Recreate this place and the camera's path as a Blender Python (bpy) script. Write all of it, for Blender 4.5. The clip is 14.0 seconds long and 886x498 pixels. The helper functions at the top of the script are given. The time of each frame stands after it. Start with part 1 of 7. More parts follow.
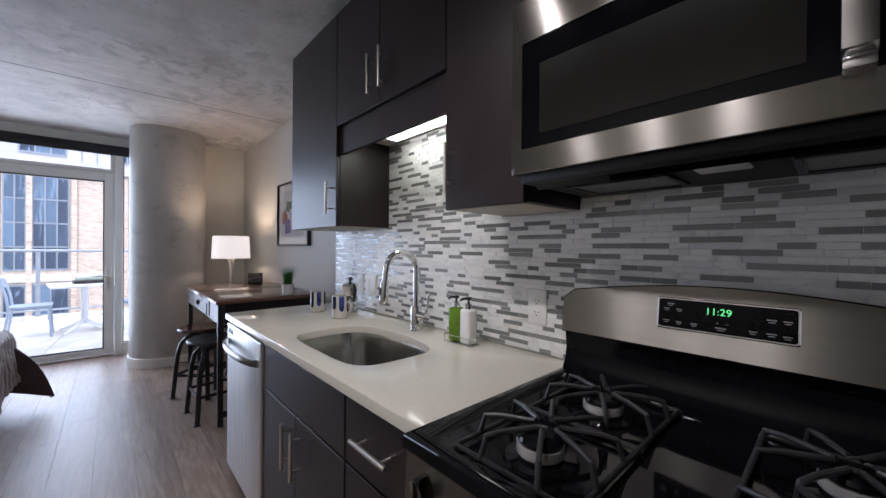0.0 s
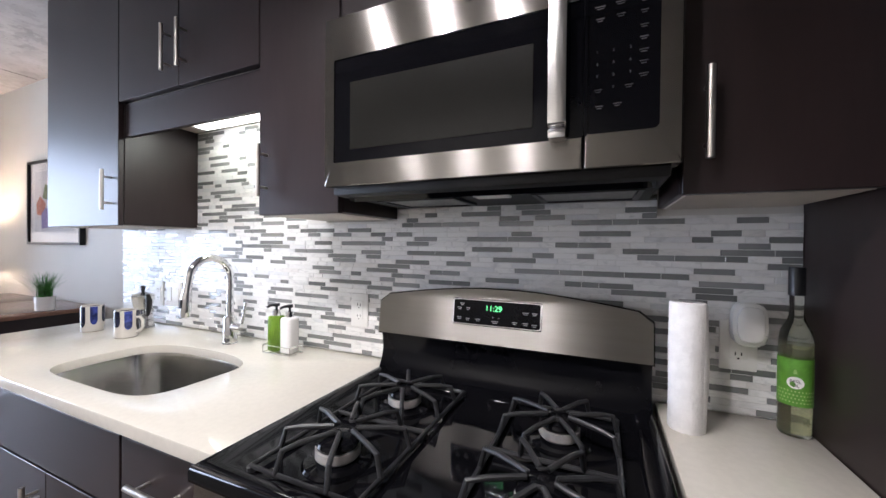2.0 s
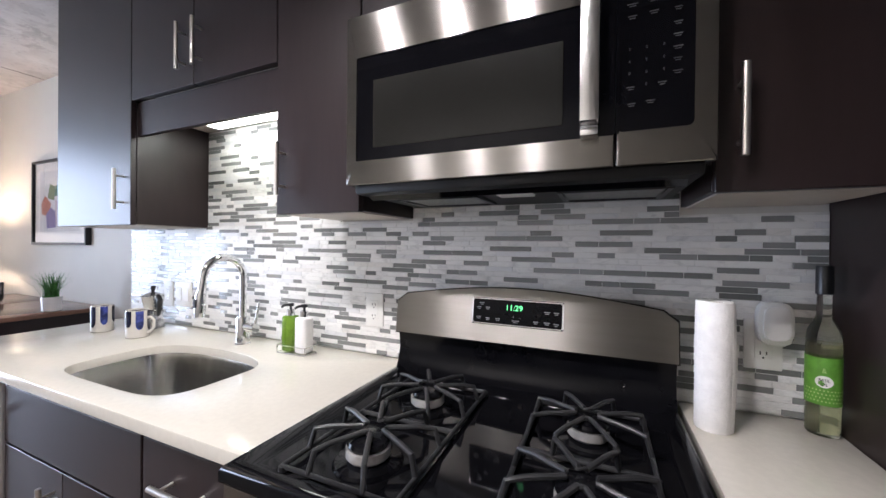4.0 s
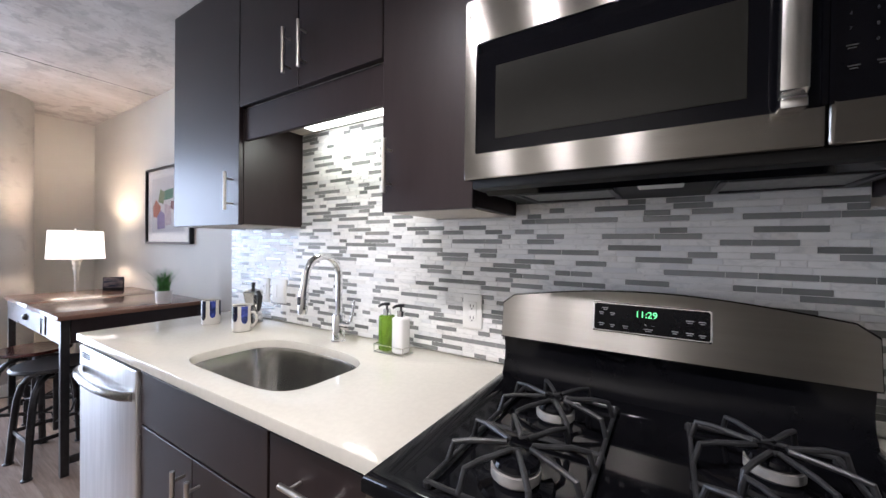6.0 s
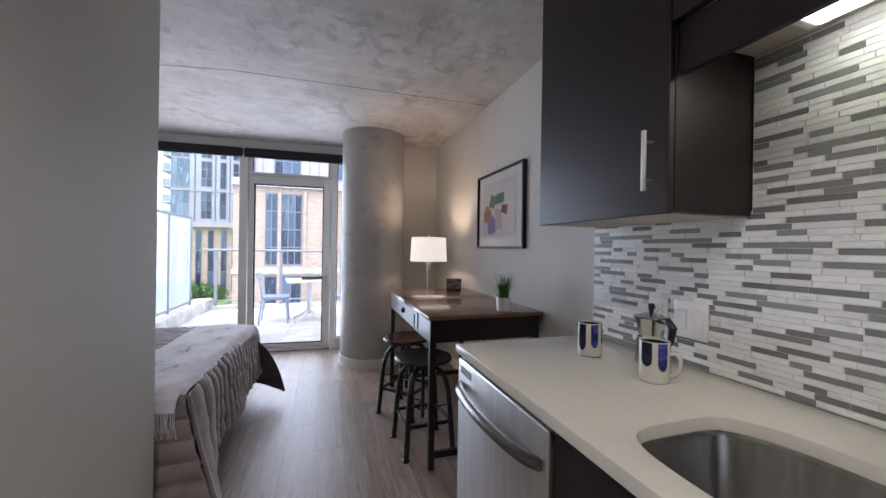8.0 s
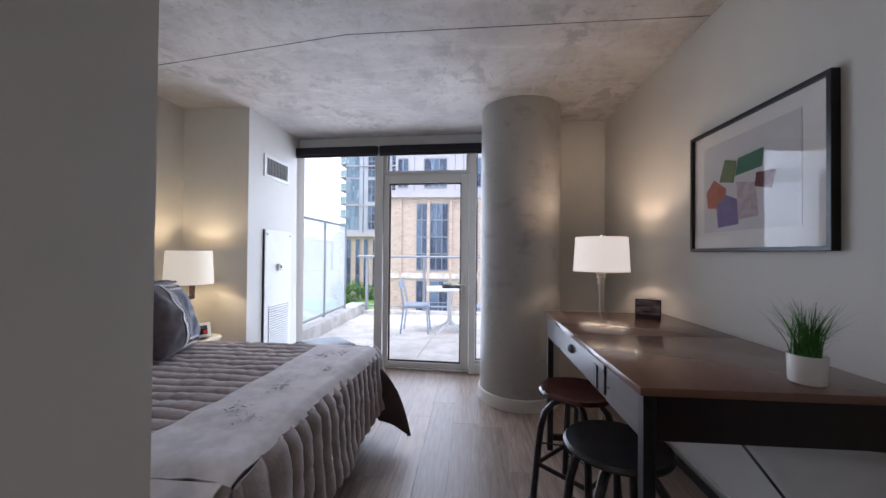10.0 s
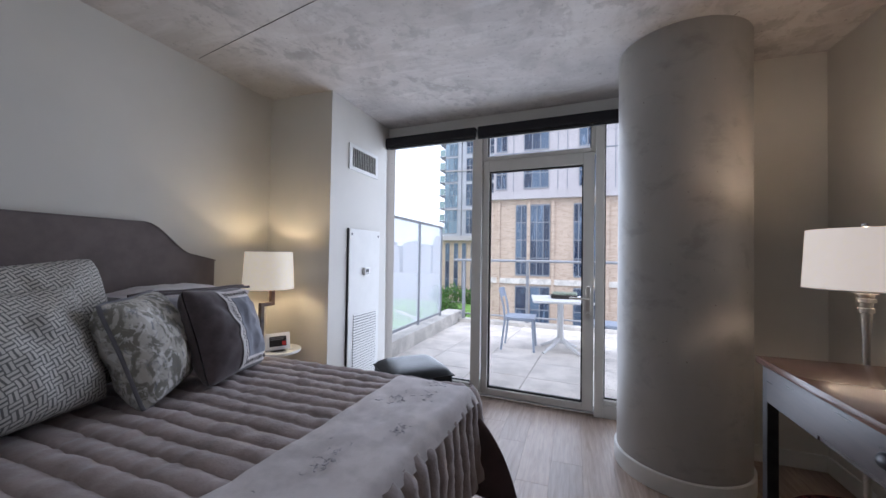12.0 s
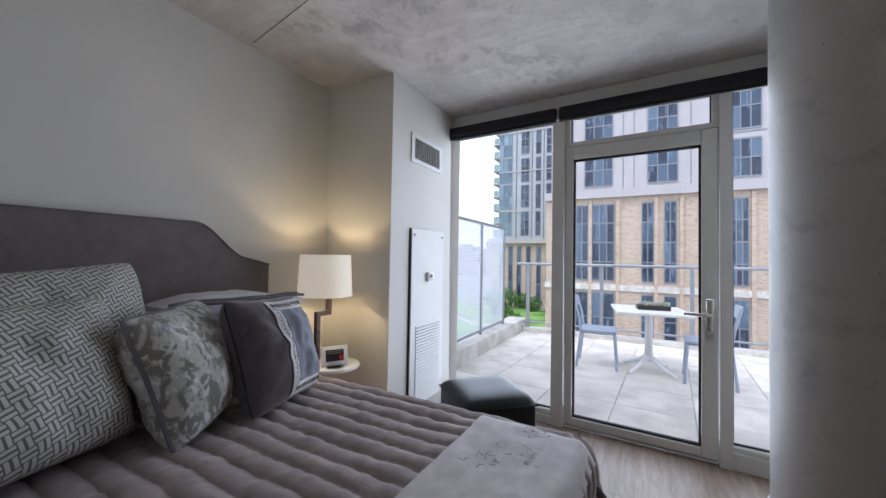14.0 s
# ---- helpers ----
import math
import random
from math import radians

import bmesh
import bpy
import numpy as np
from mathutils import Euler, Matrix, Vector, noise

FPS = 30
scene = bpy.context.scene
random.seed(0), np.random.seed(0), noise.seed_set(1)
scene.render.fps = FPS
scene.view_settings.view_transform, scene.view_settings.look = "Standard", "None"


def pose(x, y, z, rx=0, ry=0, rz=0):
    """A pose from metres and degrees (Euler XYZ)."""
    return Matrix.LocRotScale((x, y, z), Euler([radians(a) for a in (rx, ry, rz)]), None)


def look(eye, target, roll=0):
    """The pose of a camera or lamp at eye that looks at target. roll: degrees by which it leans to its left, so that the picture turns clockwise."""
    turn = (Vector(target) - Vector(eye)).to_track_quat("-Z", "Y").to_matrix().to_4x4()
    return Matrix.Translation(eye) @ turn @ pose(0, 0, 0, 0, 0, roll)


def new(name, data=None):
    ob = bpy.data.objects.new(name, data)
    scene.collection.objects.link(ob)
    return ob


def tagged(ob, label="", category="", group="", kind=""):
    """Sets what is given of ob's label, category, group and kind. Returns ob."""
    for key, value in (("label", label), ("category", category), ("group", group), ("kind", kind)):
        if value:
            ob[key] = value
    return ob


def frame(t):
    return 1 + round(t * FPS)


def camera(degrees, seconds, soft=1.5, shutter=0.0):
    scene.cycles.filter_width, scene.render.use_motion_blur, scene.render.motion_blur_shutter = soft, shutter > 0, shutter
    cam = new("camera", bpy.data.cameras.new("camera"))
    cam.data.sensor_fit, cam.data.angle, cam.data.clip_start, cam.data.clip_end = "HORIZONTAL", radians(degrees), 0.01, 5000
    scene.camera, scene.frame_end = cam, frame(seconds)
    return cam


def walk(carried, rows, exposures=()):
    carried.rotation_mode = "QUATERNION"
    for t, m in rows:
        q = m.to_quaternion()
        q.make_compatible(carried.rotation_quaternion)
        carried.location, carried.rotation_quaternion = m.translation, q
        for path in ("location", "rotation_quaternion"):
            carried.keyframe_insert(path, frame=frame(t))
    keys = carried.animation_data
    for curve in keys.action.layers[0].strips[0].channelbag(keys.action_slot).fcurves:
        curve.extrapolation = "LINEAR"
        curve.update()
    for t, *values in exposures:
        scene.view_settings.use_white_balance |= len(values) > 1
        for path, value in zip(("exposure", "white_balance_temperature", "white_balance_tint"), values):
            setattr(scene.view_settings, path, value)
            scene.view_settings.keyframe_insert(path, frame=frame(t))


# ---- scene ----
cam = camera(101.4, 14.0)
PATH = [
    (0, (0.091, 0.104, 1.277), (1.441, 1.58, 1.273), 0.4),
    (0.5, (0.094, 0.079, 1.293), (1.725, 1.237, 1.277), 0.4),
    (1, (0.116, 0.03, 1.303), (1.881, 0.969, 1.28), 0.3),
    (1.5, (0.112, 0.006, 1.306), (1.932, 0.835, 1.286), 0.4),
    (2, (0.105, 0.008, 1.314), (1.935, 0.815, 1.295), 0.6),
    (2.5, (0.097, 0.024, 1.316), (1.93, 0.823, 1.298), 0.5),
    (3, (0.092, 0.04, 1.313), (1.926, 0.837, 1.298), 0.6),
    (5.3, (0.039, 0.122, 1.306), (1.852, 0.965, 1.312), 0.6),
    (5.5, (0.028, 0.14, 1.312), (1.821, 1.027, 1.308), 0.7),
    (6, (0.068, 0.241, 1.303), (1.767, 1.297, 1.285), 0.7),
    (6.5, (0.109, 0.373, 1.305), (1.587, 1.72, 1.294), 0.7),
    (7, (0.071, 0.548, 1.289), (1.204, 2.196, 1.273), 0.7),
    (7.5, (0.057, 0.818, 1.298), (0.862, 2.649, 1.288), 0.8),
    (8, (0.071, 1.046, 1.28), (0.683, 2.95, 1.279), 0.9),
    (8.5, (0.135, 1.296, 1.297), (0.516, 3.26, 1.299), 0.5),
    (10.8, (0.149, 2.238, 1.249), (-0.297, 4.187, 1.282), 0.8),
    (11, (0.139, 2.306, 1.246), (-0.389, 4.235, 1.276), 0.8),
    (11.5, (0.051, 2.499, 1.254), (-0.6, 4.39, 1.282), 1.0),
    (12, (-0.036, 2.661, 1.26), (-0.717, 4.541, 1.298), 0.9),
    (12.5, (-0.118, 2.817, 1.239), (-0.836, 4.683, 1.278), 0.9),
    (13, (-0.188, 2.938, 1.236), (-1.043, 4.745, 1.282), 0.9),
    (13.5, (-0.254, 2.964, 1.243), (-1.199, 4.726, 1.293), 1.0),
    (14, (-0.333, 2.989, 1.262), (-1.278, 4.751, 1.312), 1.0),
]
EXPOSURES = [(0, 0.75, 5450, 16), (0.5, 1.55, 5450, 16), (1.0, 1.80, 5450, 16), (1.5, 1.88, 5450, 16), (3, 1.98, 5450, 16), (5.5, 1.95, 5450, 16), (6.5, 1.45, 5450, 16), (7, 0.82, 5550, 16), (8.5, 0.70, 5650, 16), (11, 0.22, 5650, 16), (14, 0.05, 5750, 13)]
walk(cam, [(t, look(eye, target, roll)) for t, eye, target, roll in PATH], EXPOSURES)

# ---------------------------------------------------------------- plan, in metres
CEIL = 2.55
KITCHEN_X, DESK_X, LEFT_X = 1.20, 1.41, -2.45
KITCHEN_END = 2.36
PART_X, PART_Y = -0.545, 2.70
CLOSET_X, CLOSET_Y = -1.835, 5.02
NORTH_Y = 5.52
WIN_PIVOT, WIN_TURN = (-0.36, 5.90), -3.0
COLUMN, COLUMN_R = (0.575, 5.25), 0.345
FRONT = 0.89
TERRACE_Z = -0.04
GROUND_Z = -4.6

# ---------------------------------------------------------------- sky, sun and lamps
world = bpy.data.worlds.new("overcast_sky")
scene.world = world
world.use_nodes = True
wn, wl = world.node_tree.nodes, world.node_tree.links
sky = wn.new("ShaderNodeTexSky")
sky.sky_type, sky.sun_disc = "NISHITA", False
sky.sun_elevation, sky.sun_rotation = radians(52), radians(200)
sky.air_density, sky.dust_density, sky.ozone_density = 1.2, 6.0, 1.0
haze = wn.new("ShaderNodeMix")
haze.data_type = "RGBA"
haze.inputs[0].default_value = 0.75
haze.inputs[7].default_value = (11.8, 12.2, 12.8, 1)
wl.new(sky.outputs[0], haze.inputs[6])
wl.new(haze.outputs[2], wn["Background"].inputs[0])
wn["Background"].inputs[1].default_value = 0.15

SUN_AZ, SUN_EL = radians(200), radians(52)
sun = bpy.data.lights.new("sun", "SUN")
sun.energy, sun.angle, sun.color = 1.0, radians(20), (1.0, 0.97, 0.93)
sun_ob = new("sun", sun)
sun_ob.matrix_world = look((math.sin(SUN_AZ) * 20, math.cos(SUN_AZ) * 20, 30), (0, 0, 0))


def lamp(name, kind, power, place, color=(1, 1, 1), size=0.05, target=None, size_y=None, spot=None):
    data = bpy.data.lights.new(name, kind)
    data.energy, data.color = power, color
    if kind == "AREA":
        data.size = size
        if size_y:
            data.shape, data.size_y = "RECTANGLE", size_y
    else:
        data.shadow_soft_size = size
    if spot:
        data.spot_size, data.spot_blend = radians(spot), 0.7
    ob = new(name, data)
    ob.matrix_world = look(place, target) if target else Matrix.Translation(place)
    return ob


WARM, BULB = (1.0, 0.74, 0.50), (1.0, 0.88, 0.74)
# daylight through the glazing
daylight = lamp("window_daylight", "AREA", 30, (-0.74, 5.865, 1.25), (0.86, 0.93, 1.0), 2.2, (-1.045, 0.05, 1.15), 2.2)
daylight.data.spread = radians(140)
# shaded lamps
lamp("desk_lamp_bulb", "POINT", 5.2, (1.06, 4.60, 1.27), WARM, 0.03)
lamp("bed_lamp_bulb", "POINT", 5.4, (-2.15, 4.74, 1.13), (1.0, 0.78, 0.46), 0.018)
# strip under the short cabinet
lamp("strip_light", "AREA", 0.38, (1.09, 1.287, 1.795), (1.0, 0.98, 0.62), 0.55, (1.10, 1.287, 0), 0.06)
# ceiling spots over the kitchen aisle
SPOTS = [(-0.10, 0.42), (-0.10, 0.75), (-0.10, 1.11)]
for sx, sy in SPOTS:
    lamp("aisle_spot", "SPOT", 15, (sx, sy, 2.47), BULB, 0.03, (sx + 0.25, sy, 0.0), spot=128)

# ---------------------------------------------------------------- materials


def node(nt, kind, **values):
    n = nt.nodes.new("ShaderNode" + kind)
    for key, value in values.items():
        n.inputs[key.replace("_", " ")].default_value = value
    return n


def mat(name, color, rough=0.5, metal=0.0, var=0.14, scale=5.0, fine=90.0, bump=0.06, stretch=(1, 1, 1), rvar=0.08,
        spread=0.0, detail=4.0, coat=0.0, transmission=0.0, ior=1.45, emit=None, glow=0.0, sheen=0.0, distance=0.002, subsurface=0.0, second=None, mix=(0.4, 0.6), aniso=0.0, spec=0.5):
    m = bpy.data.materials.new(name)
    m.use_nodes = True
    nt = m.node_tree
    b = nt.nodes["Principled BSDF"]
    link = nt.links.new
    tc = nt.nodes.new("ShaderNodeTexCoord")
    mp = nt.nodes.new("ShaderNodeMapping")
    mp.inputs["Scale"].default_value = stretch
    link(tc.outputs["Object"], mp.inputs[0])
    vec = mp.outputs[0]
    info = None
    if spread:
        info = nt.nodes.new("ShaderNodeObjectInfo")
        mul = nt.nodes.new("ShaderNodeVectorMath")
        mul.operation = "MULTIPLY_ADD"
        mul.inputs[1].default_value = (37.0, 61.0, 23.0)
        link(info.outputs["Random"], mul.inputs[0])
        link(vec, mul.inputs[2])
        vec = mul.outputs[0]
    n1 = node(nt, "TexNoise", Scale=scale, Detail=detail, Roughness=0.6)
    n2 = node(nt, "TexNoise", Scale=fine, Detail=3.0, Roughness=0.65)
    link(vec, n1.inputs["Vector"])
    link(vec, n2.inputs["Vector"])
    dark = [c * (1 - var) for c in color]
    light = [min(1.0, c * (1 + var)) for c in color]
    ramp = nt.nodes.new("ShaderNodeValToRGB")
    ramp.color_ramp.elements[0].position, ramp.color_ramp.elements[1].position = mix
    ramp.color_ramp.elements[0].color = (*dark, 1)
    ramp.color_ramp.elements[1].color = (*(second or light), 1)
    link(n1.outputs["Fac"], ramp.inputs[0])
    hsv = nt.nodes.new("ShaderNodeHueSaturation")
    link(ramp.outputs[0], hsv.inputs["Color"])
    rng = node(nt, "MapRange")
    rng.inputs["To Min"].default_value, rng.inputs["To Max"].default_value = 1 - var * 0.6, 1 + var * 0.6
    link(n2.outputs["Fac"], rng.inputs["Value"])
    value = rng.outputs[0]
    if info:
        r2 = node(nt, "MapRange")
        r2.inputs["To Min"].default_value, r2.inputs["To Max"].default_value = 1 - spread, 1 + spread
        link(info.outputs["Random"], r2.inputs["Value"])
        mm = nt.nodes.new("ShaderNodeMath")
        mm.operation = "MULTIPLY"
        link(value, mm.inputs[0])
        link(r2.outputs[0], mm.inputs[1])
        value = mm.outputs[0]
    link(value, hsv.inputs["Value"])
    link(hsv.outputs[0], b.inputs["Base Color"])
    rr = node(nt, "MapRange")
    rr.inputs["To Min"].default_value, rr.inputs["To Max"].default_value = max(0.0, rough - rvar), min(1.0, rough + rvar)
    link(n1.outputs["Fac"], rr.inputs["Value"])
    link(rr.outputs[0], b.inputs["Roughness"])
    b.inputs["Metallic"].default_value = metal
    b.inputs["Coat Weight"].default_value = coat
    b.inputs["Specular IOR Level"].default_value = spec
    b.inputs["Coat Roughness"].default_value = 0.08
    b.inputs["Transmission Weight"].default_value = transmission
    b.inputs["IOR"].default_value = ior
    b.inputs["Sheen Weight"].default_value = sheen
    b.inputs["Subsurface Weight"].default_value = subsurface
    if aniso:
        tg = nt.nodes.new("ShaderNodeCombineXYZ")
        tg.inputs[2].default_value = 1.0
        link(tg.outputs[0], b.inputs["Tangent"])
        b.inputs["Anisotropic"].default_value = aniso
    if emit:
        b.inputs["Emission Color"].default_value = (*emit, 1)
        b.inputs["Emission Strength"].default_value = glow
    if bump:
        bp = node(nt, "Bump", Strength=bump, Distance=distance)
        link(n2.outputs["Fac"], bp.inputs["Height"])
        link(bp.outputs[0], b.inputs["Normal"])
    return m


def glass(name, tint=(1, 1, 1), rough=0.0, reflect=1.45):
    """A thin pane: a clear sheet with the gloss of glass."""
    m = bpy.data.materials.new(name)
    m.use_nodes = True
    nt = m.node_tree
    nt.nodes.remove(nt.nodes["Principled BSDF"])
    clear = nt.nodes.new("ShaderNodeBsdfTransparent")
    clear.inputs[0].default_value = (*tint, 1)
    gloss = nt.nodes.new("ShaderNodeBsdfGlossy")
    gloss.inputs["Roughness"].default_value = rough
    edge = nt.nodes.new("ShaderNodeLayerWeight")
    edge.inputs[0].default_value = 0.5
    bend = nt.nodes.new("ShaderNodeMath")
    bend.operation = "POWER"
    bend.inputs[1].default_value = 5.0
    nt.links.new(edge.outputs["Facing"], bend.inputs[0])
    fres = nt.nodes.new("ShaderNodeMapRange")
    fres.inputs["To Min"].default_value, fres.inputs["To Max"].default_value = 0.03, 0.55
    nt.links.new(bend.outputs[0], fres.inputs["Value"])
    mx = nt.nodes.new("ShaderNodeMixShader")
    for a, c in ((fres.outputs[0], mx.inputs[0]), (clear.outputs[0], mx.inputs[1]), (gloss.outputs[0], mx.inputs[2]), (mx.outputs[0], nt.nodes["Material Output"].inputs[0])):
        nt.links.new(a, c)
    return m


M = {}
M["wall"] = mat("painted_drywall", (0.635, 0.610, 0.560), 0.6, var=0.025, scale=1.3, fine=240, bump=0.05, distance=0.001)
M["trim"] = mat("white_trim_paint", (0.70, 0.69, 0.66), 0.45, var=0.02)
M["espresso"] = mat("espresso_wood", (0.018, 0.0110, 0.0108), 0.37, var=0.08, scale=7, fine=60, bump=0.012, stretch=(6, 6, 0.7), rvar=0.012, distance=0.0008, spec=0.45)
M["cab_inside"] = mat("cabinet_underside_melamine", (0.50, 0.45, 0.39), 0.5, var=0.08, scale=4)
M["quartz"] = mat("cream_quartz", (0.585, 0.555, 0.480), 0.12, var=0.018, scale=60, fine=400, bump=0.0, rvar=0.03)
M["steel"] = mat("brushed_steel", (0.22, 0.209, 0.190), 0.25, 1.0, var=0.03, scale=5, fine=120, bump=0.0, stretch=(8, 0.6, 8), rvar=0.0, aniso=1.0)
M["guard_steel"] = mat("brushed_backguard_steel", (0.30, 0.285, 0.26), 0.40, 1.0, var=0.03, scale=5, fine=120, bump=0.0, stretch=(8, 0.6, 8), rvar=0.0, aniso=1.0)
M["steel_v"] = mat("brushed_steel_panel", (0.80, 0.80, 0.80), 0.38, 1.0, var=0.05, scale=5, fine=120, bump=0.04, stretch=(8, 8, 0.6), rvar=0.05, distance=0.0006)
M["sink_steel"] = mat("sink_steel", (0.50, 0.49, 0.47), 0.20, 1.0, var=0.08, scale=5, fine=120, bump=0.03, stretch=(8, 8, 0.6), rvar=0.06, distance=0.0006)
M["chrome"] = mat("polished_chrome", (0.80, 0.80, 0.80), 0.07, 1.0, var=0.03, bump=0.0, rvar=0.02)
M["nickel"] = mat("satin_nickel", (0.66, 0.63, 0.58), 0.36, 1.0, var=0.04, bump=0.0)
M["black_enamel"] = mat("black_enamel", (0.004, 0.004, 0.005), 0.05, var=0.2, scale=3, fine=200, bump=0.006, rvar=0.02, spec=0.18)
M["black_glass"] = mat("black_glass", (0.003, 0.003, 0.004), 0.05, var=0.1, bump=0.0, rvar=0.02, spec=0.16)
M["window_mesh"] = mat("oven_window_screen", (0.013, 0.0125, 0.011), 0.16, var=0.1, scale=2, bump=0.0, spec=0.2)
M["iron"] = mat("cast_iron_grate", (0.024, 0.024, 0.025), 0.38, 0.0, var=0.25, scale=30, fine=200, bump=0.25)
M["burner"] = mat("burner_aluminium", (0.46, 0.445, 0.42), 0.55, 0.45, var=0.15, scale=20)
M["black_plastic"] = mat("black_plastic", (0.014, 0.014, 0.015), 0.35, var=0.1)
M["grey_filter"] = mat("grease_filter", (0.25, 0.25, 0.24), 0.4, 0.8, var=0.2, scale=90)
M["white_plastic"] = mat("white_plastic", (0.78, 0.77, 0.74), 0.35, var=0.02, bump=0.0)
M["digit_green"] = mat("green_digits", (0.05, 0.4, 0.1), 0.5, emit=(0.25, 1.0, 0.30), glow=0.45, bump=0.0)
M["digit_cyan"] = mat("cyan_digits", (0.05, 0.4, 0.3), 0.5, emit=(0.2, 1.0, 0.75), glow=0.9, bump=0.0)
M["print_grey"] = mat("grey_print", (0.16, 0.16, 0.16), 0.5, var=0.02, bump=0.0)
M["print_dim"] = mat("dim_keypad_print", (0.045, 0.045, 0.045), 0.4, var=0.02, bump=0.0)
M["strip"] = mat("strip_diffuser", (0.9, 0.9, 0.85), 0.5, emit=(1.0, 0.95, 0.80), glow=4.0, bump=0.0)
M["bulb"] = mat("spot_bulb", (0.9, 0.9, 0.85), 0.4, emit=(1.0, 0.88, 0.70), glow=5.0, bump=0.0)
M["shade"] = mat("linen_lamp_shade", (0.80, 0.76, 0.68), 0.8, var=0.05, scale=40, fine=300, bump=0.1, emit=(1.0, 0.84, 0.67), glow=0.47)
M["bed_shade"] = mat("linen_bedside_shade", (0.78, 0.73, 0.62), 0.8, var=0.05, scale=40, fine=300, bump=0.1, emit=(1.0, 0.84, 0.60), glow=0.36)
M["towel"] = mat("paper_towel", (0.84, 0.82, 0.80), 0.9, var=0.04, scale=30, fine=160, bump=0.6, distance=0.003)
M["bottle_glass"] = mat("clear_bottle_glass", (0.95, 0.97, 0.92), 0.02, var=0.02, bump=0.0, transmission=1.0, ior=1.45, rvar=0.01)
M["oil"] = mat("basil_oil", (0.84, 0.86, 0.56), 0.05, var=0.05, bump=0.0, transmission=0.85, ior=1.40)
M["green_label"] = mat("green_label_paper", (0.12, 0.30, 0.035), 0.5, var=0.10, scale=60, bump=0.0)
M["pale_green"] = mat("pale_green_print", (0.38, 0.55, 0.20), 0.5, bump=0.0)
M["white_paper"] = mat("white_paper", (0.80, 0.80, 0.77), 0.6, var=0.02, bump=0.0)
M["green_soap"] = mat("green_soap", (0.26, 0.44, 0.04), 0.08, var=0.08, bump=0.0, transmission=0.6)
M["white_bottle"] = mat("white_bottle", (0.80, 0.79, 0.77), 0.25, var=0.02, bump=0.0)
M["mug_white"] = mat("glazed_white_ceramic", (0.55, 0.52, 0.47), 0.12, var=0.06, bump=0.02)
M["mug_blue"] = mat("glazed_blue_drip", (0.030, 0.042, 0.19), 0.12, var=0.6, scale=30, bump=0.02)
M["mug_black"] = mat("glazed_black_blue", (0.010, 0.012, 0.030), 0.10, var=0.3, scale=30, bump=0.01)
M["hood_black"] = mat("hood_underside_black", (0.006, 0.006, 0.006), 0.55, var=0.1)
M["satin_steel"] = mat("satin_steel_bar", (0.50, 0.49, 0.47), 0.24, 1.0, var=0.05, scale=12, fine=150, bump=0.02, stretch=(8, 8, 0.6))
M["aluminium"] = mat("cast_aluminium", (0.70, 0.69, 0.67), 0.2, 1.0, var=0.06, bump=0.02)
M["desk_wood"] = mat("dark_mahogany_wood", (0.185, 0.095, 0.064), 0.25, var=0.03, scale=6, fine=50, bump=0.0, stretch=(6, 0.6, 6), rvar=0.0, coat=0.2)
M["desk_front"] = mat("desk_apron_wood", (0.050, 0.030, 0.026), 0.30, var=0.25, scale=6, fine=50, bump=0.03, stretch=(6, 0.6, 6))
M["seat_wood"] = mat("red_brown_seat_wood", (0.075, 0.022, 0.018), 0.2, var=0.4, scale=8, fine=60, bump=0.03, stretch=(6, 0.8, 6), coat=0.3)
M["dark_metal"] = mat("dark_bronze_metal", (0.045, 0.042, 0.042), 0.35, 0.7, var=0.2, scale=12, bump=0.05)
M["leaf"] = mat("grass_plant_leaf", (0.055, 0.19, 0.030), 0.45, var=0.4, scale=25, bump=0.0)
M["pot"] = mat("white_glazed_pot", (0.76, 0.73, 0.70), 0.25, var=0.03, bump=0.0)
M["soil"] = mat("dark_soil", (0.02, 0.015, 0.01), 0.95, var=0.4, scale=60)
M["quilt"] = mat("taupe_quilt_velvet", (0.290, 0.232, 0.222), 0.75, var=0.14, scale=9, fine=70, bump=0.5, sheen=0.35, distance=0.004)
M["quilt_back"] = mat("plum_quilt_lining", (0.075, 0.045, 0.045), 0.75, var=0.18, scale=9, fine=120, bump=0.3, sheen=0.2)
M["throw"] = mat("pale_woven_throw", (0.60, 0.555, 0.56), 0.9, var=0.09, scale=12, fine=320, bump=0.5, sheen=0.2)
M["throw_print"] = mat("grey_throw_print", (0.37, 0.36, 0.40), 0.9, var=0.3, scale=30, bump=0.2)
M["headboard"] = mat("brown_grey_upholstery", (0.145, 0.118, 0.112), 0.85, var=0.10, scale=7, fine=300, bump=0.4, sheen=0.3, stretch=(1, 1, 1))
M["sheet_white"] = mat("white_cotton", (0.62, 0.60, 0.62), 0.85, var=0.05, scale=20, bump=0.2)
M["dark_cotton"] = mat("charcoal_cotton", (0.088, 0.070, 0.074), 0.85, var=0.15, scale=14, fine=200, bump=0.4, sheen=0.3)
M["slate_cotton"] = mat("slate_grey_cotton", (0.20, 0.205, 0.235), 0.85, var=0.06, scale=14, fine=260, bump=0.3)
M["lace"] = mat("ivory_trim_tape", (0.58, 0.55, 0.54), 0.85, var=0.06, scale=60, fine=300, bump=0.4)
M["lace_line"] = mat("grey_zigzag_stitch", (0.20, 0.19, 0.19), 0.85, bump=0.2)
M["piping"] = mat("grey_piping", (0.15, 0.145, 0.16), 0.8, var=0.1)
M["leather"] = mat("black_leather", (0.007, 0.0075, 0.009), 0.42, spec=0.3, var=0.2, scale=20, fine=220, bump=0.35, distance=0.002)
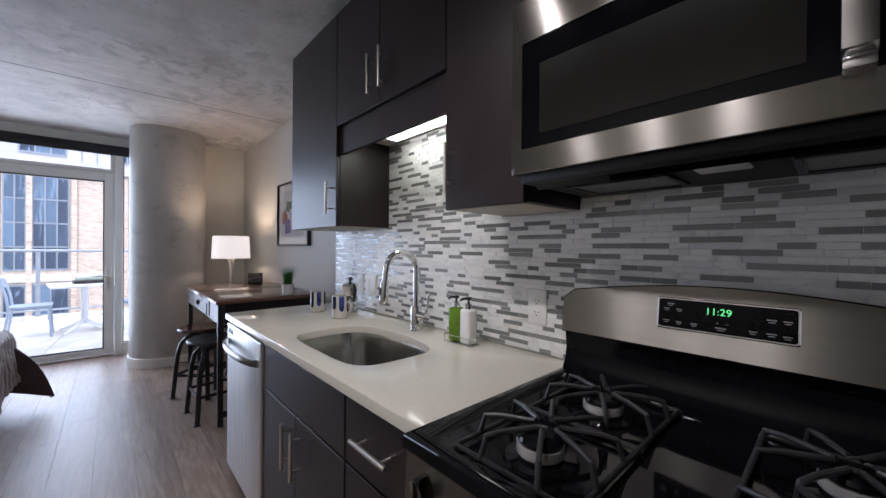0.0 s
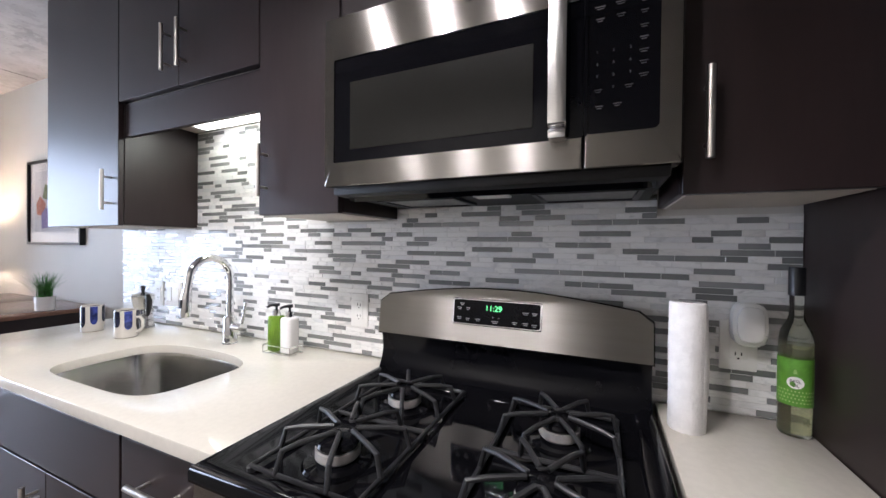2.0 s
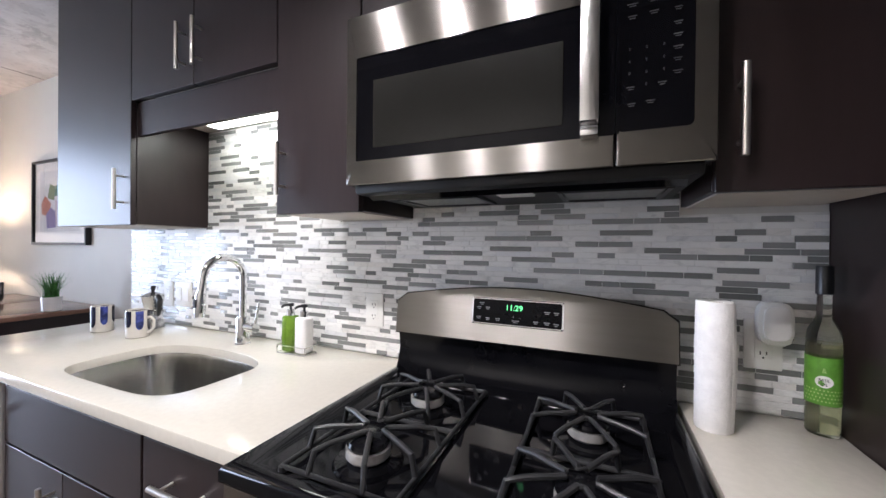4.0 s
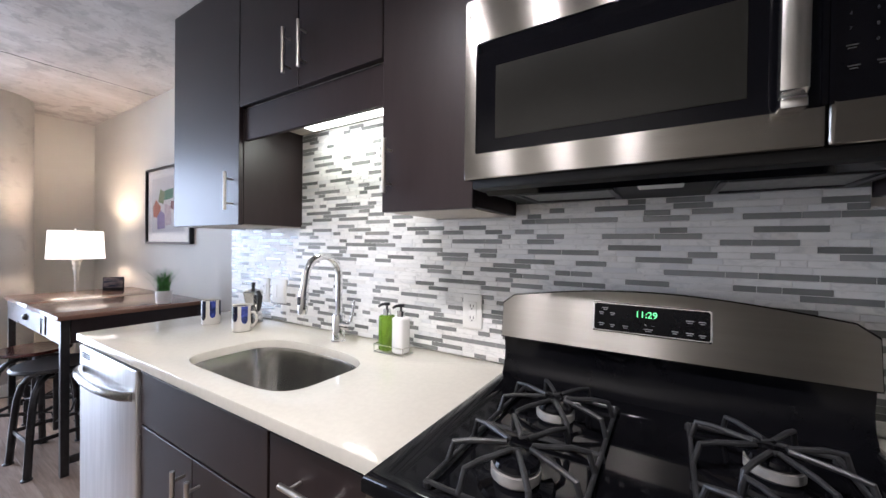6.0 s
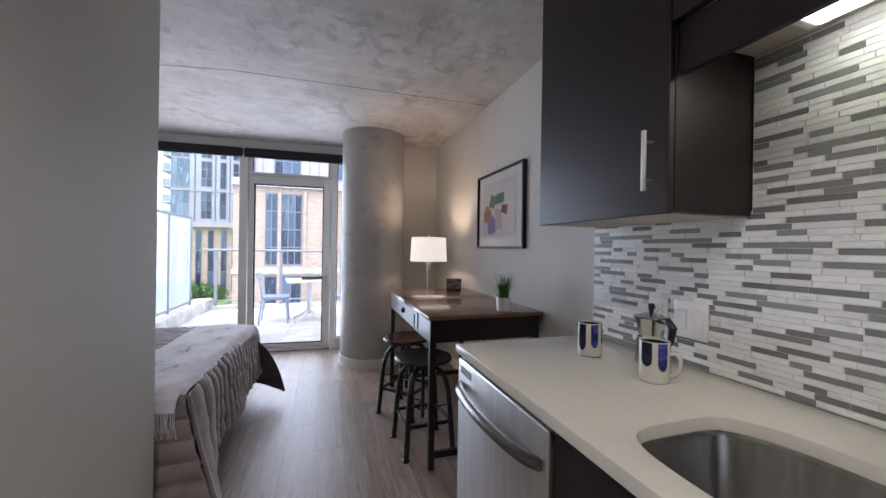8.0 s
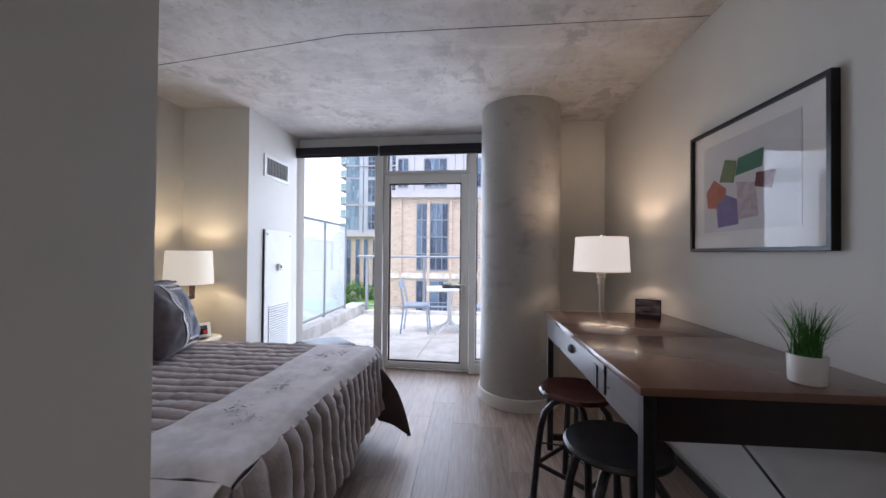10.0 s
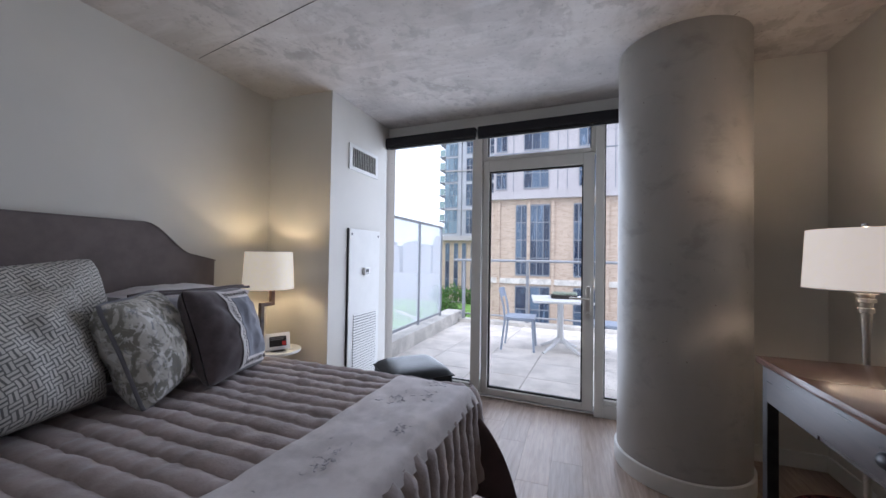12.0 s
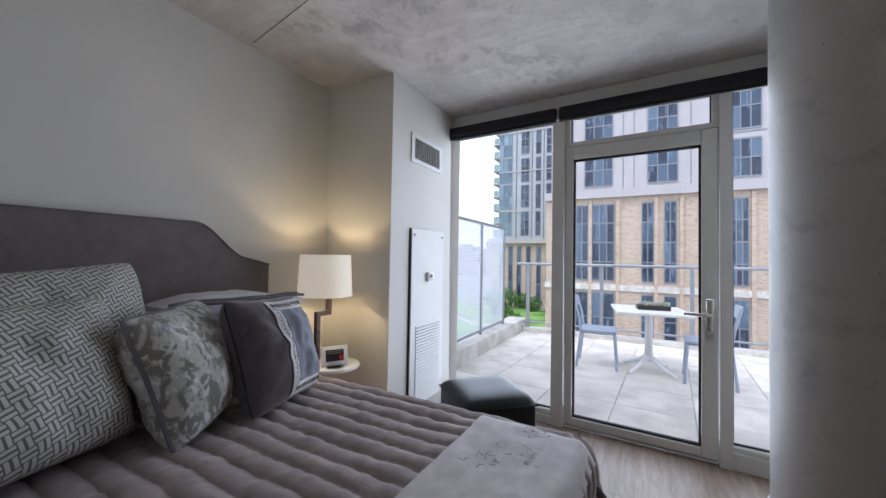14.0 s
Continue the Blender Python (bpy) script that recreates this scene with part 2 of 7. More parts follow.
M["bed_base"] = mat("dark_bed_base", (0.030, 0.022, 0.024), 0.8, var=0.2)
M["frame_metal"] = mat("grey_window_aluminium", (0.68, 0.67, 0.63), 0.4, 0.0, var=0.03, scale=3, fine=200, bump=0.02)
M["blind"] = mat("dark_roller_blind", (0.018, 0.017, 0.020), 0.75, var=0.12, scale=10, fine=300, bump=0.2)
M["gasket"] = mat("black_gasket", (0.012, 0.012, 0.012), 0.6, bump=0.0)
M["pane"] = glass("clear_window_glass")
M["picture_glass"] = glass("picture_glass")
M["art_paper"] = mat("pale_art_paper", (0.60, 0.57, 0.56), 0.7, var=0.03, bump=0.0)
M["mat_board"] = mat("cream_mat_board", (0.74, 0.70, 0.66), 0.7, var=0.02, bump=0.0)
M["black_frame"] = mat("black_picture_frame", (0.012, 0.011, 0.011), 0.3, var=0.1)
for key, col in (("rust", (0.42, 0.13, 0.07)), ("violet", (0.20, 0.15, 0.30)), ("olive", (0.16, 0.20, 0.08)), ("deep_green", (0.05, 0.16, 0.09)), ("maroon", (0.14, 0.035, 0.035)), ("mauve", (0.48, 0.38, 0.40))):
    M["art_" + key] = mat(key + "_print", col, 0.7, var=0.12, scale=30, bump=0.0)
M["red_print"] = mat("red_print", (0.50, 0.03, 0.03), 0.5, bump=0.0)
M["photo"] = mat("dim_landscape_photo", (0.08, 0.10, 0.16), 0.15, var=0.5, scale=12, fine=40, bump=0.0, stretch=(1, 1, 3), second=(0.30, 0.24, 0.22))
M["paver"] = mat("concrete_paver", (0.70, 0.655, 0.60), 0.85, var=0.13, scale=2.6, fine=60, bump=0.3, spread=0.08, detail=9.0)
M["kerb"] = mat("cast_concrete_kerb", (0.58, 0.56, 0.52), 0.85, var=0.15, scale=4, fine=90, bump=0.4)
M["rail"] = mat("painted_grey_rail", (0.30, 0.32, 0.35), 0.4, 0.3, var=0.06)
M["patio_white"] = mat("white_resin_table", (0.78, 0.79, 0.80), 0.35, var=0.02, bump=0.02)
M["patio_blue"] = mat("pale_blue_grey_resin", (0.36, 0.42, 0.52), 0.4, var=0.05, bump=0.05)
M["succulent"] = mat("pale_succulent", (0.44, 0.50, 0.42), 0.6, var=0.3, scale=60)
M["planter"] = mat("dark_planter", (0.025, 0.02, 0.018), 0.5)


def mixed(nt, fac, a, b, out=None):
    mx = nt.nodes.new("ShaderNodeMix")
    mx.data_type = "RGBA"
    for sock, v in ((mx.inputs[0], fac), (mx.inputs[6], a), (mx.inputs[7], b)):
        if isinstance(v, bpy.types.NodeSocket):
            nt.links.new(v, sock)
        elif isinstance(v, (int, float)):
            sock.default_value = v
        else:
            sock.default_value = (*v, 1)
    return mx.outputs[2]


def stepped(nt, value, lo, hi, a=0.0, b=1.0):
    r = node(nt, "MapRange")
    r.inputs["From Min"].default_value, r.inputs["From Max"].default_value = lo, hi
    r.inputs["To Min"].default_value, r.inputs["To Max"].default_value = a, b
    nt.links.new(value, r.inputs["Value"])
    return r.outputs[0]


def raw(name, rough=0.6):
    m = bpy.data.materials.new(name)
    m.use_nodes = True
    nt = m.node_tree
    tc = nt.nodes.new("ShaderNodeTexCoord")
    b = nt.nodes["Principled BSDF"]
    b.inputs["Roughness"].default_value = rough
    return m, nt, tc.outputs["Object"], b


def noise_at(nt, vec, scale, detail=5.0, stretch=None, distort=0.0):
    if stretch:
        mp = nt.nodes.new("ShaderNodeMapping")
        mp.inputs["Scale"].default_value = stretch
        nt.links.new(vec, mp.inputs[0])
        vec = mp.outputs[0]
    n = node(nt, "TexNoise", Scale=scale, Detail=detail, Roughness=0.62, Distortion=distort)
    nt.links.new(vec, n.inputs["Vector"])
    return n.outputs["Fac"]


def bumped(nt, b, height, strength, distance):
    bp = node(nt, "Bump", Strength=strength, Distance=distance)
    nt.links.new(height, bp.inputs["Height"])
    nt.links.new(bp.outputs[0], b.inputs["Normal"])


def concrete_ceiling():
    m, nt, vec, b = raw("bare_concrete_ceiling", 0.8)
    big = noise_at(nt, vec, 0.9, 6, distort=0.6)
    cloud = noise_at(nt, vec, 2.3, 12, (1.0, 0.7, 1), 0.5)
    clump = noise_at(nt, vec, 9.0, 12, (1.0, 0.75, 1), 0.35)
    crumb = noise_at(nt, vec, 34.0, 8, None, 0.6)
    trowel = noise_at(nt, vec, 3.2, 11, (0.5, 2.0, 1), 0.8)
    c = mixed(nt, stepped(nt, big, 0.35, 0.65), (0.43, 0.395, 0.37), (0.56, 0.53, 0.505))
    c = mixed(nt, stepped(nt, trowel, 0.50, 0.68, 0, 0.6), c, (0.63, 0.605, 0.585))
    c = mixed(nt, stepped(nt, cloud, 0.50, 0.66, 0, 0.5), c, (0.30, 0.275, 0.255))
    patch_mask = stepped(nt, noise_at(nt, vec, 1.4, 4, None, 0.8), 0.42, 0.62, 0, 0.55)
    worn = nt.nodes.new("ShaderNodeMath")
    worn.operation = "MULTIPLY"
    nt.links.new(stepped(nt, clump, 0.50, 0.575), worn.inputs[0])
    nt.links.new(patch_mask, worn.inputs[1])
    c = mixed(nt, worn.outputs[0], c, (0.25, 0.23, 0.215))
    c = mixed(nt, stepped(nt, crumb, 0.57, 0.68, 0, 0.35), c, (0.22, 0.20, 0.185))
    pits = noise_at(nt, vec, 26, 3, None, 0.4)
    c = mixed(nt, stepped(nt, pits, 0.71, 0.75, 0, 0.8), c, (0.13, 0.105, 0.09))
    nt.links.new(c, b.inputs["Base Color"])
    bumped(nt, b, clump, 0.30, 0.010)
    return m


def smooth_column():
    """Cast concrete under thin paint: faint upright drifts, small pits and scuffs."""
    m, nt, vec, b = raw("painted_cast_column", 0.48)
    drift = noise_at(nt, vec, 2.2, 5, (1, 1, 0.35), 0.4)
    grain = noise_at(nt, vec, 55, 4)
    scuff = noise_at(nt, vec, 5.0, 11, (1, 1, 1.5), 0.3)
    pits = noise_at(nt, vec, 38, 2, (1, 1, 0.8), 0.3)
    c = mixed(nt, stepped(nt, drift, 0.3, 0.7), (0.37, 0.352, 0.325), (0.45, 0.43, 0.40))
    c = mixed(nt, stepped(nt, scuff, 0.54, 0.68, 0, 0.55), c, (0.27, 0.25, 0.23))
    c = mixed(nt, stepped(nt, grain, 0.5, 0.8, 0, 0.15), c, (0.36, 0.345, 0.32))
    c = mixed(nt, stepped(nt, pits, 0.735, 0.76, 0, 0.8), c, (0.13, 0.115, 0.10))
    nt.links.new(c, b.inputs["Base Color"])
    bumped(nt, b, grain, 0.10, 0.001)
    return m


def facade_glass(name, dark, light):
    """Panes that differ one from the next, with faint wavy upright reflections painted into the colour."""
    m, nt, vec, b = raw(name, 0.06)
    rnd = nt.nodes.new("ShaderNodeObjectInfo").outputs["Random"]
    painted_reflection = noise_at(nt, vec, 1.1, 3, (3.0, 1, 0.5), 1.5)
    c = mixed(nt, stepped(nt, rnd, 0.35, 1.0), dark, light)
    c = mixed(nt, stepped(nt, painted_reflection, 0.58, 0.63, 0, 0.55), c, [min(1.0, v * 1.7 + 0.05) for v in light])
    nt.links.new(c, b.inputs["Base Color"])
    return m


def plank_floor():
    m, nt, vec, b = raw("grey_brown_oak_plank", 0.36)
    info = nt.nodes.new("ShaderNodeObjectInfo")
    off = nt.nodes.new("ShaderNodeVectorMath")
    off.operation = "MULTIPLY_ADD"
    off.inputs[1].default_value = (41.0, 17.0, 5.0)
    nt.links.new(info.outputs["Random"], off.inputs[0])
    nt.links.new(vec, off.inputs[2])
    v = off.outputs[0]
    grain = noise_at(nt, v, 7, 7, (7, 0.55, 1), 0.8)
    fine = noise_at(nt, v, 40, 4, (8, 0.4, 1))
    knots = noise_at(nt, v, 2.2, 3, (2.5, 0.6, 1))
    c = mixed(nt, stepped(nt, grain, 0.35, 0.68), (0.225, 0.162, 0.126), (0.395, 0.308, 0.250))
    c = mixed(nt, stepped(nt, knots, 0.58, 0.75, 0, 0.55), c, (0.185, 0.135, 0.108))
    c = mixed(nt, stepped(nt, fine, 0.5, 0.75, 0, 0.2), c, (0.40, 0.32, 0.26))
    hsv = nt.nodes.new("ShaderNodeHueSaturation")
    nt.links.new(c, hsv.inputs["Color"])
    nt.links.new(stepped(nt, info.outputs["Random"], 0, 1, 0.82, 1.16), hsv.inputs["Value"])
    nt.links.new(hsv.outputs[0], b.inputs["Base Color"])
    nt.links.new(stepped(nt, grain, 0.3, 0.7, 0.36, 0.46), b.inputs["Roughness"])
    bumped(nt, b, fine, 0.12, 0.001)
    return m


def marble_tile(island=False):
    m, nt, vec, b = raw("white_marble_tile", 0.30)
    if island:
        rnd = nt.nodes.new("ShaderNodeNewGeometry").outputs["Random Per Island"]
    else:
        rnd = nt.nodes.new("ShaderNodeObjectInfo").outputs["Random"]
    off = nt.nodes.new("ShaderNodeVectorMath")
    off.operation = "MULTIPLY_ADD"
    off.inputs[1].default_value = (3.0, 7.0, 11.0)
    nt.links.new(rnd, off.inputs[0])
    nt.links.new(vec, off.inputs[2])
    vein = noise_at(nt, off.outputs[0], 22, 6, (1, 0.6, 1.4), 1.6)
    ramp = nt.nodes.new("ShaderNodeValToRGB")
    ramp.color_ramp.interpolation = "CONSTANT"
    el = ramp.color_ramp.elements
    el[0].position, el[0].color = 0.0, (0.82, 0.81, 0.79, 1)
    el[1].position, el[1].color = 0.45, (0.77, 0.76, 0.745, 1)
    for p, c in ((0.76, (0.70, 0.70, 0.70)), (0.88, (0.74, 0.72, 0.69))):
        e = el.new(p)
        e.color = (*c, 1)
    nt.links.new(rnd, ramp.inputs[0])
    c = mixed(nt, stepped(nt, vein, 0.52, 0.72, 0, 0.5), ramp.outputs[0], (0.36, 0.36, 0.36))
    nt.links.new(c, b.inputs["Base Color"])
    return m


def glass_tile(island=False):
    m, nt, vec, b = raw("smoky_glass_tile", 0.10)
    if island:
        rnd = nt.nodes.new("ShaderNodeNewGeometry").outputs["Random Per Island"]
    else:
        rnd = nt.nodes.new("ShaderNodeObjectInfo").outputs["Random"]
    c = mixed(nt, stepped(nt, rnd, 0, 1), (0.150, 0.153, 0.146), (0.285, 0.29, 0.285))
    n = noise_at(nt, vec, 90, 3)
    c = mixed(nt, stepped(nt, n, 0.3, 0.8, 0, 0.3), c, (0.26, 0.26, 0.25))
    nt.links.new(c, b.inputs["Base Color"])
    b.inputs["Coat Weight"].default_value = 0.3
    b.inputs["Coat Roughness"].default_value = 0.03
    return m


def lattice_fabric():
    """Pale basket-weave lines on grey: a repeated T-shaped lattice made of two stepped bands."""
    m, nt, vec, b = raw("grey_lattice_fabric", 0.85)
    sep = nt.nodes.new("ShaderNodeSeparateXYZ")
    nt.links.new(vec, sep.inputs[0])

    def op(kind, a, c=None):
        n = nt.nodes.new("ShaderNodeMath")
        n.operation = kind
        for i, v in enumerate((a, c)):
            if v is None:
                continue
            if isinstance(v, (int, float)):
                n.inputs[i].default_value = v
            else:
                nt.links.new(v, n.inputs[i])
        return n.outputs[0]

    u, v = op("MULTIPLY", sep.outputs[1], 35.0), op("MULTIPLY", sep.outputs[2], 35.0)
    u2, v2 = op("ADD", op("MULTIPLY", u, 0.95), op("MULTIPLY", v, 0.31)), op("SUBTRACT", op("MULTIPLY", v, 0.95), op("MULTIPLY", u, 0.31))
    cu, cv = op("FLOOR", u2), op("FLOOR", v2)
    fu, fv = op("FRACT", u2), op("FRACT", v2)
    flip = op("MODULO", op("ABSOLUTE", op("ADD", cu, cv)), 2.0)
    bars_u = op("GREATER_THAN", op("ABSOLUTE", op("SUBTRACT", op("FRACT", op("MULTIPLY", fu, 2.0)), 0.5)), 0.29)
    bars_v = op("GREATER_THAN", op("ABSOLUTE", op("SUBTRACT", op("FRACT", op("MULTIPLY", fv, 2.0)), 0.5)), 0.29)
    pick = op("ADD", op("MULTIPLY", flip, bars_u), op("MULTIPLY", op("SUBTRACT", 1.0, flip), bars_v))
    c = mixed(nt, pick, (0.53, 0.51, 0.47), (0.135, 0.13, 0.125))
    nt.links.new(c, b.inputs["Base Color"])
    bumped(nt, b, noise_at(nt, vec, 300, 2), 0.3, 0.001)
    return m


def watercolour_fabric():
    m, nt, vec, b = raw("grey_watercolour_fabric", 0.85)
    a = noise_at(nt, vec, 11, 5, (1, 1.4, 0.9), 1.2)
    d = noise_at(nt, vec, 16, 4, (1, 1.2, 0.8), 2.0)
    e = noise_at(nt, vec, 24, 4, None, 1.0)
    c = mixed(nt, stepped(nt, a, 0.46, 0.54), (0.50, 0.48, 0.44), (0.22, 0.21, 0.18))
    c = mixed(nt, stepped(nt, d, 0.54, 0.60, 0, 0.9), c, (0.66, 0.65, 0.63))
    c = mixed(nt, stepped(nt, e, 0.58, 0.66, 0, 0.8), c, (0.20, 0.205, 0.225))
    nt.links.new(c, b.inputs["Base Color"])
    bumped(nt, b, noise_at(nt, vec, 260, 2), 0.3, 0.001)
    return m


def brick_far():
    m, nt, vec, b = raw("tan_brick", 0.85)
    mp = nt.nodes.new("ShaderNodeMapping")
    mp.inputs["Rotation"].default_value = (radians(90), 0, 0)
    nt.links.new(vec, mp.inputs[0])
    br = node(nt, "TexBrick", Scale=1.0)
    br.inputs["Brick Width"].default_value, br.inputs["Row Height"].default_value, br.inputs["Mortar Size"].default_value = 0.62, 0.115, 0.008
    br.inputs["Color1"].default_value, br.inputs["Color2"].default_value = (0.44, 0.345, 0.27, 1), (0.54, 0.44, 0.35, 1)
    br.inputs["Mortar"].default_value, br.inputs["Bias"].default_value = (0.50, 0.42, 0.34, 1), 0.25
    nt.links.new(mp.outputs[0], br.inputs["Vector"])
    spots = noise_at(nt, vec, 5.0, 2, (0.55, 1, 5.5))
    c = mixed(nt, stepped(nt, spots, 0.585, 0.60, 0, 0.75), br.outputs["Color"], (0.24, 0.16, 0.12))
    nt.links.new(c, b.inputs["Base Color"])
    return m


def perforated():
    m, nt, vec, b = raw("perforated_white_metal", 0.5)
    b.inputs["Base Color"].default_value = (0.74, 0.78, 0.82, 1)
    vo = node(nt, "TexVoronoi", Scale=42.0)
    vo.inputs["Randomness"].default_value = 0.0
    nt.links.new(vec, vo.inputs["Vector"])
    clear = nt.nodes.new("ShaderNodeBsdfTransparent")
    trans = nt.nodes.new("ShaderNodeBsdfTranslucent")
    trans.inputs[0].default_value = (0.85, 0.9, 0.95, 1)
    m1 = nt.nodes.new("ShaderNodeMixShader")
    m1.inputs[0].default_value = 0.5
    nt.links.new(b.outputs[0], m1.inputs[1])
    nt.links.new(trans.outputs[0], m1.inputs[2])
    mx = nt.nodes.new("ShaderNodeMixShader")
    nt.links.new(stepped(nt, vo.outputs["Distance"], 0.44, 0.47), mx.inputs[0])
    nt.links.new(clear.outputs[0], mx.inputs[1])
    nt.links.new(m1.outputs[0], mx.inputs[2])
    nt.links.new(mx.outputs[0], nt.nodes["Material Output"].inputs[0])
    return m


M["ceiling"], M["plank"], M["column"] = concrete_ceiling(), plank_floor(), smooth_column()
M["marble"], M["glass_tile"] = marble_tile(), glass_tile()
M["marble_joined"], M["glass_joined"] = marble_tile(True), glass_tile(True)
M["lattice"], M["watercolour"] = lattice_fabric(), watercolour_fabric()
M["brick_far"], M["perforated"] = brick_far(), perforated()
M["grout"] = mat("pale_grout", (0.74, 0.73, 0.70), 0.85, var=0.08, scale=20)
M["panel_grey"] = mat("pale_facade_panel", (0.43, 0.41, 0.42), 0.6, var=0.04, scale=0.5, fine=6, bump=0.0)
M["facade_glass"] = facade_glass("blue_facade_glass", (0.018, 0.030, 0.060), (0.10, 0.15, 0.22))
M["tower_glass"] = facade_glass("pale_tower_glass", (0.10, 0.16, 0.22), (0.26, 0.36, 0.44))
M["facade_frame"] = mat("dark_facade_frame", (0.22, 0.24, 0.27), 0.4, 0.3, var=0.05, bump=0.0)
M["tower_metal"] = mat("blue_grey_tower_panel", (0.40, 0.42, 0.46), 0.4, 0.2, var=0.10, scale=0.4, fine=5, bump=0.0)
M["green_glass"] = mat("green_balcony_glass", (0.26, 0.36, 0.37), 0.1, var=0.2, bump=0.0)
M["lawn"] = mat("lawn_grass", (0.19, 0.36, 0.08), 0.9, var=0.4, scale=0.7, fine=12, bump=0.0)
M["asphalt"] = mat("plaza_paving", (0.32, 0.31, 0.30), 0.9, var=0.2, scale=0.4, fine=8, bump=0.0)
M["shrub"] = mat("shrub_leaf", (0.075, 0.17, 0.035), 0.6, var=0.45, scale=3, fine=30, bump=0.0)

# ---------------------------------------------------------------- mesh helpers
POSES = {}


def box(x0, x1, y0, y1, z0, z1, bev=0.0, seg=1):
    bm = bmesh.new()
    bmesh.ops.create_cube(bm, size=1.0)
    for v in bm.verts:
        v.co = Vector(((x0 + x1) / 2 + v.co.x * (x1 - x0), (y0 + y1) / 2 + v.co.y * (y1 - y0), (z0 + z1) / 2 + v.co.z * (z1 - z0)))
    if bev:
        bmesh.ops.bevel(bm, geom=bm.edges[:], offset=bev, segments=seg, profile=0.5, affect="EDGES")
    return bm


def join(*bms):
    out = bmesh.new()
    for bm in bms:
        me = bpy.data.meshes.new("tmp")
        bm.to_mesh(me)
        bm.free()
        out.from_mesh(me)
        bpy.data.meshes.remove(me)
    return out


def moved(bm, m):
    bmesh.ops.transform(bm, matrix=m, verts=bm.verts)
    return bm


def tube(points, r, n=8, closed=False, radii=None):
    """A round bar along points."""
    bm = bmesh.new()
    pts = [Vector(p) for p in points]
    rings, up = [], None
    k = len(pts)
    for i, p in enumerate(pts):
        a = pts[(i - 1) % k] if (closed or i > 0) else p
        c = pts[(i + 1) % k] if (closed or i < k - 1) else p
        d = (c - a).normalized()
        if up is None:
            up = d.orthogonal().normalized()
        up = (up - d * up.dot(d)).normalized()
        side = d.cross(up)
        rr = radii[i] if radii else r
        rings.append([bm.verts.new(p + rr * (math.cos(2 * math.pi * j / n) * up + math.sin(2 * math.pi * j / n) * side)) for j in range(n)])
    for i in range(k if closed else k - 1):
        a, c = rings[i], rings[(i + 1) % k]
        for j in range(n):
            bm.faces.new((a[j], a[(j + 1) % n], c[(j + 1) % n], c[j]))
    if not closed:
        bm.faces.new(rings[0][::-1])
        bm.faces.new(rings[-1])
    bmesh.ops.recalc_face_normals(bm, faces=bm.faces)
    return bm


def lathe(profile, n=32, at=(0, 0, 0)):
    """A turned shape from (radius, height) pairs; radius 0 closes an end."""
    bm = bmesh.new()
    rings = []
    for r, z in profile:
        if r <= 1e-6:
            rings.append([bm.verts.new((at[0], at[1], at[2] + z))])
        else:
            rings.append([bm.verts.new((at[0] + r * math.cos(2 * math.pi * j / n), at[1] + r * math.sin(2 * math.pi * j / n), at[2] + z)) for j in range(n)])
    for a, c in zip(rings, rings[1:]):
        for j in range(n):
            q = [a[j % len(a)], a[(j + 1) % len(a)], c[(j + 1) % len(c)], c[j % len(c)]]
            q = list(dict.fromkeys(q))
            if len(q) > 2:
                bm.faces.new(q)
    bmesh.ops.recalc_face_normals(bm, faces=bm.faces)
    return bm


def prism(outline, axis, a, b, bev=0.0, seg=1):
    """A flat outline, pushed along an axis from a to b. Outline pairs are the two other axes in x, y, z order."""
    def at(p, h):
        q = list(p)
        q.insert("xyz".index(axis), h)
        return q
    bm = bmesh.new()
    lo = [bm.verts.new(at(p, a)) for p in outline]
    hi = [bm.verts.new(at(p, b)) for p in outline]
    k = len(outline)
    bm.faces.new(lo)
    bm.faces.new(hi)
    for i in range(k):
        bm.faces.new((lo[i], lo[(i + 1) % k], hi[(i + 1) % k], hi[i]))
    bmesh.ops.recalc_face_normals(bm, faces=bm.faces)
    if bev:
        rim = [e for e in bm.edges if all(len(f.verts) == k or len(f.verts) == 4 for f in e.link_faces) and any(len(f.verts) == k and f.verts[0] is not None for f in e.link_faces) and abs((e.verts[0].co - e.verts[1].co)["xyz".index(axis)]) < 1e-7]
        bmesh.ops.bevel(bm, geom=rim, offset=bev, segments=seg, profile=0.5, affect="EDGES")
    return bm


def sheet(nu, nv, fn, thick=0.0):
    """A surface fn(u, v) with u and v from 0 to 1, given a thickness."""
    bm = bmesh.new()
    vs = [[bm.verts.new(fn(i / nu, j / nv)) for j in range(nv + 1)] for i in range(nu + 1)]
    for i in range(nu):
        for j in range(nv):
            bm.faces.new((vs[i][j], vs[i + 1][j], vs[i + 1][j + 1], vs[i][j + 1]))
    bmesh.ops.recalc_face_normals(bm, faces=bm.faces)
    if thick:
        bmesh.ops.solidify(bm, geom=bm.faces[:], thickness=thick)
    return bm


def mesh(name, bm, material, smooth=False):
    me = bpy.data.meshes.new(name)
    bm.normal_update()
    bm.to_mesh(me)
    bm.free()
    me.materials.append(material)
    if smooth:
        me.shade_smooth()
        me.set_sharp_from_angle(angle=radians(38))
    return me


def thing(name, label, category, at=(0, 0, 0), turn=0.0, group="", kind=""):
    ob = new(name)
    ob.empty_display_size = 0.1
    ob.matrix_basis = pose(*at, 0, 0, turn)
    POSES[ob.name] = ob.matrix_basis.copy()
    return tagged(ob, label, category, group, kind)


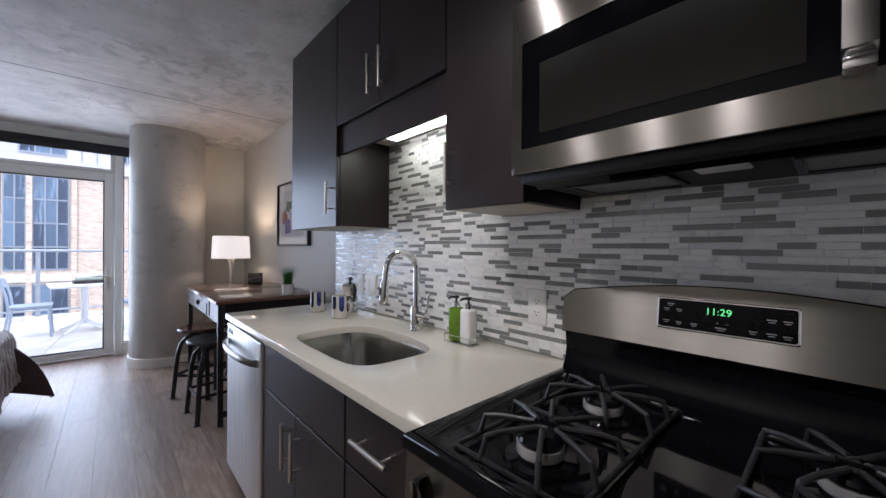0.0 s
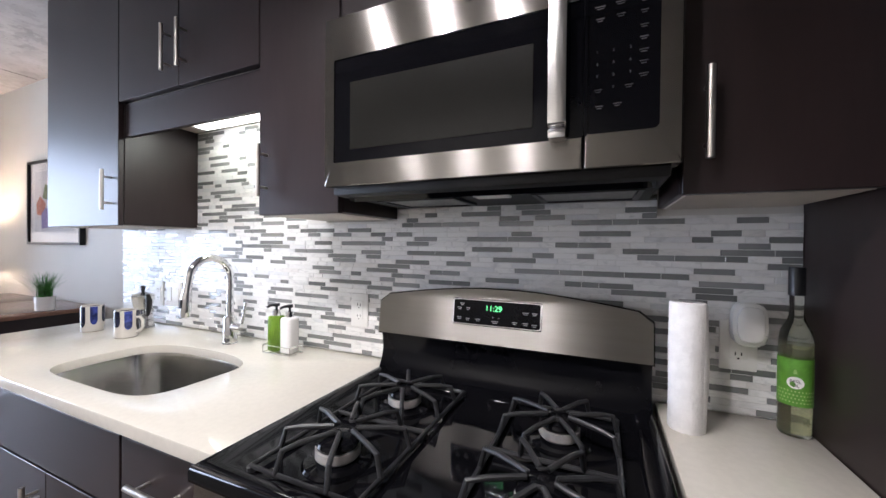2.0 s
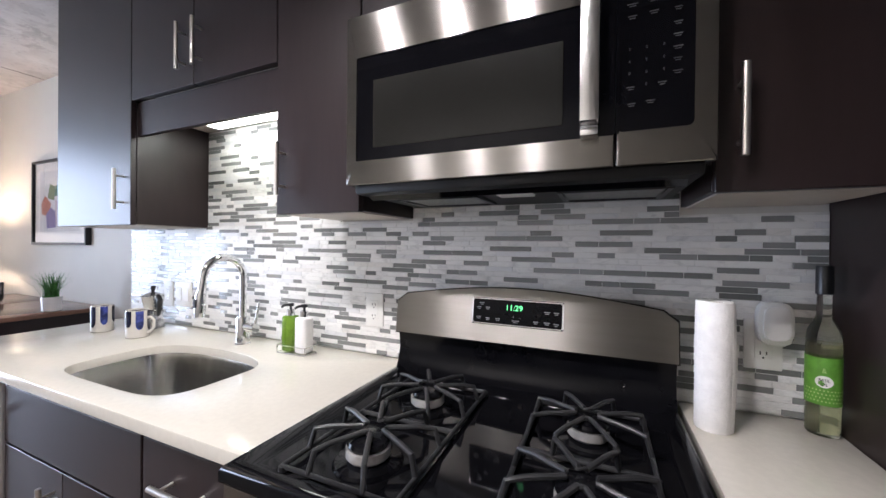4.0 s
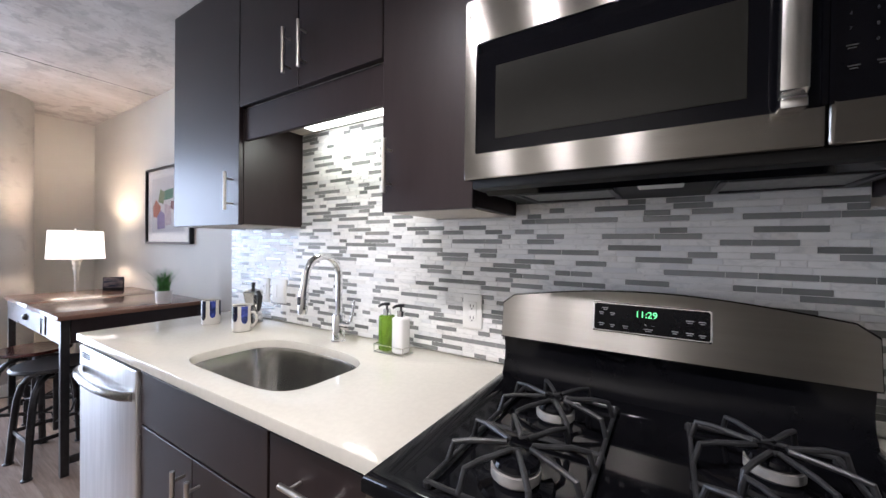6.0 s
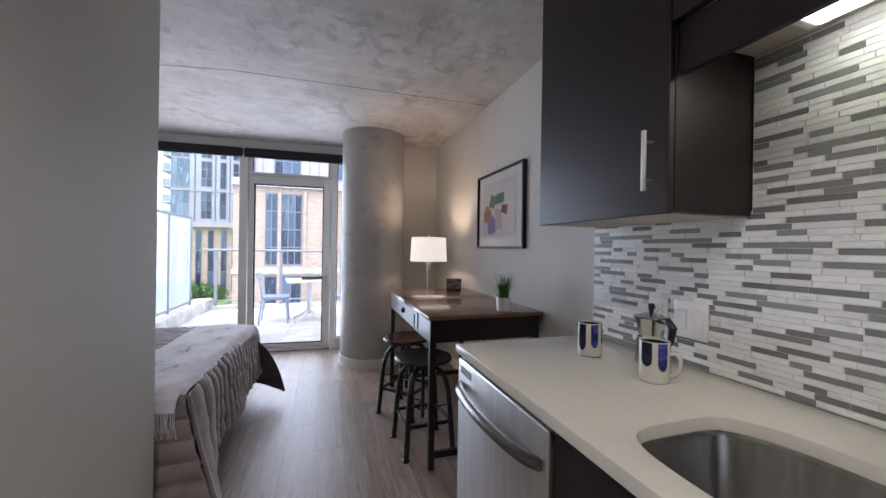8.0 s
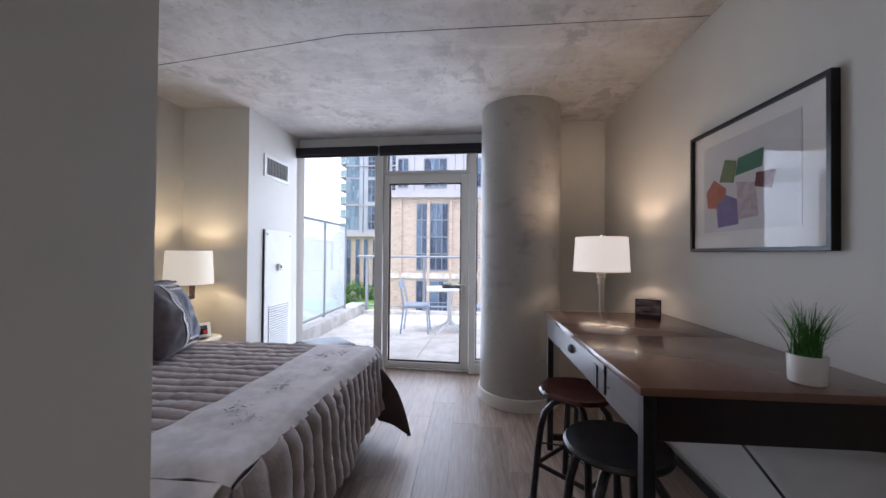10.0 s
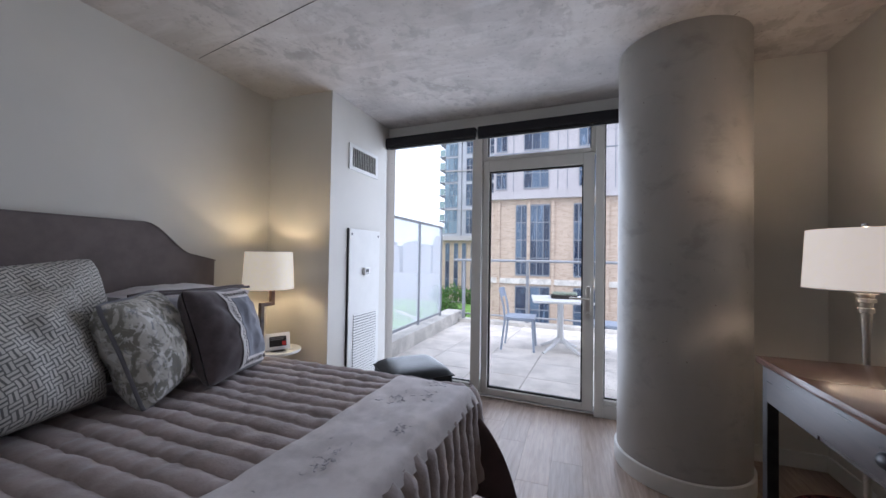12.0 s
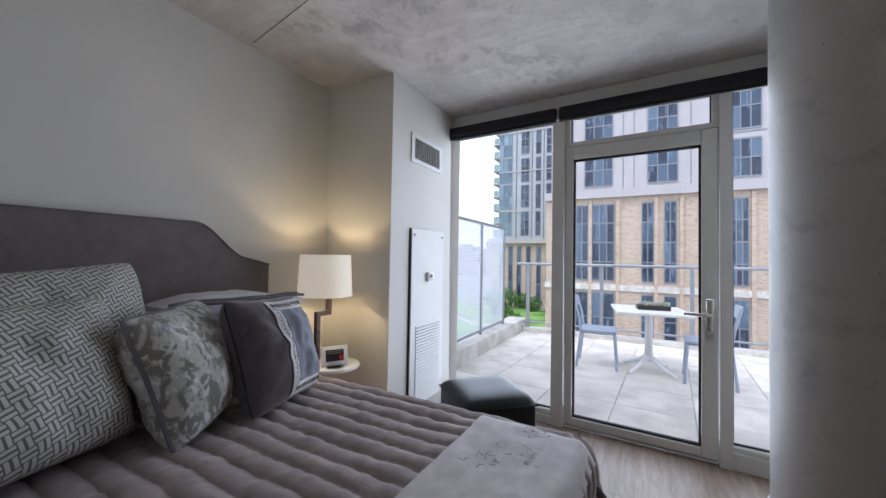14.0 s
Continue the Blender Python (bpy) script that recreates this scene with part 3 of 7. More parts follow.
def part(name, bm, material, parent, label="", smooth=True, local=False):
    """One mesh under a thing or part; shapes are given in world places unless local."""
    if not local and parent is not None:
        moved(bm, POSES[parent.name].inverted())
    ob = new(name, mesh(name, bm, material, smooth))
    if parent is not None:
        ob.parent = parent
        POSES[ob.name] = POSES[parent.name].copy()
    return tagged(ob, label)


def single(name, bm, material, label, category, smooth=True, group="", kind=""):
    ob = new(name, mesh(name, bm, material, smooth))
    POSES[ob.name] = Matrix.Identity(4)
    return tagged(ob, label, category, group, kind)


def structure(name, bm, material, label, category="structure", smooth=False):
    return single(name, bm, material, label, category, smooth, kind="structure")


def lettering(text, size, material, parent, name, m, label=""):
    cu = bpy.data.curves.new("text", "FONT")
    cu.body, cu.size, cu.align_x, cu.align_y, cu.extrude = text, size, "CENTER", "CENTER", 0.0004
    tmp = new("text_tmp", cu)
    bpy.context.view_layer.update()
    me = bpy.data.meshes.new_from_object(tmp.evaluated_get(bpy.context.evaluated_depsgraph_get()))
    bpy.data.objects.remove(tmp)
    bm = bmesh.new()
    bm.from_mesh(me)
    bpy.data.meshes.remove(me)
    return part(name, moved(bm, m), material, parent, label, smooth=False)


# faces of letters: towards -x (kitchen) and towards +y (bedroom)
TO_KITCHEN = pose(0, 0, 0, 90, 0, -90)

# ---------------------------------------------------------------- walls, ceiling, column
T = 0.12
structure("wall_kitchen", box(KITCHEN_X, DESK_X + T, -3.2, KITCHEN_END, 0, CEIL), M["wall"], "off-white painted kitchen wall behind the cabinets", "wall")
structure("wall_east", box(DESK_X, DESK_X + T, KITCHEN_END, NORTH_Y + 0.6, 0, CEIL), M["wall"], "off-white painted wall beside the desk", "wall")
structure("wall_north", box(0.56, DESK_X, NORTH_Y, NORTH_Y + 0.5, 0, CEIL), M["wall"], "off-white painted wall behind the round column", "wall")
structure("wall_west", box(LEFT_X - T, LEFT_X, PART_Y - T, 6.10, 0, CEIL), M["wall"], "off-white painted wall behind the bed", "wall")
structure("wall_closet", box(LEFT_X, CLOSET_X, CLOSET_Y, 6.10, 0, CEIL), M["wall"], "off-white painted mechanical closet wall", "wall")
structure("wall_partition", join(box(PART_X - T, PART_X, -3.2, PART_Y, 0, CEIL, 0.004), box(LEFT_X, PART_X - T, PART_Y - T, PART_Y, 0, CEIL)), M["wall"], "off-white painted partition between hall and bed", "wall")
structure("wall_south", box(PART_X, KITCHEN_X, -3.32, -3.2, 0, CEIL), M["wall"], "off-white painted wall closing the hall", "wall")
structure("ceiling", box(LEFT_X - T, DESK_X + T, -3.32, 6.15, CEIL, CEIL + 0.25), M["ceiling"], "bare mottled concrete slab ceiling", "ceiling")
SEAM = tube([(-2.4, 4.35, CEIL), (-0.6, 4.02, CEIL), (1.40, 3.98, CEIL)], 0.0022, 6)
tagged(part("formwork_seam", SEAM, M["dark_metal"], bpy.data.objects["ceiling"]), "thin dark formwork seam in the concrete")
structure("column", lathe([(COLUMN_R, 0), (COLUMN_R, CEIL)], 96, (*COLUMN, 0)), M["column"], "round off-white painted concrete column", "column", True)
structure("baseboard_column", lathe([(COLUMN_R + 0.001, 0), (COLUMN_R + 0.014, 0), (COLUMN_R + 0.014, 0.095), (COLUMN_R + 0.009, 0.10), (COLUMN_R + 0.001, 0.10)], 96, (*COLUMN, 0)), M["trim"], "white baseboard bent round the column", "baseboard", True)
structure("baseboard_east", box(DESK_X - 0.014, DESK_X, KITCHEN_END, NORTH_Y, 0, 0.10, 0.003), M["trim"], "white painted baseboard by the desk", "baseboard")
structure("baseboard_north", box(0.9, DESK_X - 0.014, NORTH_Y - 0.014, NORTH_Y, 0, 0.10, 0.003), M["trim"], "white painted baseboard behind the column", "baseboard")
structure("baseboard_west", box(LEFT_X, LEFT_X + 0.014, PART_Y, CLOSET_Y, 0, 0.10, 0.003), M["trim"], "white painted baseboard behind the bed", "baseboard")
structure("baseboard_closet", join(box(LEFT_X + 0.014, CLOSET_X + 0.014, CLOSET_Y - 0.014, CLOSET_Y, 0, 0.10, 0.003), box(CLOSET_X, CLOSET_X + 0.014, CLOSET_Y, 5.90, 0, 0.10, 0.003)), M["trim"], "white painted baseboard round the closet", "baseboard")
structure("baseboard_partition", box(PART_X, PART_X + 0.014, -3.2, PART_Y, 0, 0.10, 0.003), M["trim"], "white painted baseboard along the partition", "baseboard")

# ---------------------------------------------------------------- glazing: built straight, then turned about its pivot
GLAZE = Matrix.Translation((*WIN_PIVOT, 0)) @ pose(0, 0, 0, 0, 0, WIN_TURN) @ Matrix.Translation((-WIN_PIVOT[0], -WIN_PIVOT[1], 0))
WY = WIN_PIVOT[1]


def glazed(name, x0, x1, z0, z1, label):
    win = thing(name, label, "window", (0, 0, 0), kind="structure")
    return win


def frame_bars(win, x0, x1, z0, z1, w=0.045, d0=-0.04, d1=0.06):
    for nm, b in (("jamb", (x0, x0 + w, z0, z1)), ("jamb", (x1 - w, x1, z0, z1)), ("sill", (x0 + w, x1 - w, z0, z0 + w)), ("head", (x0 + w, x1 - w, z1 - w, z1))):
        part(nm, moved(box(b[0], b[1], WY + d0, WY + d1, b[2], b[3], 0.003), GLAZE), M["frame_metal"], win)
    g = 0.008
    part("gasket", moved(join(box(x0 + w, x0 + w + g, WY + 0.0, WY + 0.02, z0 + w, z1 - w), box(x1 - w - g, x1 - w, WY + 0.0, WY + 0.02, z0 + w, z1 - w),
         box(x0 + w + g, x1 - w - g, WY + 0.0, WY + 0.02, z1 - w - g, z1 - w), box(x0 + w + g, x1 - w - g, WY + 0.0, WY + 0.02, z0 + w, z0 + w + g)), GLAZE), M["gasket"], win)
    pane = part("pane", moved(box(x0 + w, x1 - w, WY + 0.006, WY + 0.012, z0 + w, z1 - w), GLAZE), M["pane"], win)
    pane.visible_shadow = False


HEAD_Z = 2.40
win1 = glazed("window_1", 0, 0, 0, 0, "tall fixed pane in grey aluminium beside the closet")
frame_bars(win1, -1.90, -0.878, 0.06, HEAD_Z, 0.04)
win2 = glazed("window_2", 0, 0, 0, 0, "shallow transom pane over the terrace door")
frame_bars(win2, -0.825, 0.125, 2.13, HEAD_Z, 0.035)
win3 = glazed("window_3", 0, 0, 0, 0, "narrow sidelight pane beside the column")
frame_bars(win3, 0.165, 0.80, 0.10, HEAD_Z, 0.03)
for name, x0, x1 in (("mullion", -0.915, -0.825), ("mullion", 0.125, 0.19)):
    structure(name, moved(box(x0, x1, WY - 0.07, WY + 0.07, 0, HEAD_Z, 0.003), GLAZE), M["frame_metal"], "grey aluminium curtain wall mullion", "mullion")
structure("window_header", moved(box(-1.90, 0.90, WY - 0.03, WY + 0.12, HEAD_Z, CEIL), GLAZE), M["frame_metal"], "grey metal header over the glazing", "header")
structure("window_kick_panel", moved(box(0.19, 0.80, WY - 0.06, WY + 0.06, 0, 0.10, 0.003), GLAZE), M["frame_metal"], "grey metal kick panel under the sidelight", "trim")
structure("window_kick_panel", moved(box(-1.86, -0.915, WY - 0.06, WY + 0.06, 0, 0.06, 0.003), GLAZE), M["frame_metal"], "grey metal kick panel under the fixed pane", "trim")
structure("door_threshold", moved(box(-0.825, 0.125, WY - 0.06, WY + 0.10, 0.0, 0.022, 0.004), GLAZE), M["aluminium"], "aluminium threshold under the terrace door", "threshold")

# terrace door
door = thing("door_1", "closed glazed terrace door in grey aluminium frame", "door", kind="structure")
DX0, DX1, DZ0, DZ1 = -0.818, 0.118, 0.03, 2.125
for nm, b in (("stile", (DX0, DX0 + 0.055, DZ0, DZ1)), ("stile", (DX1 - 0.085, DX1, DZ0, DZ1)), ("bottom_rail", (DX0 + 0.055, DX1 - 0.085, DZ0, 0.085)), ("top_rail", (DX0 + 0.055, DX1 - 0.085, 2.03, DZ1))):
    part(nm, moved(box(b[0], b[1], WY - 0.05, WY + 0.02, b[2], b[3], 0.004), GLAZE), M["frame_metal"], door)
part("gasket", moved(join(box(DX0 + 0.055, DX0 + 0.067, WY - 0.03, WY, 0.085, 2.03), box(DX1 - 0.097, DX1 - 0.085, WY - 0.03, WY, 0.085, 2.03), box(DX0 + 0.067, DX1 - 0.097, WY - 0.03, WY, 2.018, 2.03), box(DX0 + 0.067, DX1 - 0.097, WY - 0.03, WY, 0.085, 0.097)), GLAZE), M["gasket"], door)
dp = part("pane", moved(box(DX0 + 0.055, DX1 - 0.085, WY - 0.02, WY - 0.012, 0.085, 2.03), GLAZE), M["pane"], door)
dp.visible_shadow = False
hx = DX1 - 0.042
handle = part("door_handle", moved(join(box(hx - 0.018, hx + 0.018, WY - 0.062, WY - 0.05, 0.83, 1.03, 0.004, 2), tube([(hx, WY - 0.06, 0.93), (hx, WY - 0.105, 0.93), (hx - 0.02, WY - 0.11, 0.932), (hx - 0.14, WY - 0.11, 0.935)], 0.010, 10)), GLAZE), M["nickel"], door, "satin nickel lever handle")
part("lock_cylinder", moved(tube([(hx, WY - 0.06, 0.80), (hx, WY - 0.075, 0.80)], 0.020, 16), GLAZE), M["nickel"], door, "satin nickel thumb-turn lock")

# roller blinds, wound up
for x0, x1 in ((-1.85, -0.885), (-0.87, 0.62)):
    bl = thing("roller_blind", "dark roller blind wound up under the ceiling", "blind", group="roller blinds")
    part("roll", moved(box(x0, x1, WY - 0.10, WY - 0.035, 2.345, 2.440, 0.02, 3), GLAZE), M["blind"], bl)
    part("hem_bar", moved(box(x0 + 0.004, x1 - 0.004, WY - 0.085, WY - 0.07, 2.327, 2.345, 0.003), GLAZE), M["gasket"], bl)

# ---------------------------------------------------------------- kitchen: handles and wall cabinets


def bar_handle(parent, x, y, z0, z1, reach=0.032):
    """A round upright bar on two posts."""
    h = part("handle", join(tube([(x - reach, y, z0), (x - reach, y, z1)], 0.0066, 12),
                            tube([(x - reach, y, z0 + 0.028), (x + 0.001, y, z0 + 0.028)], 0.0042, 8),
                            tube([(x - reach, y, z1 - 0.028), (x + 0.001, y, z1 - 0.028)], 0.0042, 8)), M["nickel"], parent, "satin nickel bar handle")
    return h


def flat_handle(parent, x, y0, y1, z, reach=0.032):
    return part("handle", join(tube([(x - reach, y0, z), (x - reach, y1, z)], 0.0066, 12),
                               tube([(x - reach, y0 + 0.028, z), (x + 0.001, y0 + 0.028, z)], 0.0042, 8),
                               tube([(x - reach, y1 - 0.028, z), (x + 0.001, y1 - 0.028, z)], 0.0042, 8)), M["nickel"], parent, "satin nickel bar handle")


CAB_TOP = 2.405
DOOR_T = 0.019


def wall_cabinet(label, y0, y1, z0, doors, handles):
    cab = thing("wall_cabinet", label, "cabinet", (KITCHEN_X - 0.16, (y0 + y1) / 2, z0), group="upper cabinets")
    body = part("body", box(FRONT + DOOR_T + 0.002, KITCHEN_X - 0.001, y0 + 0.001, y1 - 0.001, z0 + 0.004, CAB_TOP, 0.001), M["espresso"], cab, smooth=False)
    part("underside", box(FRONT + DOOR_T + 0.010, KITCHEN_X - 0.012, y0 + 0.012, y1 - 0.012, z0, z0 + 0.0038), M["cab_inside"], body, "pale melamine underside", smooth=False)
    for d0, d1 in doors:
        d = part("door", box(FRONT, FRONT + DOOR_T, d0 + 0.0015, d1 - 0.0015, z0, CAB_TOP - 0.002, 0.0015), M["espresso"], cab, smooth=False)
        for hy, h0, h1 in handles:
            if d0 <= hy <= d1:
                bar_handle(d, FRONT, hy, h0, h1)
    return cab


wall_cabinet("tall espresso wall cabinet with one door and bar handle", 1.743, 2.325, 1.380, [(1.743, 2.325)], [(1.790, 1.440, 1.597)])
cab_b = wall_cabinet("short espresso wall cabinet with paired doors over the sink", 0.972, 1.742, 1.862, [(0.972, 1.366), (1.367, 1.742)], [(1.410, 1.908, 2.068), (1.324, 1.908, 2.068)])
part("valance", box(FRONT + 0.020, FRONT + 0.038, 0.974, 1.738, 1.728, 1.858, 0.001), M["espresso"], cab_b, "recessed espresso light valance", smooth=False)
part("light_shelf", box(FRONT + 0.040, KITCHEN_X - 0.014, 0.974, 1.738, 1.822, 1.832), M["cab_inside"], cab_b, "pale melamine shelf", smooth=False)
st = thing("strip_light_fixture", "glowing white strip light under the short cabinet", "lamp", (1.09, 1.28, 1.80))
part("housing", box(1.050, 1.130, 0.985, 1.590, 1.812, 1.8218, 0.002), M["white_plastic"], st)
part("diffuser", box(1.055, 1.125, 1.006, 1.569, 1.798, 1.812, 0.006, 3), M["strip"], st, "glowing diffuser")
for ey in (0.9955, 1.5795):
    part("end_cap", box(1.053, 1.127, ey - 0.0100, ey + 0.0100, 1.798, 1.8118, 0.004, 2), M["white_plastic"], st, "white plastic end cap")
wall_cabinet("narrow espresso wall cabinet beside the microwave", 0.664, 0.970, 1.400, [(0.664, 0.970)], [(0.935, 1.453, 1.607)])
wall_cabinet("shallow espresso wall cabinet over the microwave", -0.112, 0.662, 1.885, [(-0.112, 0.275), (0.275, 0.662)], [])
wall_cabinet("narrow espresso wall cabinet beside the tall panel", -0.405, -0.122, 1.412, [(-0.405, -0.122)], [(-0.158, 1.469, 1.628)])
single("tall_end_panel", box(0.50, KITCHEN_X - 0.001, -0.432, -0.411, 0.0, CAB_TOP, 0.0015), M["espresso"], "dark espresso tall panel at the end of the counter", "panel", smooth=False)
fr = thing("refrigerator", "stainless refrigerator standing past the tall panel", "refrigerator", (0.85, -0.84, 0))
part("body", box(0.52, 1.17, -1.24, -0.44, 0.02, 1.76, 0.006, 2), M["steel_v"], fr)
part("door", box(0.44, 0.515, -1.24, -0.44, 0.62, 1.76, 0.012, 3), M["steel_v"], fr)
part("drawer", box(0.44, 0.515, -1.24, -0.44, 0.05, 0.61, 0.012, 3), M["steel_v"], fr)
part("handle", tube([(0.44, -0.52, 0.75), (0.395, -0.52, 0.77), (0.395, -0.52, 1.45), (0.44, -0.52, 1.47)], 0.012, 12), M["nickel"], fr)

# ---------------------------------------------------------------- base cabinets, counter and sink
BASE_X = 0.588


def base_front(parent, name, y0, y1, z0, z1):
    return part(name, box(BASE_X - DOOR_T, BASE_X, y0 + 0.0015, y1 - 0.0015, z0 + 0.0015, z1 - 0.0015, 0.0015), M["espresso"], parent, smooth=False)


def base_cabinet(label, y0, y1):
    cab = thing("base_cabinet", label, "cabinet", (0.9, (y0 + y1) / 2, 0), group="base cabinets")
    part("body", join(box(BASE_X + 0.002, BASE_X + 0.02, y0 + 0.001, y1 - 0.001, 0.10, 0.883), box(BASE_X + 0.02, 1.19, y0 + 0.001, y0 + 0.018, 0.10, 0.883), box(BASE_X + 0.02, 1.19, y1 - 0.018, y1 - 0.001, 0.10, 0.883), box(BASE_X + 0.02, 1.19, y0 + 0.018, y1 - 0.018, 0.10, 0.118)), M["espresso"], cab, smooth=False)
    part("toe_kick", box(BASE_X + 0.06, BASE_X + 0.075, y0, y1, 0.0, 0.10), M["espresso"], cab, smooth=False)
    return cab


sinkcab = base_cabinet("espresso sink base cabinet with paired doors", 1.024, 1.752)
base_front(sinkcab, "false_drawer_front", 1.026, 1.750, 0.690, 0.868)
for d0, d1, hy in ((1.026, 1.388, 1.345), (1.388, 1.750, 1.432)):
    d = base_front(sinkcab, "door", d0, d1, 0.105, 0.686)
    bar_handle(d, BASE_X - DOOR_T, hy, 0.49, 0.65)
drawcab = base_cabinet("espresso drawer base cabinet beside the range", 0.674, 1.022)
for z0, z1 in ((0.690, 0.868), (0.400, 0.686), (0.105, 0.396)):
    d = base_front(drawcab, "drawer", 0.676, 1.020, z0, z1)
    flat_handle(d, BASE_X - DOOR_T, 0.775, 0.935, (z0 + z1) / 2 + 0.01)
rightcab = base_cabinet("narrow espresso base cabinet beside the range", -0.408, -0.122)
d = base_front(rightcab, "door", -0.408, -0.122, 0.105, 0.868)
bar_handle(d, BASE_X - DOOR_T, -0.16, 0.66, 0.82)

# dishwasher
dw = thing("dishwasher", "stainless dishwasher with a bowed bar handle", "dishwasher", (0.9, 2.05, 0))
part("tub", box(BASE_X + 0.005, 1.15, 1.757, 2.345, 0.09, 0.875), M["black_plastic"], dw)
part("door", box(BASE_X - 0.030, BASE_X + 0.004, 1.757, 2.345, 0.105, 0.868, 0.006, 3), M["steel_v"], dw, "brushed steel door")
part("vent_grille", join(*[box(BASE_X - 0.0325, BASE_X - 0.0298, 2.215, 2.315, 0.822 + k * 0.009, 0.827 + k * 0.009) for k in range(3)]), M["black_plastic"], dw, "black vent slots")
pts = [(BASE_X - 0.030 - 0.045 * math.sin(math.pi * k / 16) ** 0.5, 1.785 + (2.315 - 1.785) * k / 16, 0.775) for k in range(17)]
part("handle", tube(pts, 0.016, 12), M["steel"], dw, "bowed steel bar handle")
part("toe_kick", box(BASE_X + 0.06, BASE_X + 0.07, 1.757, 2.345, 0.0, 0.10), M["black_plastic"], dw)

# counter slab with the sink cut out
SINK = (0.822, 1.352)


def sink_outline(grow=0.0, n=72):
    """A rounded D: wide, with a bowed back and softly rounded corners."""
    pts = []
    for k in range(n):
        a = 2 * math.pi * k / n
        c, s = math.cos(a), math.sin(a)
        e = 0.42
        px = math.copysign(abs(c) ** e, c) * (0.182 + grow)
        py = math.copysign(abs(s) ** e, s) * (0.285 + grow)
        if px > 0:
            px *= 1.0 - 0.22 * (abs(py) / 0.285) ** 2.2
        pts.append((SINK[0] + px - 0.012, SINK[1] + py))
    return pts


def counter_with_hole(x0, x1, y0, y1, z0, z1):
    inner = sink_outline()
    n = len(inner)
    outer = []
    for px, py in inner:
        dx, dy = px - SINK[0], py - SINK[1]
        ks = []
        if dx > 1e-9: ks.append((x1 - SINK[0]) / dx)
        if dx < -1e-9: ks.append((x0 - SINK[0]) / dx)
        if dy > 1e-9: ks.append((y1 - SINK[1]) / dy)
        if dy < -1e-9: ks.append((y0 - SINK[1]) / dy)
        k = min(ks)
        outer.append((SINK[0] + dx * k, SINK[1] + dy * k))
    for cx, cy in ((x0, y0), (x0, y1), (x1, y0), (x1, y1)):
        i = min(range(n), key=lambda i: (outer[i][0] - cx) ** 2 + (outer[i][1] - cy) ** 2)
        outer[i] = (cx, cy)
    bm = bmesh.new()
    rings = [[bm.verts.new((px, py, z)) for px, py in ring] for ring, z in ((outer, z0), (outer, z1), (inner, z1), (inner, z0))]
    for a, c in zip(rings, rings[1:] + rings[:1]):
        for i in range(n):
            bm.faces.new((a[i], a[(i + 1) % n], c[(i + 1) % n], c[i]))
    bmesh.ops.recalc_face_normals(bm, faces=bm.faces)
    rim = [e for e in bm.edges if all(abs(v.co.z - z1) < 1e-6 for v in e.verts) and any(abs(f.normal.z) < 0.5 for f in e.link_faces)]
    bmesh.ops.bevel(bm, geom=rim, offset=0.003, segments=2, profile=0.5, affect="EDGES")
    return bm


single("countertop", counter_with_hole(0.552, KITCHEN_X - 0.010, 0.668, 2.362, 0.885, 0.915), M["quartz"], "cream quartz countertop with an undermount sink cut-out", "countertop")
single("countertop", box(0.552, KITCHEN_X - 0.010, -0.409, -0.120, 0.885, 0.915, 0.003, 2), M["quartz"], "short cream quartz countertop beside the range", "countertop")

sk = thing("sink", "undermount stainless steel single-bowl sink", "sink", (*SINK, 0.70))


def bowl():
    levels = [(0.012, 0.884), (0.004, 0.884), (0.0, 0.872), (-0.008, 0.74), (-0.022, 0.705), (-0.05, 0.692), (-0.12, 0.688)]
    bm = bmesh.new()
    rings = [[bm.verts.new((px, py, z)) for px, py in sink_outline(g)] for g, z in levels]
    n = len(rings[0])
    for a, c in zip(rings, rings[1:]):
        for i in range(n):
            bm.faces.new((a[i], a[(i + 1) % n], c[(i + 1) % n], c[i]))
    bm.faces.new(rings[-1])
    bmesh.ops.recalc_face_normals(bm, faces=bm.faces)
    bmesh.ops.reverse_faces(bm, faces=bm.faces)
    bmesh.ops.solidify(bm, geom=bm.faces[:], thickness=0.0015)
    return bm


part("bowl", bowl(), M["sink_steel"], sk)
part("drain", lathe([(0, 0.6905), (0.03, 0.6905), (0.032, 0.694), (0.044, 0.694), (0.046, 0.689)], 24, (SINK[0] + 0.02, SINK[1], 0)), M["chrome"], sk, "chrome strainer drain")

# faucet
fa = thing("faucet", "polished chrome gooseneck pull-down kitchen faucet", "faucet", (1.075, 1.352, 0.915))
FX, FY = 1.075, 1.352
part("base", lathe([(0, 0), (0.028, 0), (0.029, 0.006), (0.025, 0.010), (0.0245, 0.105), (0.021, 0.112), (0, 0.112)], 28, (FX, FY, 0.915)), M["chrome"], fa)
R = 0.078
neck = [(FX, FY, 1.02), (FX, FY, 1.10), (FX, FY, 1.18)]
neck += [(FX - R + R * math.cos(math.pi * k / 16), FY, 1.18 + R * math.sin(math.pi * k / 16)) for k in range(1, 17)]
neck += [(FX - 2 * R - 0.003, FY, 1.165), (FX - 2 * R - 0.006, FY, 1.14)]
part("neck", tube(neck, 0.0135, 16), M["chrome"], fa)
part("spray_head", tube([(FX - 2 * R - 0.006, FY, 1.142), (FX - 2 * R - 0.008, FY, 1.128), (FX - 2 * R - 0.012, FY, 1.07), (FX - 2 * R - 0.013, FY, 1.052)], 0.017, 16, radii=[0.0145, 0.017, 0.018, 0.016]), M["chrome"], fa)
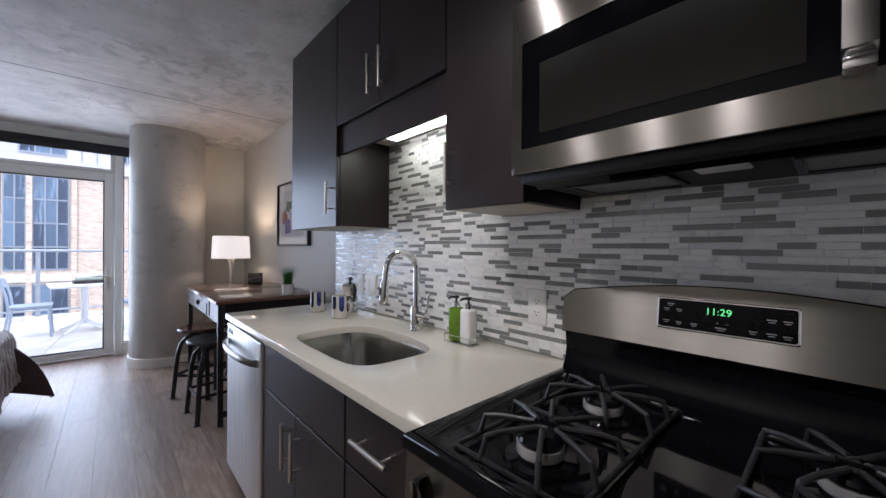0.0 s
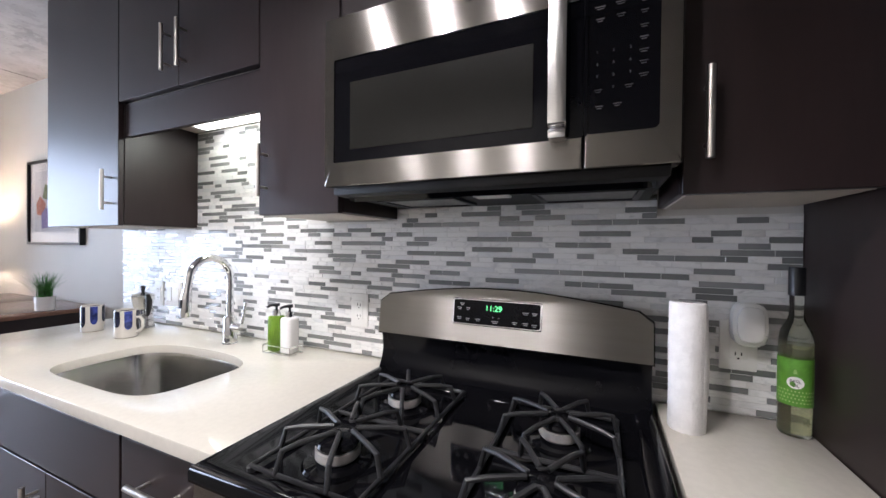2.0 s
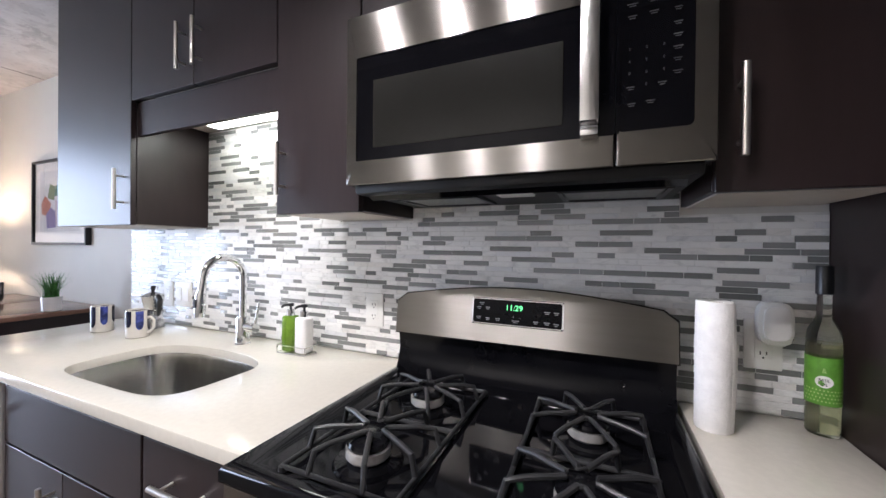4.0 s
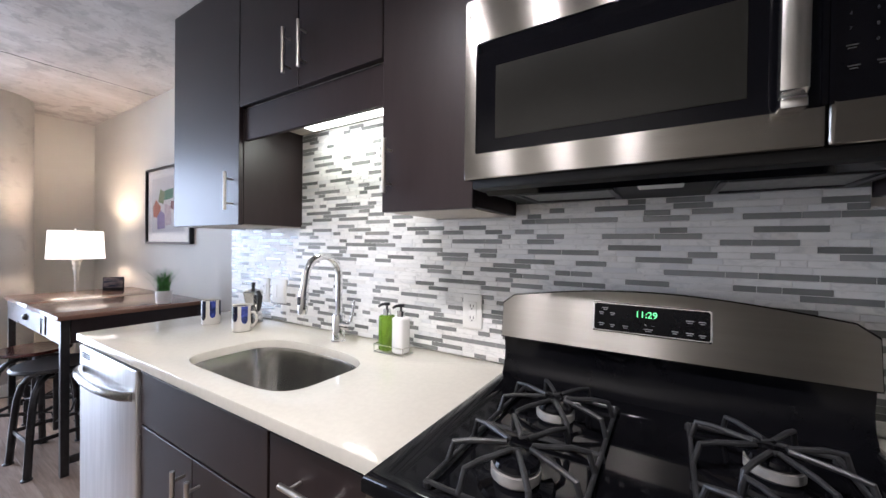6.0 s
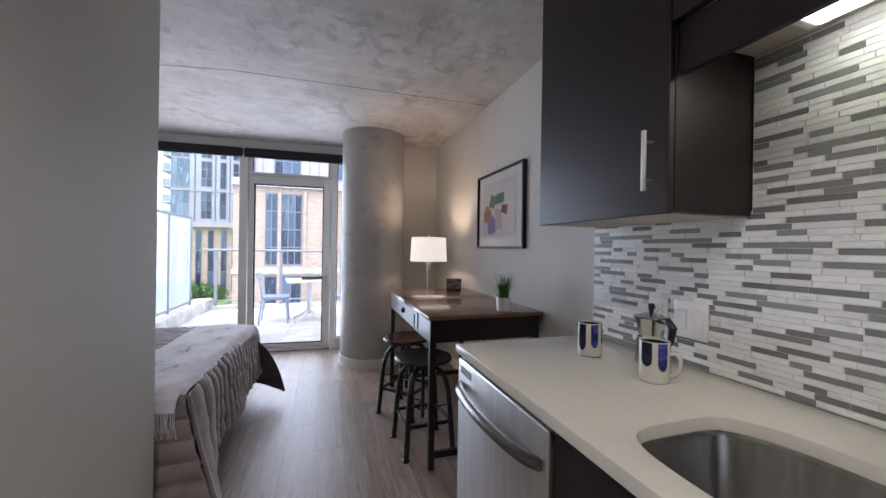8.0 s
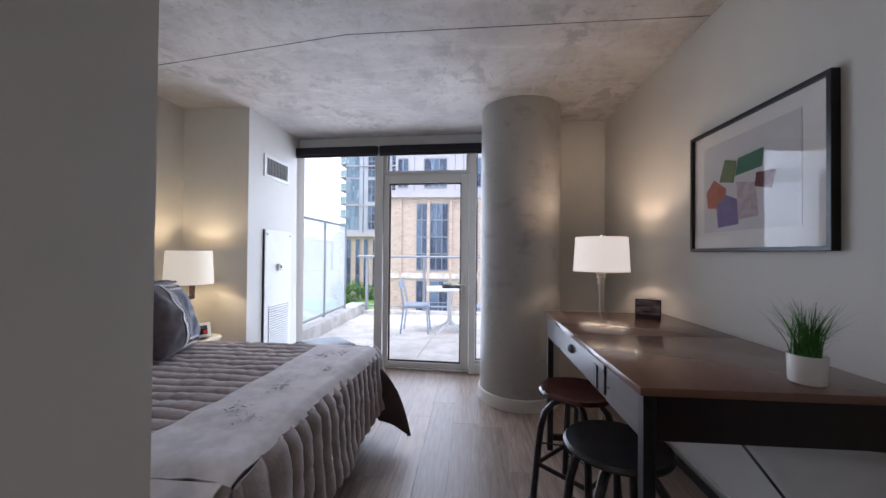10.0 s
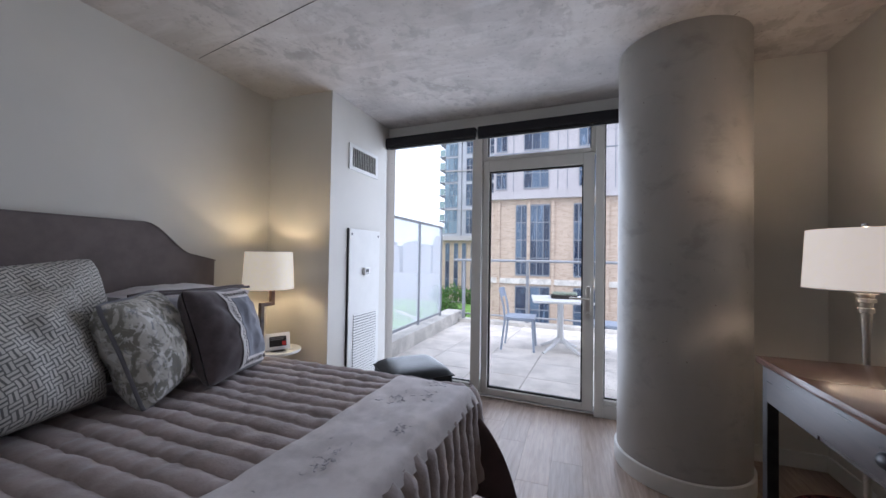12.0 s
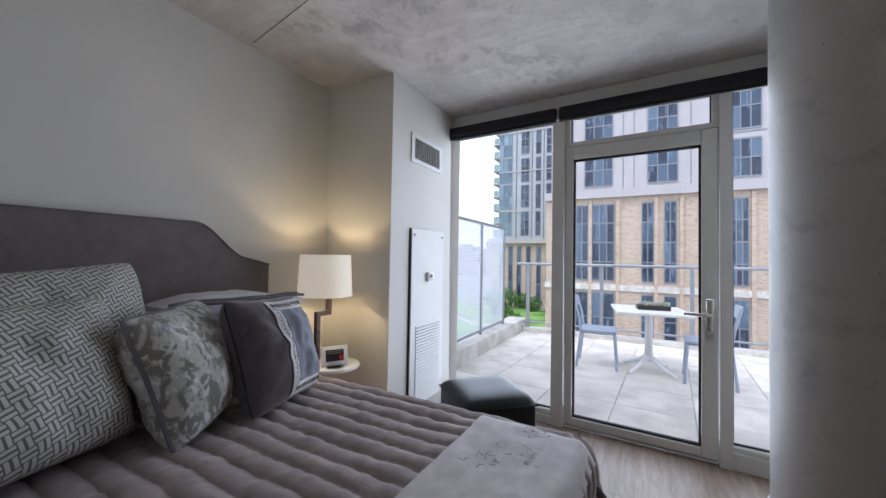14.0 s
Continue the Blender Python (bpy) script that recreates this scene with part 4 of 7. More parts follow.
part("spray_button", box(FX - 2 * R - 0.032, FX - 2 * R - 0.024, FY - 0.006, FY + 0.006, 1.085, 1.115, 0.002), M["black_plastic"], fa)
part("lever_hub", tube([(FX, FY - 0.02, 0.985), (FX, FY - 0.072, 0.985)], 0.018, 18), M["chrome"], fa)
part("lever", tube([(FX, FY - 0.062, 0.99), (FX + 0.006, FY - 0.066, 1.02), (FX + 0.012, FY - 0.074, 1.085)], 0.006, 10, radii=[0.007, 0.006, 0.005]), M["chrome"], fa)

# ---------------------------------------------------------------- microwave over the range
MX, MY0, MY1, MZ0, MZ1 = 0.822, -0.112, 0.655, 1.458, 1.875
mw = thing("microwave", "stainless over-the-range microwave with black glass door", "microwave", (1.0, 0.27, MZ0), )
part("body", box(MX + 0.045, KITCHEN_X - 0.004, MY0 + 0.004, MY1 - 0.004, MZ0 + 0.012, MZ1, 0.002), M["black_plastic"], mw)
SPLIT = 0.044


def ringed(y0, y1, z0, z1, oy0, oy1, oz0, oz1, x0, x1, r=0.014):
    """A plate with a rounded opening."""
    def rr(a0, a1, c0, c1, rad, n=6):
        pts = []
        for cy, cz, st in ((a1 - rad, c1 - rad, 0), (a0 + rad, c1 - rad, 90), (a0 + rad, c0 + rad, 180), (a1 - rad, c0 + rad, 270)):
            for k in range(n + 1):
                a = radians(st + 90 * k / n)
                pts.append((cy + rad * math.cos(a), cz + rad * math.sin(a)))
        return pts
    out, inn = rr(y0, y1, z0, z1, 0.004), rr(oy0, oy1, oz0, oz1, r)
    bm = bmesh.new()
    rings = [[bm.verts.new((x, py, pz)) for py, pz in ring] for ring, x in ((out, x1), (out, x0 + 0.002), (out, x0), (inn, x0), (inn, x1))]
    for v, (py, pz) in zip(rings[2], out):
        v.co.y += (0.002 if py < (y0 + y1) / 2 else -0.002)
        v.co.z += (0.002 if pz < (z0 + z1) / 2 else -0.002)
    n = len(out)
    for a, c in zip(rings, rings[1:]):
        for i in range(n):
            bm.faces.new((a[i], a[(i + 1) % n], c[(i + 1) % n], c[i]))
    bmesh.ops.recalc_face_normals(bm, faces=bm.faces)
    return bm


mdoor = part("door", ringed(SPLIT + 0.0015, MY1, MZ0, MZ1, SPLIT + 0.0025, MY1 - 0.030, MZ0 + 0.058, MZ1 - 0.105, MX, MX + 0.044, 0.004), M["steel"], mw, "brushed steel door frame")
part("door_glass", box(MX + 0.003, MX + 0.030, SPLIT + 0.0025, MY1 - 0.030, MZ0 + 0.057, MZ1 - 0.104), M["black_glass"], mdoor, "black glass pane", smooth=False)
part("door_window", box(MX + 0.0015, MX + 0.0032, 0.137, 0.577, MZ0 + 0.088, MZ0 + 0.252, 0.0008), M["window_mesh"], mdoor, "dim see-through oven window", smooth=False)
mhandle = part("handle", prism([(MX - 0.024, 1.528), (MX - 0.016, 1.528), (MX - 0.020, 1.665), (MX - 0.016, 1.80), (MX - 0.024, 1.80), (MX - 0.036, 1.79), (MX - 0.040, 1.665), (MX - 0.036, 1.538)], "y", 0.071, 0.105, 0.004, 2), M["satin_steel"], mdoor, "wide satin steel bar handle")
for hz in (1.520, 1.808):
    part("end_cap", box(MX - 0.034, MX + 0.002, 0.072, 0.104, hz - 0.009, hz + 0.009, 0.004, 2), M["chrome"], mhandle, "chrome end cap")
for sa, sb in ((SPLIT - 0.0065, SPLIT - 0.0006), (SPLIT + 0.0006, SPLIT + 0.0075)):
    part("seam_strip", box(MX - 0.0012, MX + 0.004, sa, sb, MZ0 + 0.060, MZ1 - 0.032), M["black_glass"], mdoor, smooth=False)
mpanel = part("control_panel", ringed(MY0, SPLIT - 0.0015, MZ0, MZ1, MY0 + 0.034, SPLIT - 0.003, MZ0 + 0.062, MZ1 - 0.030, MX, MX + 0.044, 0.010), M["steel"], mw, "brushed steel control panel frame")
part("panel_glass", box(MX + 0.0025, MX + 0.03, MY0 + 0.034, SPLIT - 0.003, MZ0 + 0.062, MZ1 - 0.030), M["black_glass"], mpanel, "black glass keypad", smooth=False)
lettering("11:29", 0.017, M["digit_cyan"], mpanel, "clock_digits", Matrix.Translation((MX + 0.0018, -0.02, 1.792)) @ TO_KITCHEN, "glowing cyan clock digits")
for r_ in range(3):
    for c_ in range(3):
        lettering(str(r_ * 3 + c_ + 1), 0.0065, M["print_dim"], mpanel, "key_digit", Matrix.Translation((MX + 0.0018, 0.022 - c_ * 0.027, 1.668 - r_ * 0.022)) @ TO_KITCHEN)
lettering("0", 0.0065, M["print_dim"], mpanel, "key_digit", Matrix.Translation((MX + 0.0018, -0.005, 1.602)) @ TO_KITCHEN)
for ky, kz, kw in ((0.018, 1.750, 0.024), (0.018, 1.728, 0.020), (-0.016, 1.752, 0.024), (-0.016, 1.730, 0.020), (-0.053, 1.748, 0.018), (-0.053, 1.728, 0.016), (-0.053, 1.703, 0.018), (-0.053, 1.682, 0.018), (-0.053, 1.660, 0.020), (-0.053, 1.640, 0.018), (-0.053, 1.618, 0.020), (0.020, 1.600, 0.018), (-0.03, 1.602, 0.018), (0.018, 1.570, 0.018), (-0.012, 1.572, 0.020)):
    part("key_print", join(box(MX + 0.0016, MX + 0.0024, ky - kw * 0.36, ky + kw * 0.36, kz - 0.0008, kz + 0.0008), box(MX + 0.0016, MX + 0.0024, ky - kw * 0.24, ky + kw * 0.24, kz - 0.0048, kz - 0.0034)), M["print_dim"], mpanel, smooth=False)
part("badge", tube([(MX, 0.272, 1.838), (MX - 0.003, 0.272, 1.838)], 0.012, 24), M["chrome"], mdoor, "round chrome badge")
under = part("underside_tray", join(box(MX + 0.02, KITCHEN_X - 0.012, MY0 + 0.012, MY1 - 0.012, MZ0 - 0.020, MZ0 + 0.011, 0.006, 2)), M["hood_black"], mw, "black underside with vents")
for f0, f1 in ((0.345, 0.575), (-0.070, 0.160)):
    rim = part("filter_frame", join(box(MX + 0.115, MX + 0.295, f0, f0 + 0.014, MZ0 - 0.028, MZ0 - 0.0195, 0.002), box(MX + 0.115, MX + 0.295, f1 - 0.014, f1, MZ0 - 0.028, MZ0 - 0.0195, 0.002), box(MX + 0.115, MX + 0.129, f0 + 0.014, f1 - 0.014, MZ0 - 0.028, MZ0 - 0.0195, 0.002), box(MX + 0.281, MX + 0.295, f0 + 0.014, f1 - 0.014, MZ0 - 0.028, MZ0 - 0.0195, 0.002)), M["black_plastic"], under, "black filter rim")
    part("grease_filter", box(MX + 0.1292, MX + 0.2808, f0 + 0.0142, f1 - 0.0142, MZ0 - 0.024, MZ0 - 0.0195, 0.001), M["grey_filter"], rim, "grey mesh grease filter")
part("intake_lip", prism([(MX + 0.012, MZ0 + 0.008), (MX + 0.050, MZ0 + 0.008), (MX + 0.085, MZ0 - 0.026), (MX + 0.075, MZ0 - 0.030)], "y", MY0 + 0.03, MY1 - 0.03), M["black_enamel"], under, "sloped glossy black intake lip", smooth=False)
part("lamp_lens", box(MX + 0.10, MX + 0.17, 0.215, 0.30, MZ0 - 0.025, MZ0 - 0.0195, 0.002), M["white_plastic"], under, "frosted cooktop lamp lens")

# ---------------------------------------------------------------- gas range
RY0, RY1 = -0.108, 0.662
rg = thing("gas_range", "freestanding gas range with black cooktop and steel backguard", "range", (0.85, 0.277, 0))
part("body", box(0.545, 1.185, RY0 + 0.002, RY1 - 0.002, 0.03, 0.905), M["black_plastic"], rg)


def cooktop():
    bm = bmesh.new()
    levels = [(0.0, 0.900), (0.0, 0.918), (0.004, 0.926), (0.012, 0.930), (0.026, 0.929), (0.040, 0.919), (0.05, 0.917)]
    x0, x1 = 0.500, 1.130
    rings = []
    for ins, z in levels:
        rings.append([bm.verts.new(p) for p in ((x0 + ins, RY0 + ins, z), (x1 - ins, RY0 + ins, z), (x1 - ins, RY1 - ins, z), (x0 + ins, RY1 - ins, z))])
    for a, c in zip(rings, rings[1:]):
        for i in range(4):
            bm.faces.new((a[i], a[(i + 1) % 4], c[(i + 1) % 4], c[i]))
    bm.faces.new(rings[-1])
    bm.faces.new(rings[0][::-1])
    bmesh.ops.recalc_face_normals(bm, faces=bm.faces)
    return bm


part("cooktop", cooktop(), M["black_enamel"], rg, "glossy black enamel cooktop")
part("control_front", prism([(0.505, 0.80), (0.545, 0.80), (0.545, 0.899), (0.510, 0.899)], "y", RY0 + 0.002, RY1 - 0.002, 0.0), M["steel"], rg, "slanted steel knob panel", smooth=False)
for ky in (0.60, 0.50, 0.277, 0.06, -0.05):
    part("knob", join(tube([(0.512, ky, 0.852), (0.480, ky, 0.850)], 0.021, 20), box(0.472, 0.482, ky - 0.004, ky + 0.004, 0.832, 0.870, 0.002)), M["steel"], rg, "round steel burner knob")
odoor = part("oven_door", box(0.510, 0.543, RY0 + 0.004, RY1 - 0.004, 0.22, 0.79, 0.006, 2), M["steel"], rg, "steel oven door")
part("oven_glass", box(0.507, 0.511, RY0 + 0.09, RY1 - 0.09, 0.36, 0.66, 0.001), M["black_glass"], odoor)
part("oven_handle", tube([(0.512, RY0 + 0.06, 0.745), (0.462, RY0 + 0.07, 0.748), (0.462, RY1 - 0.07, 0.748), (0.512, RY1 - 0.06, 0.745)], 0.013, 12), M["steel"], odoor)
part("storage_drawer", box(0.510, 0.543, RY0 + 0.004, RY1 - 0.004, 0.05, 0.215, 0.006, 2), M["steel"], rg)
# backguard: black curved riser, steel arched panel with rounded top
yc = (RY0 + RY1) / 2
part("riser", prism([(1.075, 0.915), (1.180, 0.915), (1.180, 1.08), (1.098, 1.08), (1.096, 1.055), (1.106, 0.985), (1.098, 0.95)], "y", RY0 + 0.004, RY1 - 0.004), M["black_enamel"], rg, "glossy black backguard riser")


def arch(x0, x1, z0, inset, sag=0.038, n=24):
    out = [(RY0 + inset, z0 + inset), (RY1 - inset, z0 + inset)]
    for k in range(n + 1):
        u = k / n
        y = RY1 - inset - u * (RY1 - RY0 - 2 * inset)
        e = min(u, 1 - u)
        drop = 0.020 * max(0, 1 - e / 0.035) ** 2
        out.append((y, 1.158 + sag * math.sin(math.pi * u) - inset - drop))
    return prism(out, "x", x0, x1, 0.0)


backguard = part("backguard", arch(1.083, 1.150, 1.035, 0.0), M["black_enamel"], rg)
guard = part("backguard_panel", arch(1.076, 1.0828, 1.035, 0.0035), M["guard_steel"], rg, "arched brushed steel control panel")
disp = part("display_bezel", ringed(0.153, 0.407, 1.088, 1.163, 0.157, 0.403, 1.092, 1.159, 1.0725, 1.0765, 0.006), M["chrome"], guard, "thin chrome bezel")
part("display_glass", box(1.0735, 1.0759, 0.156, 0.404, 1.0915, 1.1595), M["black_glass"], disp, "black display window", smooth=False)
lettering("11:29", 0.022, M["digit_green"], disp, "clock_digits", Matrix.Translation((1.0728, 0.285, 1.138)) @ TO_KITCHEN, "glowing green clock digits")
for ky, kz, kw in ((0.378, 1.148, 0.014), (0.386, 1.136, 0.012), (0.360, 1.136, 0.012), (0.386, 1.108, 0.014), (0.360, 1.106, 0.012), (0.330, 1.106, 0.014), (0.225, 1.106, 0.014), (0.196, 1.134, 0.016), (0.172, 1.134, 0.014), (0.196, 1.106, 0.016), (0.172, 1.104, 0.014), (0.28, 1.104, 0.02)):
    part("key_print", join(box(1.0728, 1.0736, ky - kw / 2, ky + kw / 2, kz - 0.0012, kz + 0.0012), box(1.0728, 1.0736, ky - kw / 3, ky + kw / 3, kz - 0.0055, kz - 0.0035)), M["print_grey"], disp, smooth=False)
lettering("+   –", 0.012, M["print_grey"], disp, "key_sign", Matrix.Translation((1.0728, 0.278, 1.114)) @ TO_KITCHEN)

# the backguard leans back a little
lean = Matrix.Translation((1.080 - 0.85, 0, 1.035)) @ pose(0, 0, 0, 0, 8, 0) @ Matrix.Translation((0.85 - 1.080, 0, -1.035))
for piece in (backguard, guard):
    piece.matrix_basis = lean @ piece.matrix_basis

# burners and grates
BURN = [(0.635, 0.448), (0.880, 0.448), (0.880, 0.085), (0.650, 0.085)]
for bx, by in BURN:
    bu = part("burner", lathe([(0, 0.009), (0.036, 0.009), (0.0385, 0.012), (0.0405, 0.014), (0.0405, 0.029), (0, 0.030)], 40, (bx, by, 0.917)), M["burner"], rg, "aluminium burner ring")
    part("drip_ring", lathe([(0, 0.0092), (0.0355, 0.0092), (0.046, 0.006), (0.060, 0.005), (0.064, 0.0005)], 40, (bx, by, 0.917)), M["black_enamel"], bu, "raised black enamel rim")
    part("burner_cap", lathe([(0, 0.0455), (0.026, 0.045), (0.036, 0.042), (0.039, 0.036), (0.037, 0.0305), (0, 0.0302)], 32, (bx, by, 0.917)), M["black_enamel"], bu, "black enamel burner cap")


def grate(y0, y1):
    z0, z1, r = 0.928, 0.968, 0.0050
    x0, x1 = 0.545, 1.000
    xm = (x0 + x1) / 2
    bars = [tube([(x0, y0, z0), (x1, y0, z0), (x1, y1, z0), (x0, y1, z0)], r, 8, closed=True), tube([(xm, y0, z0), (xm, y1, z0)], r, 8)]
    for a, c in ((x0, xm), (xm, x1)):
        cx, cy = (a + c) / 2, (y0 + y1) / 2
        for k in range(2):
            py = y0 if k == 0 else y1
            s = 1 if k == 0 else -1
            bars.append(tube([(cx - 0.05, py, z0), (cx - 0.046, py + s * 0.010, z1 - 0.004), (cx - 0.035, py + s * 0.035, z1), (cx - 0.006, cy - s * 0.022, z1), (cx + 0.006, cy - s * 0.022, z1), (cx + 0.035, py + s * 0.035, z1), (cx + 0.046, py + s * 0.010, z1 - 0.004), (cx + 0.05, py, z0)], r, 8))
            px = a if k == 0 else c
            bars.append(tube([(px, cy - 0.055, z0), (px + s * 0.010, cy - 0.05, z1 - 0.004), (px + s * 0.035, cy - 0.036, z1), (cx - s * 0.024, cy - 0.006, z1), (cx - s * 0.024, cy + 0.006, z1), (px + s * 0.035, cy + 0.036, z1), (px + s * 0.010, cy + 0.05, z1 - 0.004), (px, cy + 0.055, z0)], r, 8))
    for px in (x0, xm, x1):
        for py in (y0, y1):
            bars.append(tube([(px, py, z0), (px, py, 0.9165)], 0.007, 8))
    return join(*bars)


part("grate", grate(0.338, 0.562), M["iron"], rg, "black cast iron double grate")
part("grate", grate(-0.025, 0.199), M["iron"], rg, "black cast iron double grate")

# ---------------------------------------------------------------- things on the counter


def outlet(label, y, z, plug=False):
    o = thing("wall_outlet", label, "outlet", (1.193, y, z), group="outlets")
    part("plate", box(1.1855, 1.1915, y - 0.037, y + 0.037, z - 0.060, z + 0.060, 0.002, 2), M["white_plastic"], o)
    part("receptacle", box(1.1832, 1.1856, y - 0.017, y + 0.017, z - 0.034, z + 0.034, 0.001), M["white_plastic"], o)
    for dy in (-0.006, 0.006):
        for dz in (-0.02, 0.02):
            part("slot", box(1.1826, 1.1834, y + dy - 0.0012, y + dy + 0.0012, z + dz - 0.004, z + dz + 0.004), M["black_plastic"], o, smooth=False)
    for dz in (-0.031, 0.009):
        part("earth_hole", box(1.1826, 1.1834, y - 0.002, y + 0.002, z + dz - 0.002, z + dz + 0.002), M["black_plastic"], o, smooth=False)
    return o


outlet("white duplex outlet with test buttons on the tiles", 0.814, 1.077)
outlet("white duplex outlet on the tiles by the end panel", -0.292, 1.082)
outlet("white duplex outlet on the tiles by the coffee pot", 2.03, 1.062)


def night_light(label, y, z, w=0.034, h=0.050):
    n = thing("plug_in_light", label, "night light", (1.17, y, z))
    pts = []
    for k in range(40):
        a = 2 * math.pi * k / 40
        pts.append((y + w * math.copysign(abs(math.cos(a)) ** 0.6, math.cos(a)), z + h * math.copysign(abs(math.sin(a)) ** 0.6, math.sin(a))))
    part("case", prism(pts, "x", 1.155, 1.1825, 0.004, 2), M["white_plastic"], n)
    pts2 = [((p - y) * 0.76 + y, (q - z) * 0.80 + z + 0.002) for p, q in pts]
    part("cover", prism(pts2, "x", 1.148, 1.1549, 0.003, 2), M["white_bottle"], n, "smooth white oval cover")
    part("lens", prism([((p - y) * 0.97 + y, min(q, z - h * 0.45)) for p, q in pts], "x", 1.1545, 1.157, 0.0), M["bottle_glass"], n, "clear plastic lens edge")


night_light("white plug-in light in the outlet by the end panel", -0.306, 1.137)
sw = thing("switch_plate", "white double switch plate on the tiles near the coffee pot", "switch", (1.19, 1.91, 1.064))
part("plate", box(1.1845, 1.1915, 1.853, 1.967, 1.004, 1.124, 0.002, 2), M["white_plastic"], sw)
for sy in (1.882, 1.938):
    part("rocker", box(1.1815, 1.1848, sy - 0.017, sy + 0.017, 1.031, 1.097, 0.002), M["white_plastic"], sw)

# paper towel roll
tw = thing("paper_towel_roll", "slim white paper towel roll standing on the counter", "paper towel", (1.055, -0.165, 0.915))
part("roll", lathe([(0.017, 0.0), (0.0345, 0.001), (0.0355, 0.004), (0.0350, 0.10), (0.0362, 0.17), (0.0352, 0.277), (0.0335, 0.280), (0.017, 0.280), (0.017, 0.0)], 48, (1.055, -0.165, 0.915)), M["towel"], tw)
part("loose_edge", sheet(24, 6, lambda u, v: (1.055 + (0.0366 + 0.004 * v * math.sin(math.pi * u) ** 2) * math.cos(radians(228 + 26 * v)), -0.165 + (0.0366 + 0.004 * v * math.sin(math.pi * u) ** 2) * math.sin(radians(228 + 26 * v)), 0.918 + u * 0.272), 0.0005), M["towel"], tw, "torn loose sheet edge")

# oil bottle
ob_ = thing("oil_bottle", "clear bottle of basil oil with green label and black cap", "bottle", (1.120, -0.365, 0.915))
BX, BY = 1.120, -0.365
part("glass", lathe([(0, 0.004), (0.030, 0.001), (0.0335, 0.006), (0.0335, 0.185), (0.030, 0.205), (0.018, 0.225), (0.0145, 0.235), (0.0135, 0.300), (0.0150, 0.303), (0.0150, 0.316), (0, 0.316)], 40, (BX, BY, 0.915)), M["bottle_glass"], ob_)
part("oil", lathe([(0, 0.008), (0.029, 0.008), (0.0312, 0.012), (0.0312, 0.180), (0, 0.180)], 32, (BX, BY, 0.915)), M["oil"], ob_, "pale green oil filling")
part("cap", lathe([(0.0151, 0.275), (0.0168, 0.275), (0.0168, 0.328), (0.0155, 0.331), (0, 0.331)], 28, (BX, BY, 0.915)), M["black_plastic"], ob_, "black shrink cap")
lab = part("label", lathe([(0.0340, 0.062), (0.0342, 0.064), (0.0342, 0.152), (0.0340, 0.154)], 40, (BX, BY, 0.915)), M["green_label"], ob_, "bright green wrap label")
va = math.atan2(0.0 - BY, 0.1 - BX)


def on_bottle(da, z, r=0.0349):
    a = va + da
    return Matrix.Translation((BX + r * math.cos(a), BY + r * math.sin(a), 0.915 + z)) @ pose(0, 0, 0, 90, 0, math.degrees(a) + 90)


ov = [(0.016 * math.cos(2 * math.pi * k / 28), 0.0115 * math.sin(2 * math.pi * k / 28)) for k in range(28)]
bmo = prism(ov, "z", -0.0003, 0.0003)
for v in bmo.verts:
    v.co.z -= (1 - math.cos(v.co.x / 0.0349)) * 0.0349
part("oval_label", moved(bmo, on_bottle(0, 0.108)), M["white_paper"], lab, "white oval name label", smooth=False)
lettering("BASIL", 0.0085, M["black_plastic"], lab, "label_text", on_bottle(0, 0.111, 0.0356))
lettering("OIL", 0.0085, M["black_plastic"], lab, "label_text", on_bottle(0, 0.103, 0.0356))
lettering("&", 0.013, M["pale_green"], lab, "label_text", on_bottle(0, 0.129, 0.0350))
dots = [moved(lathe([(0.0016, 0), (0.0016, 0.0004), (0, 0.0004)], 6), on_bottle(-1.1 + 0.2 * i + 0.1 * (j % 2), 0.070 + 0.007 * j, 0.0342)) for i in range(12) for j in range(4)]
part("label_dots", join(*dots), M["pale_green"], lab, smooth=False)
ob_.matrix_basis = Matrix.Translation((1.128, -0.376, 0.915)) @ Matrix.Diagonal((0.86, 0.86, 1.09, 1.0))

# soap pair in a wire caddy
cd = thing("soap_caddy", "chrome wire caddy by the sink", "caddy", (1.08, 1.075, 0.915))
cx0, cx1, cy0, cy1 = 1.052, 1.112, 1.010, 1.142
part("wire_frame", join(tube([(cx0, cy0, 0.918), (cx1, cy0, 0.918), (cx1, cy1, 0.918), (cx0, cy1, 0.918)], 0.0018, 6, True), tube([(cx0, cy0, 0.945), (cx1, cy0, 0.945), (cx1, cy1, 0.945), (cx0, cy1, 0.945)], 0.0018, 6, True), *[tube([(px, py, 0.916), (px, py, 0.946)], 0.0018, 6) for px in (cx0, cx1) for py in (cy0, cy1)], *[tube([(cx0, cy0 + (cy1 - cy0) * k / 4, 0.918), (cx1, cy0 + (cy1 - cy0) * k / 4, 0.918)], 0.0015, 6) for k in (1, 2, 3)]), M["chrome"], cd)


def soap_bottle(label, y, material, r):
    b = thing("soap_dispenser", label, "soap bottle", (1.082, y, 0.920), group="soap pair")
    part("bottle", moved(box(-r, r, -r, r, 0.0, 0.130, 0.010, 3), Matrix.Translation((1.082, y, 0.920))), material, b)
    part("collar", lathe([(0, 0.130), (0.014, 0.130), (0.014, 0.150), (0.007, 0.152), (0, 0.152)], 20, (1.082, y, 0.920)), M["chrome"], b, "chrome collar")
    part("pump", join(lathe([(0, 0.152), (0.004, 0.152), (0.004, 0.163), (0.011, 0.164), (0.011, 0.174), (0, 0.175)], 16, (1.082, y, 0.920)), tube([(1.082, y, 1.089), (1.058, y + 0.006, 1.089), (1.047, y + 0.008, 1.084)], 0.0048, 8)), M["black_plastic"], b, "black pump head")


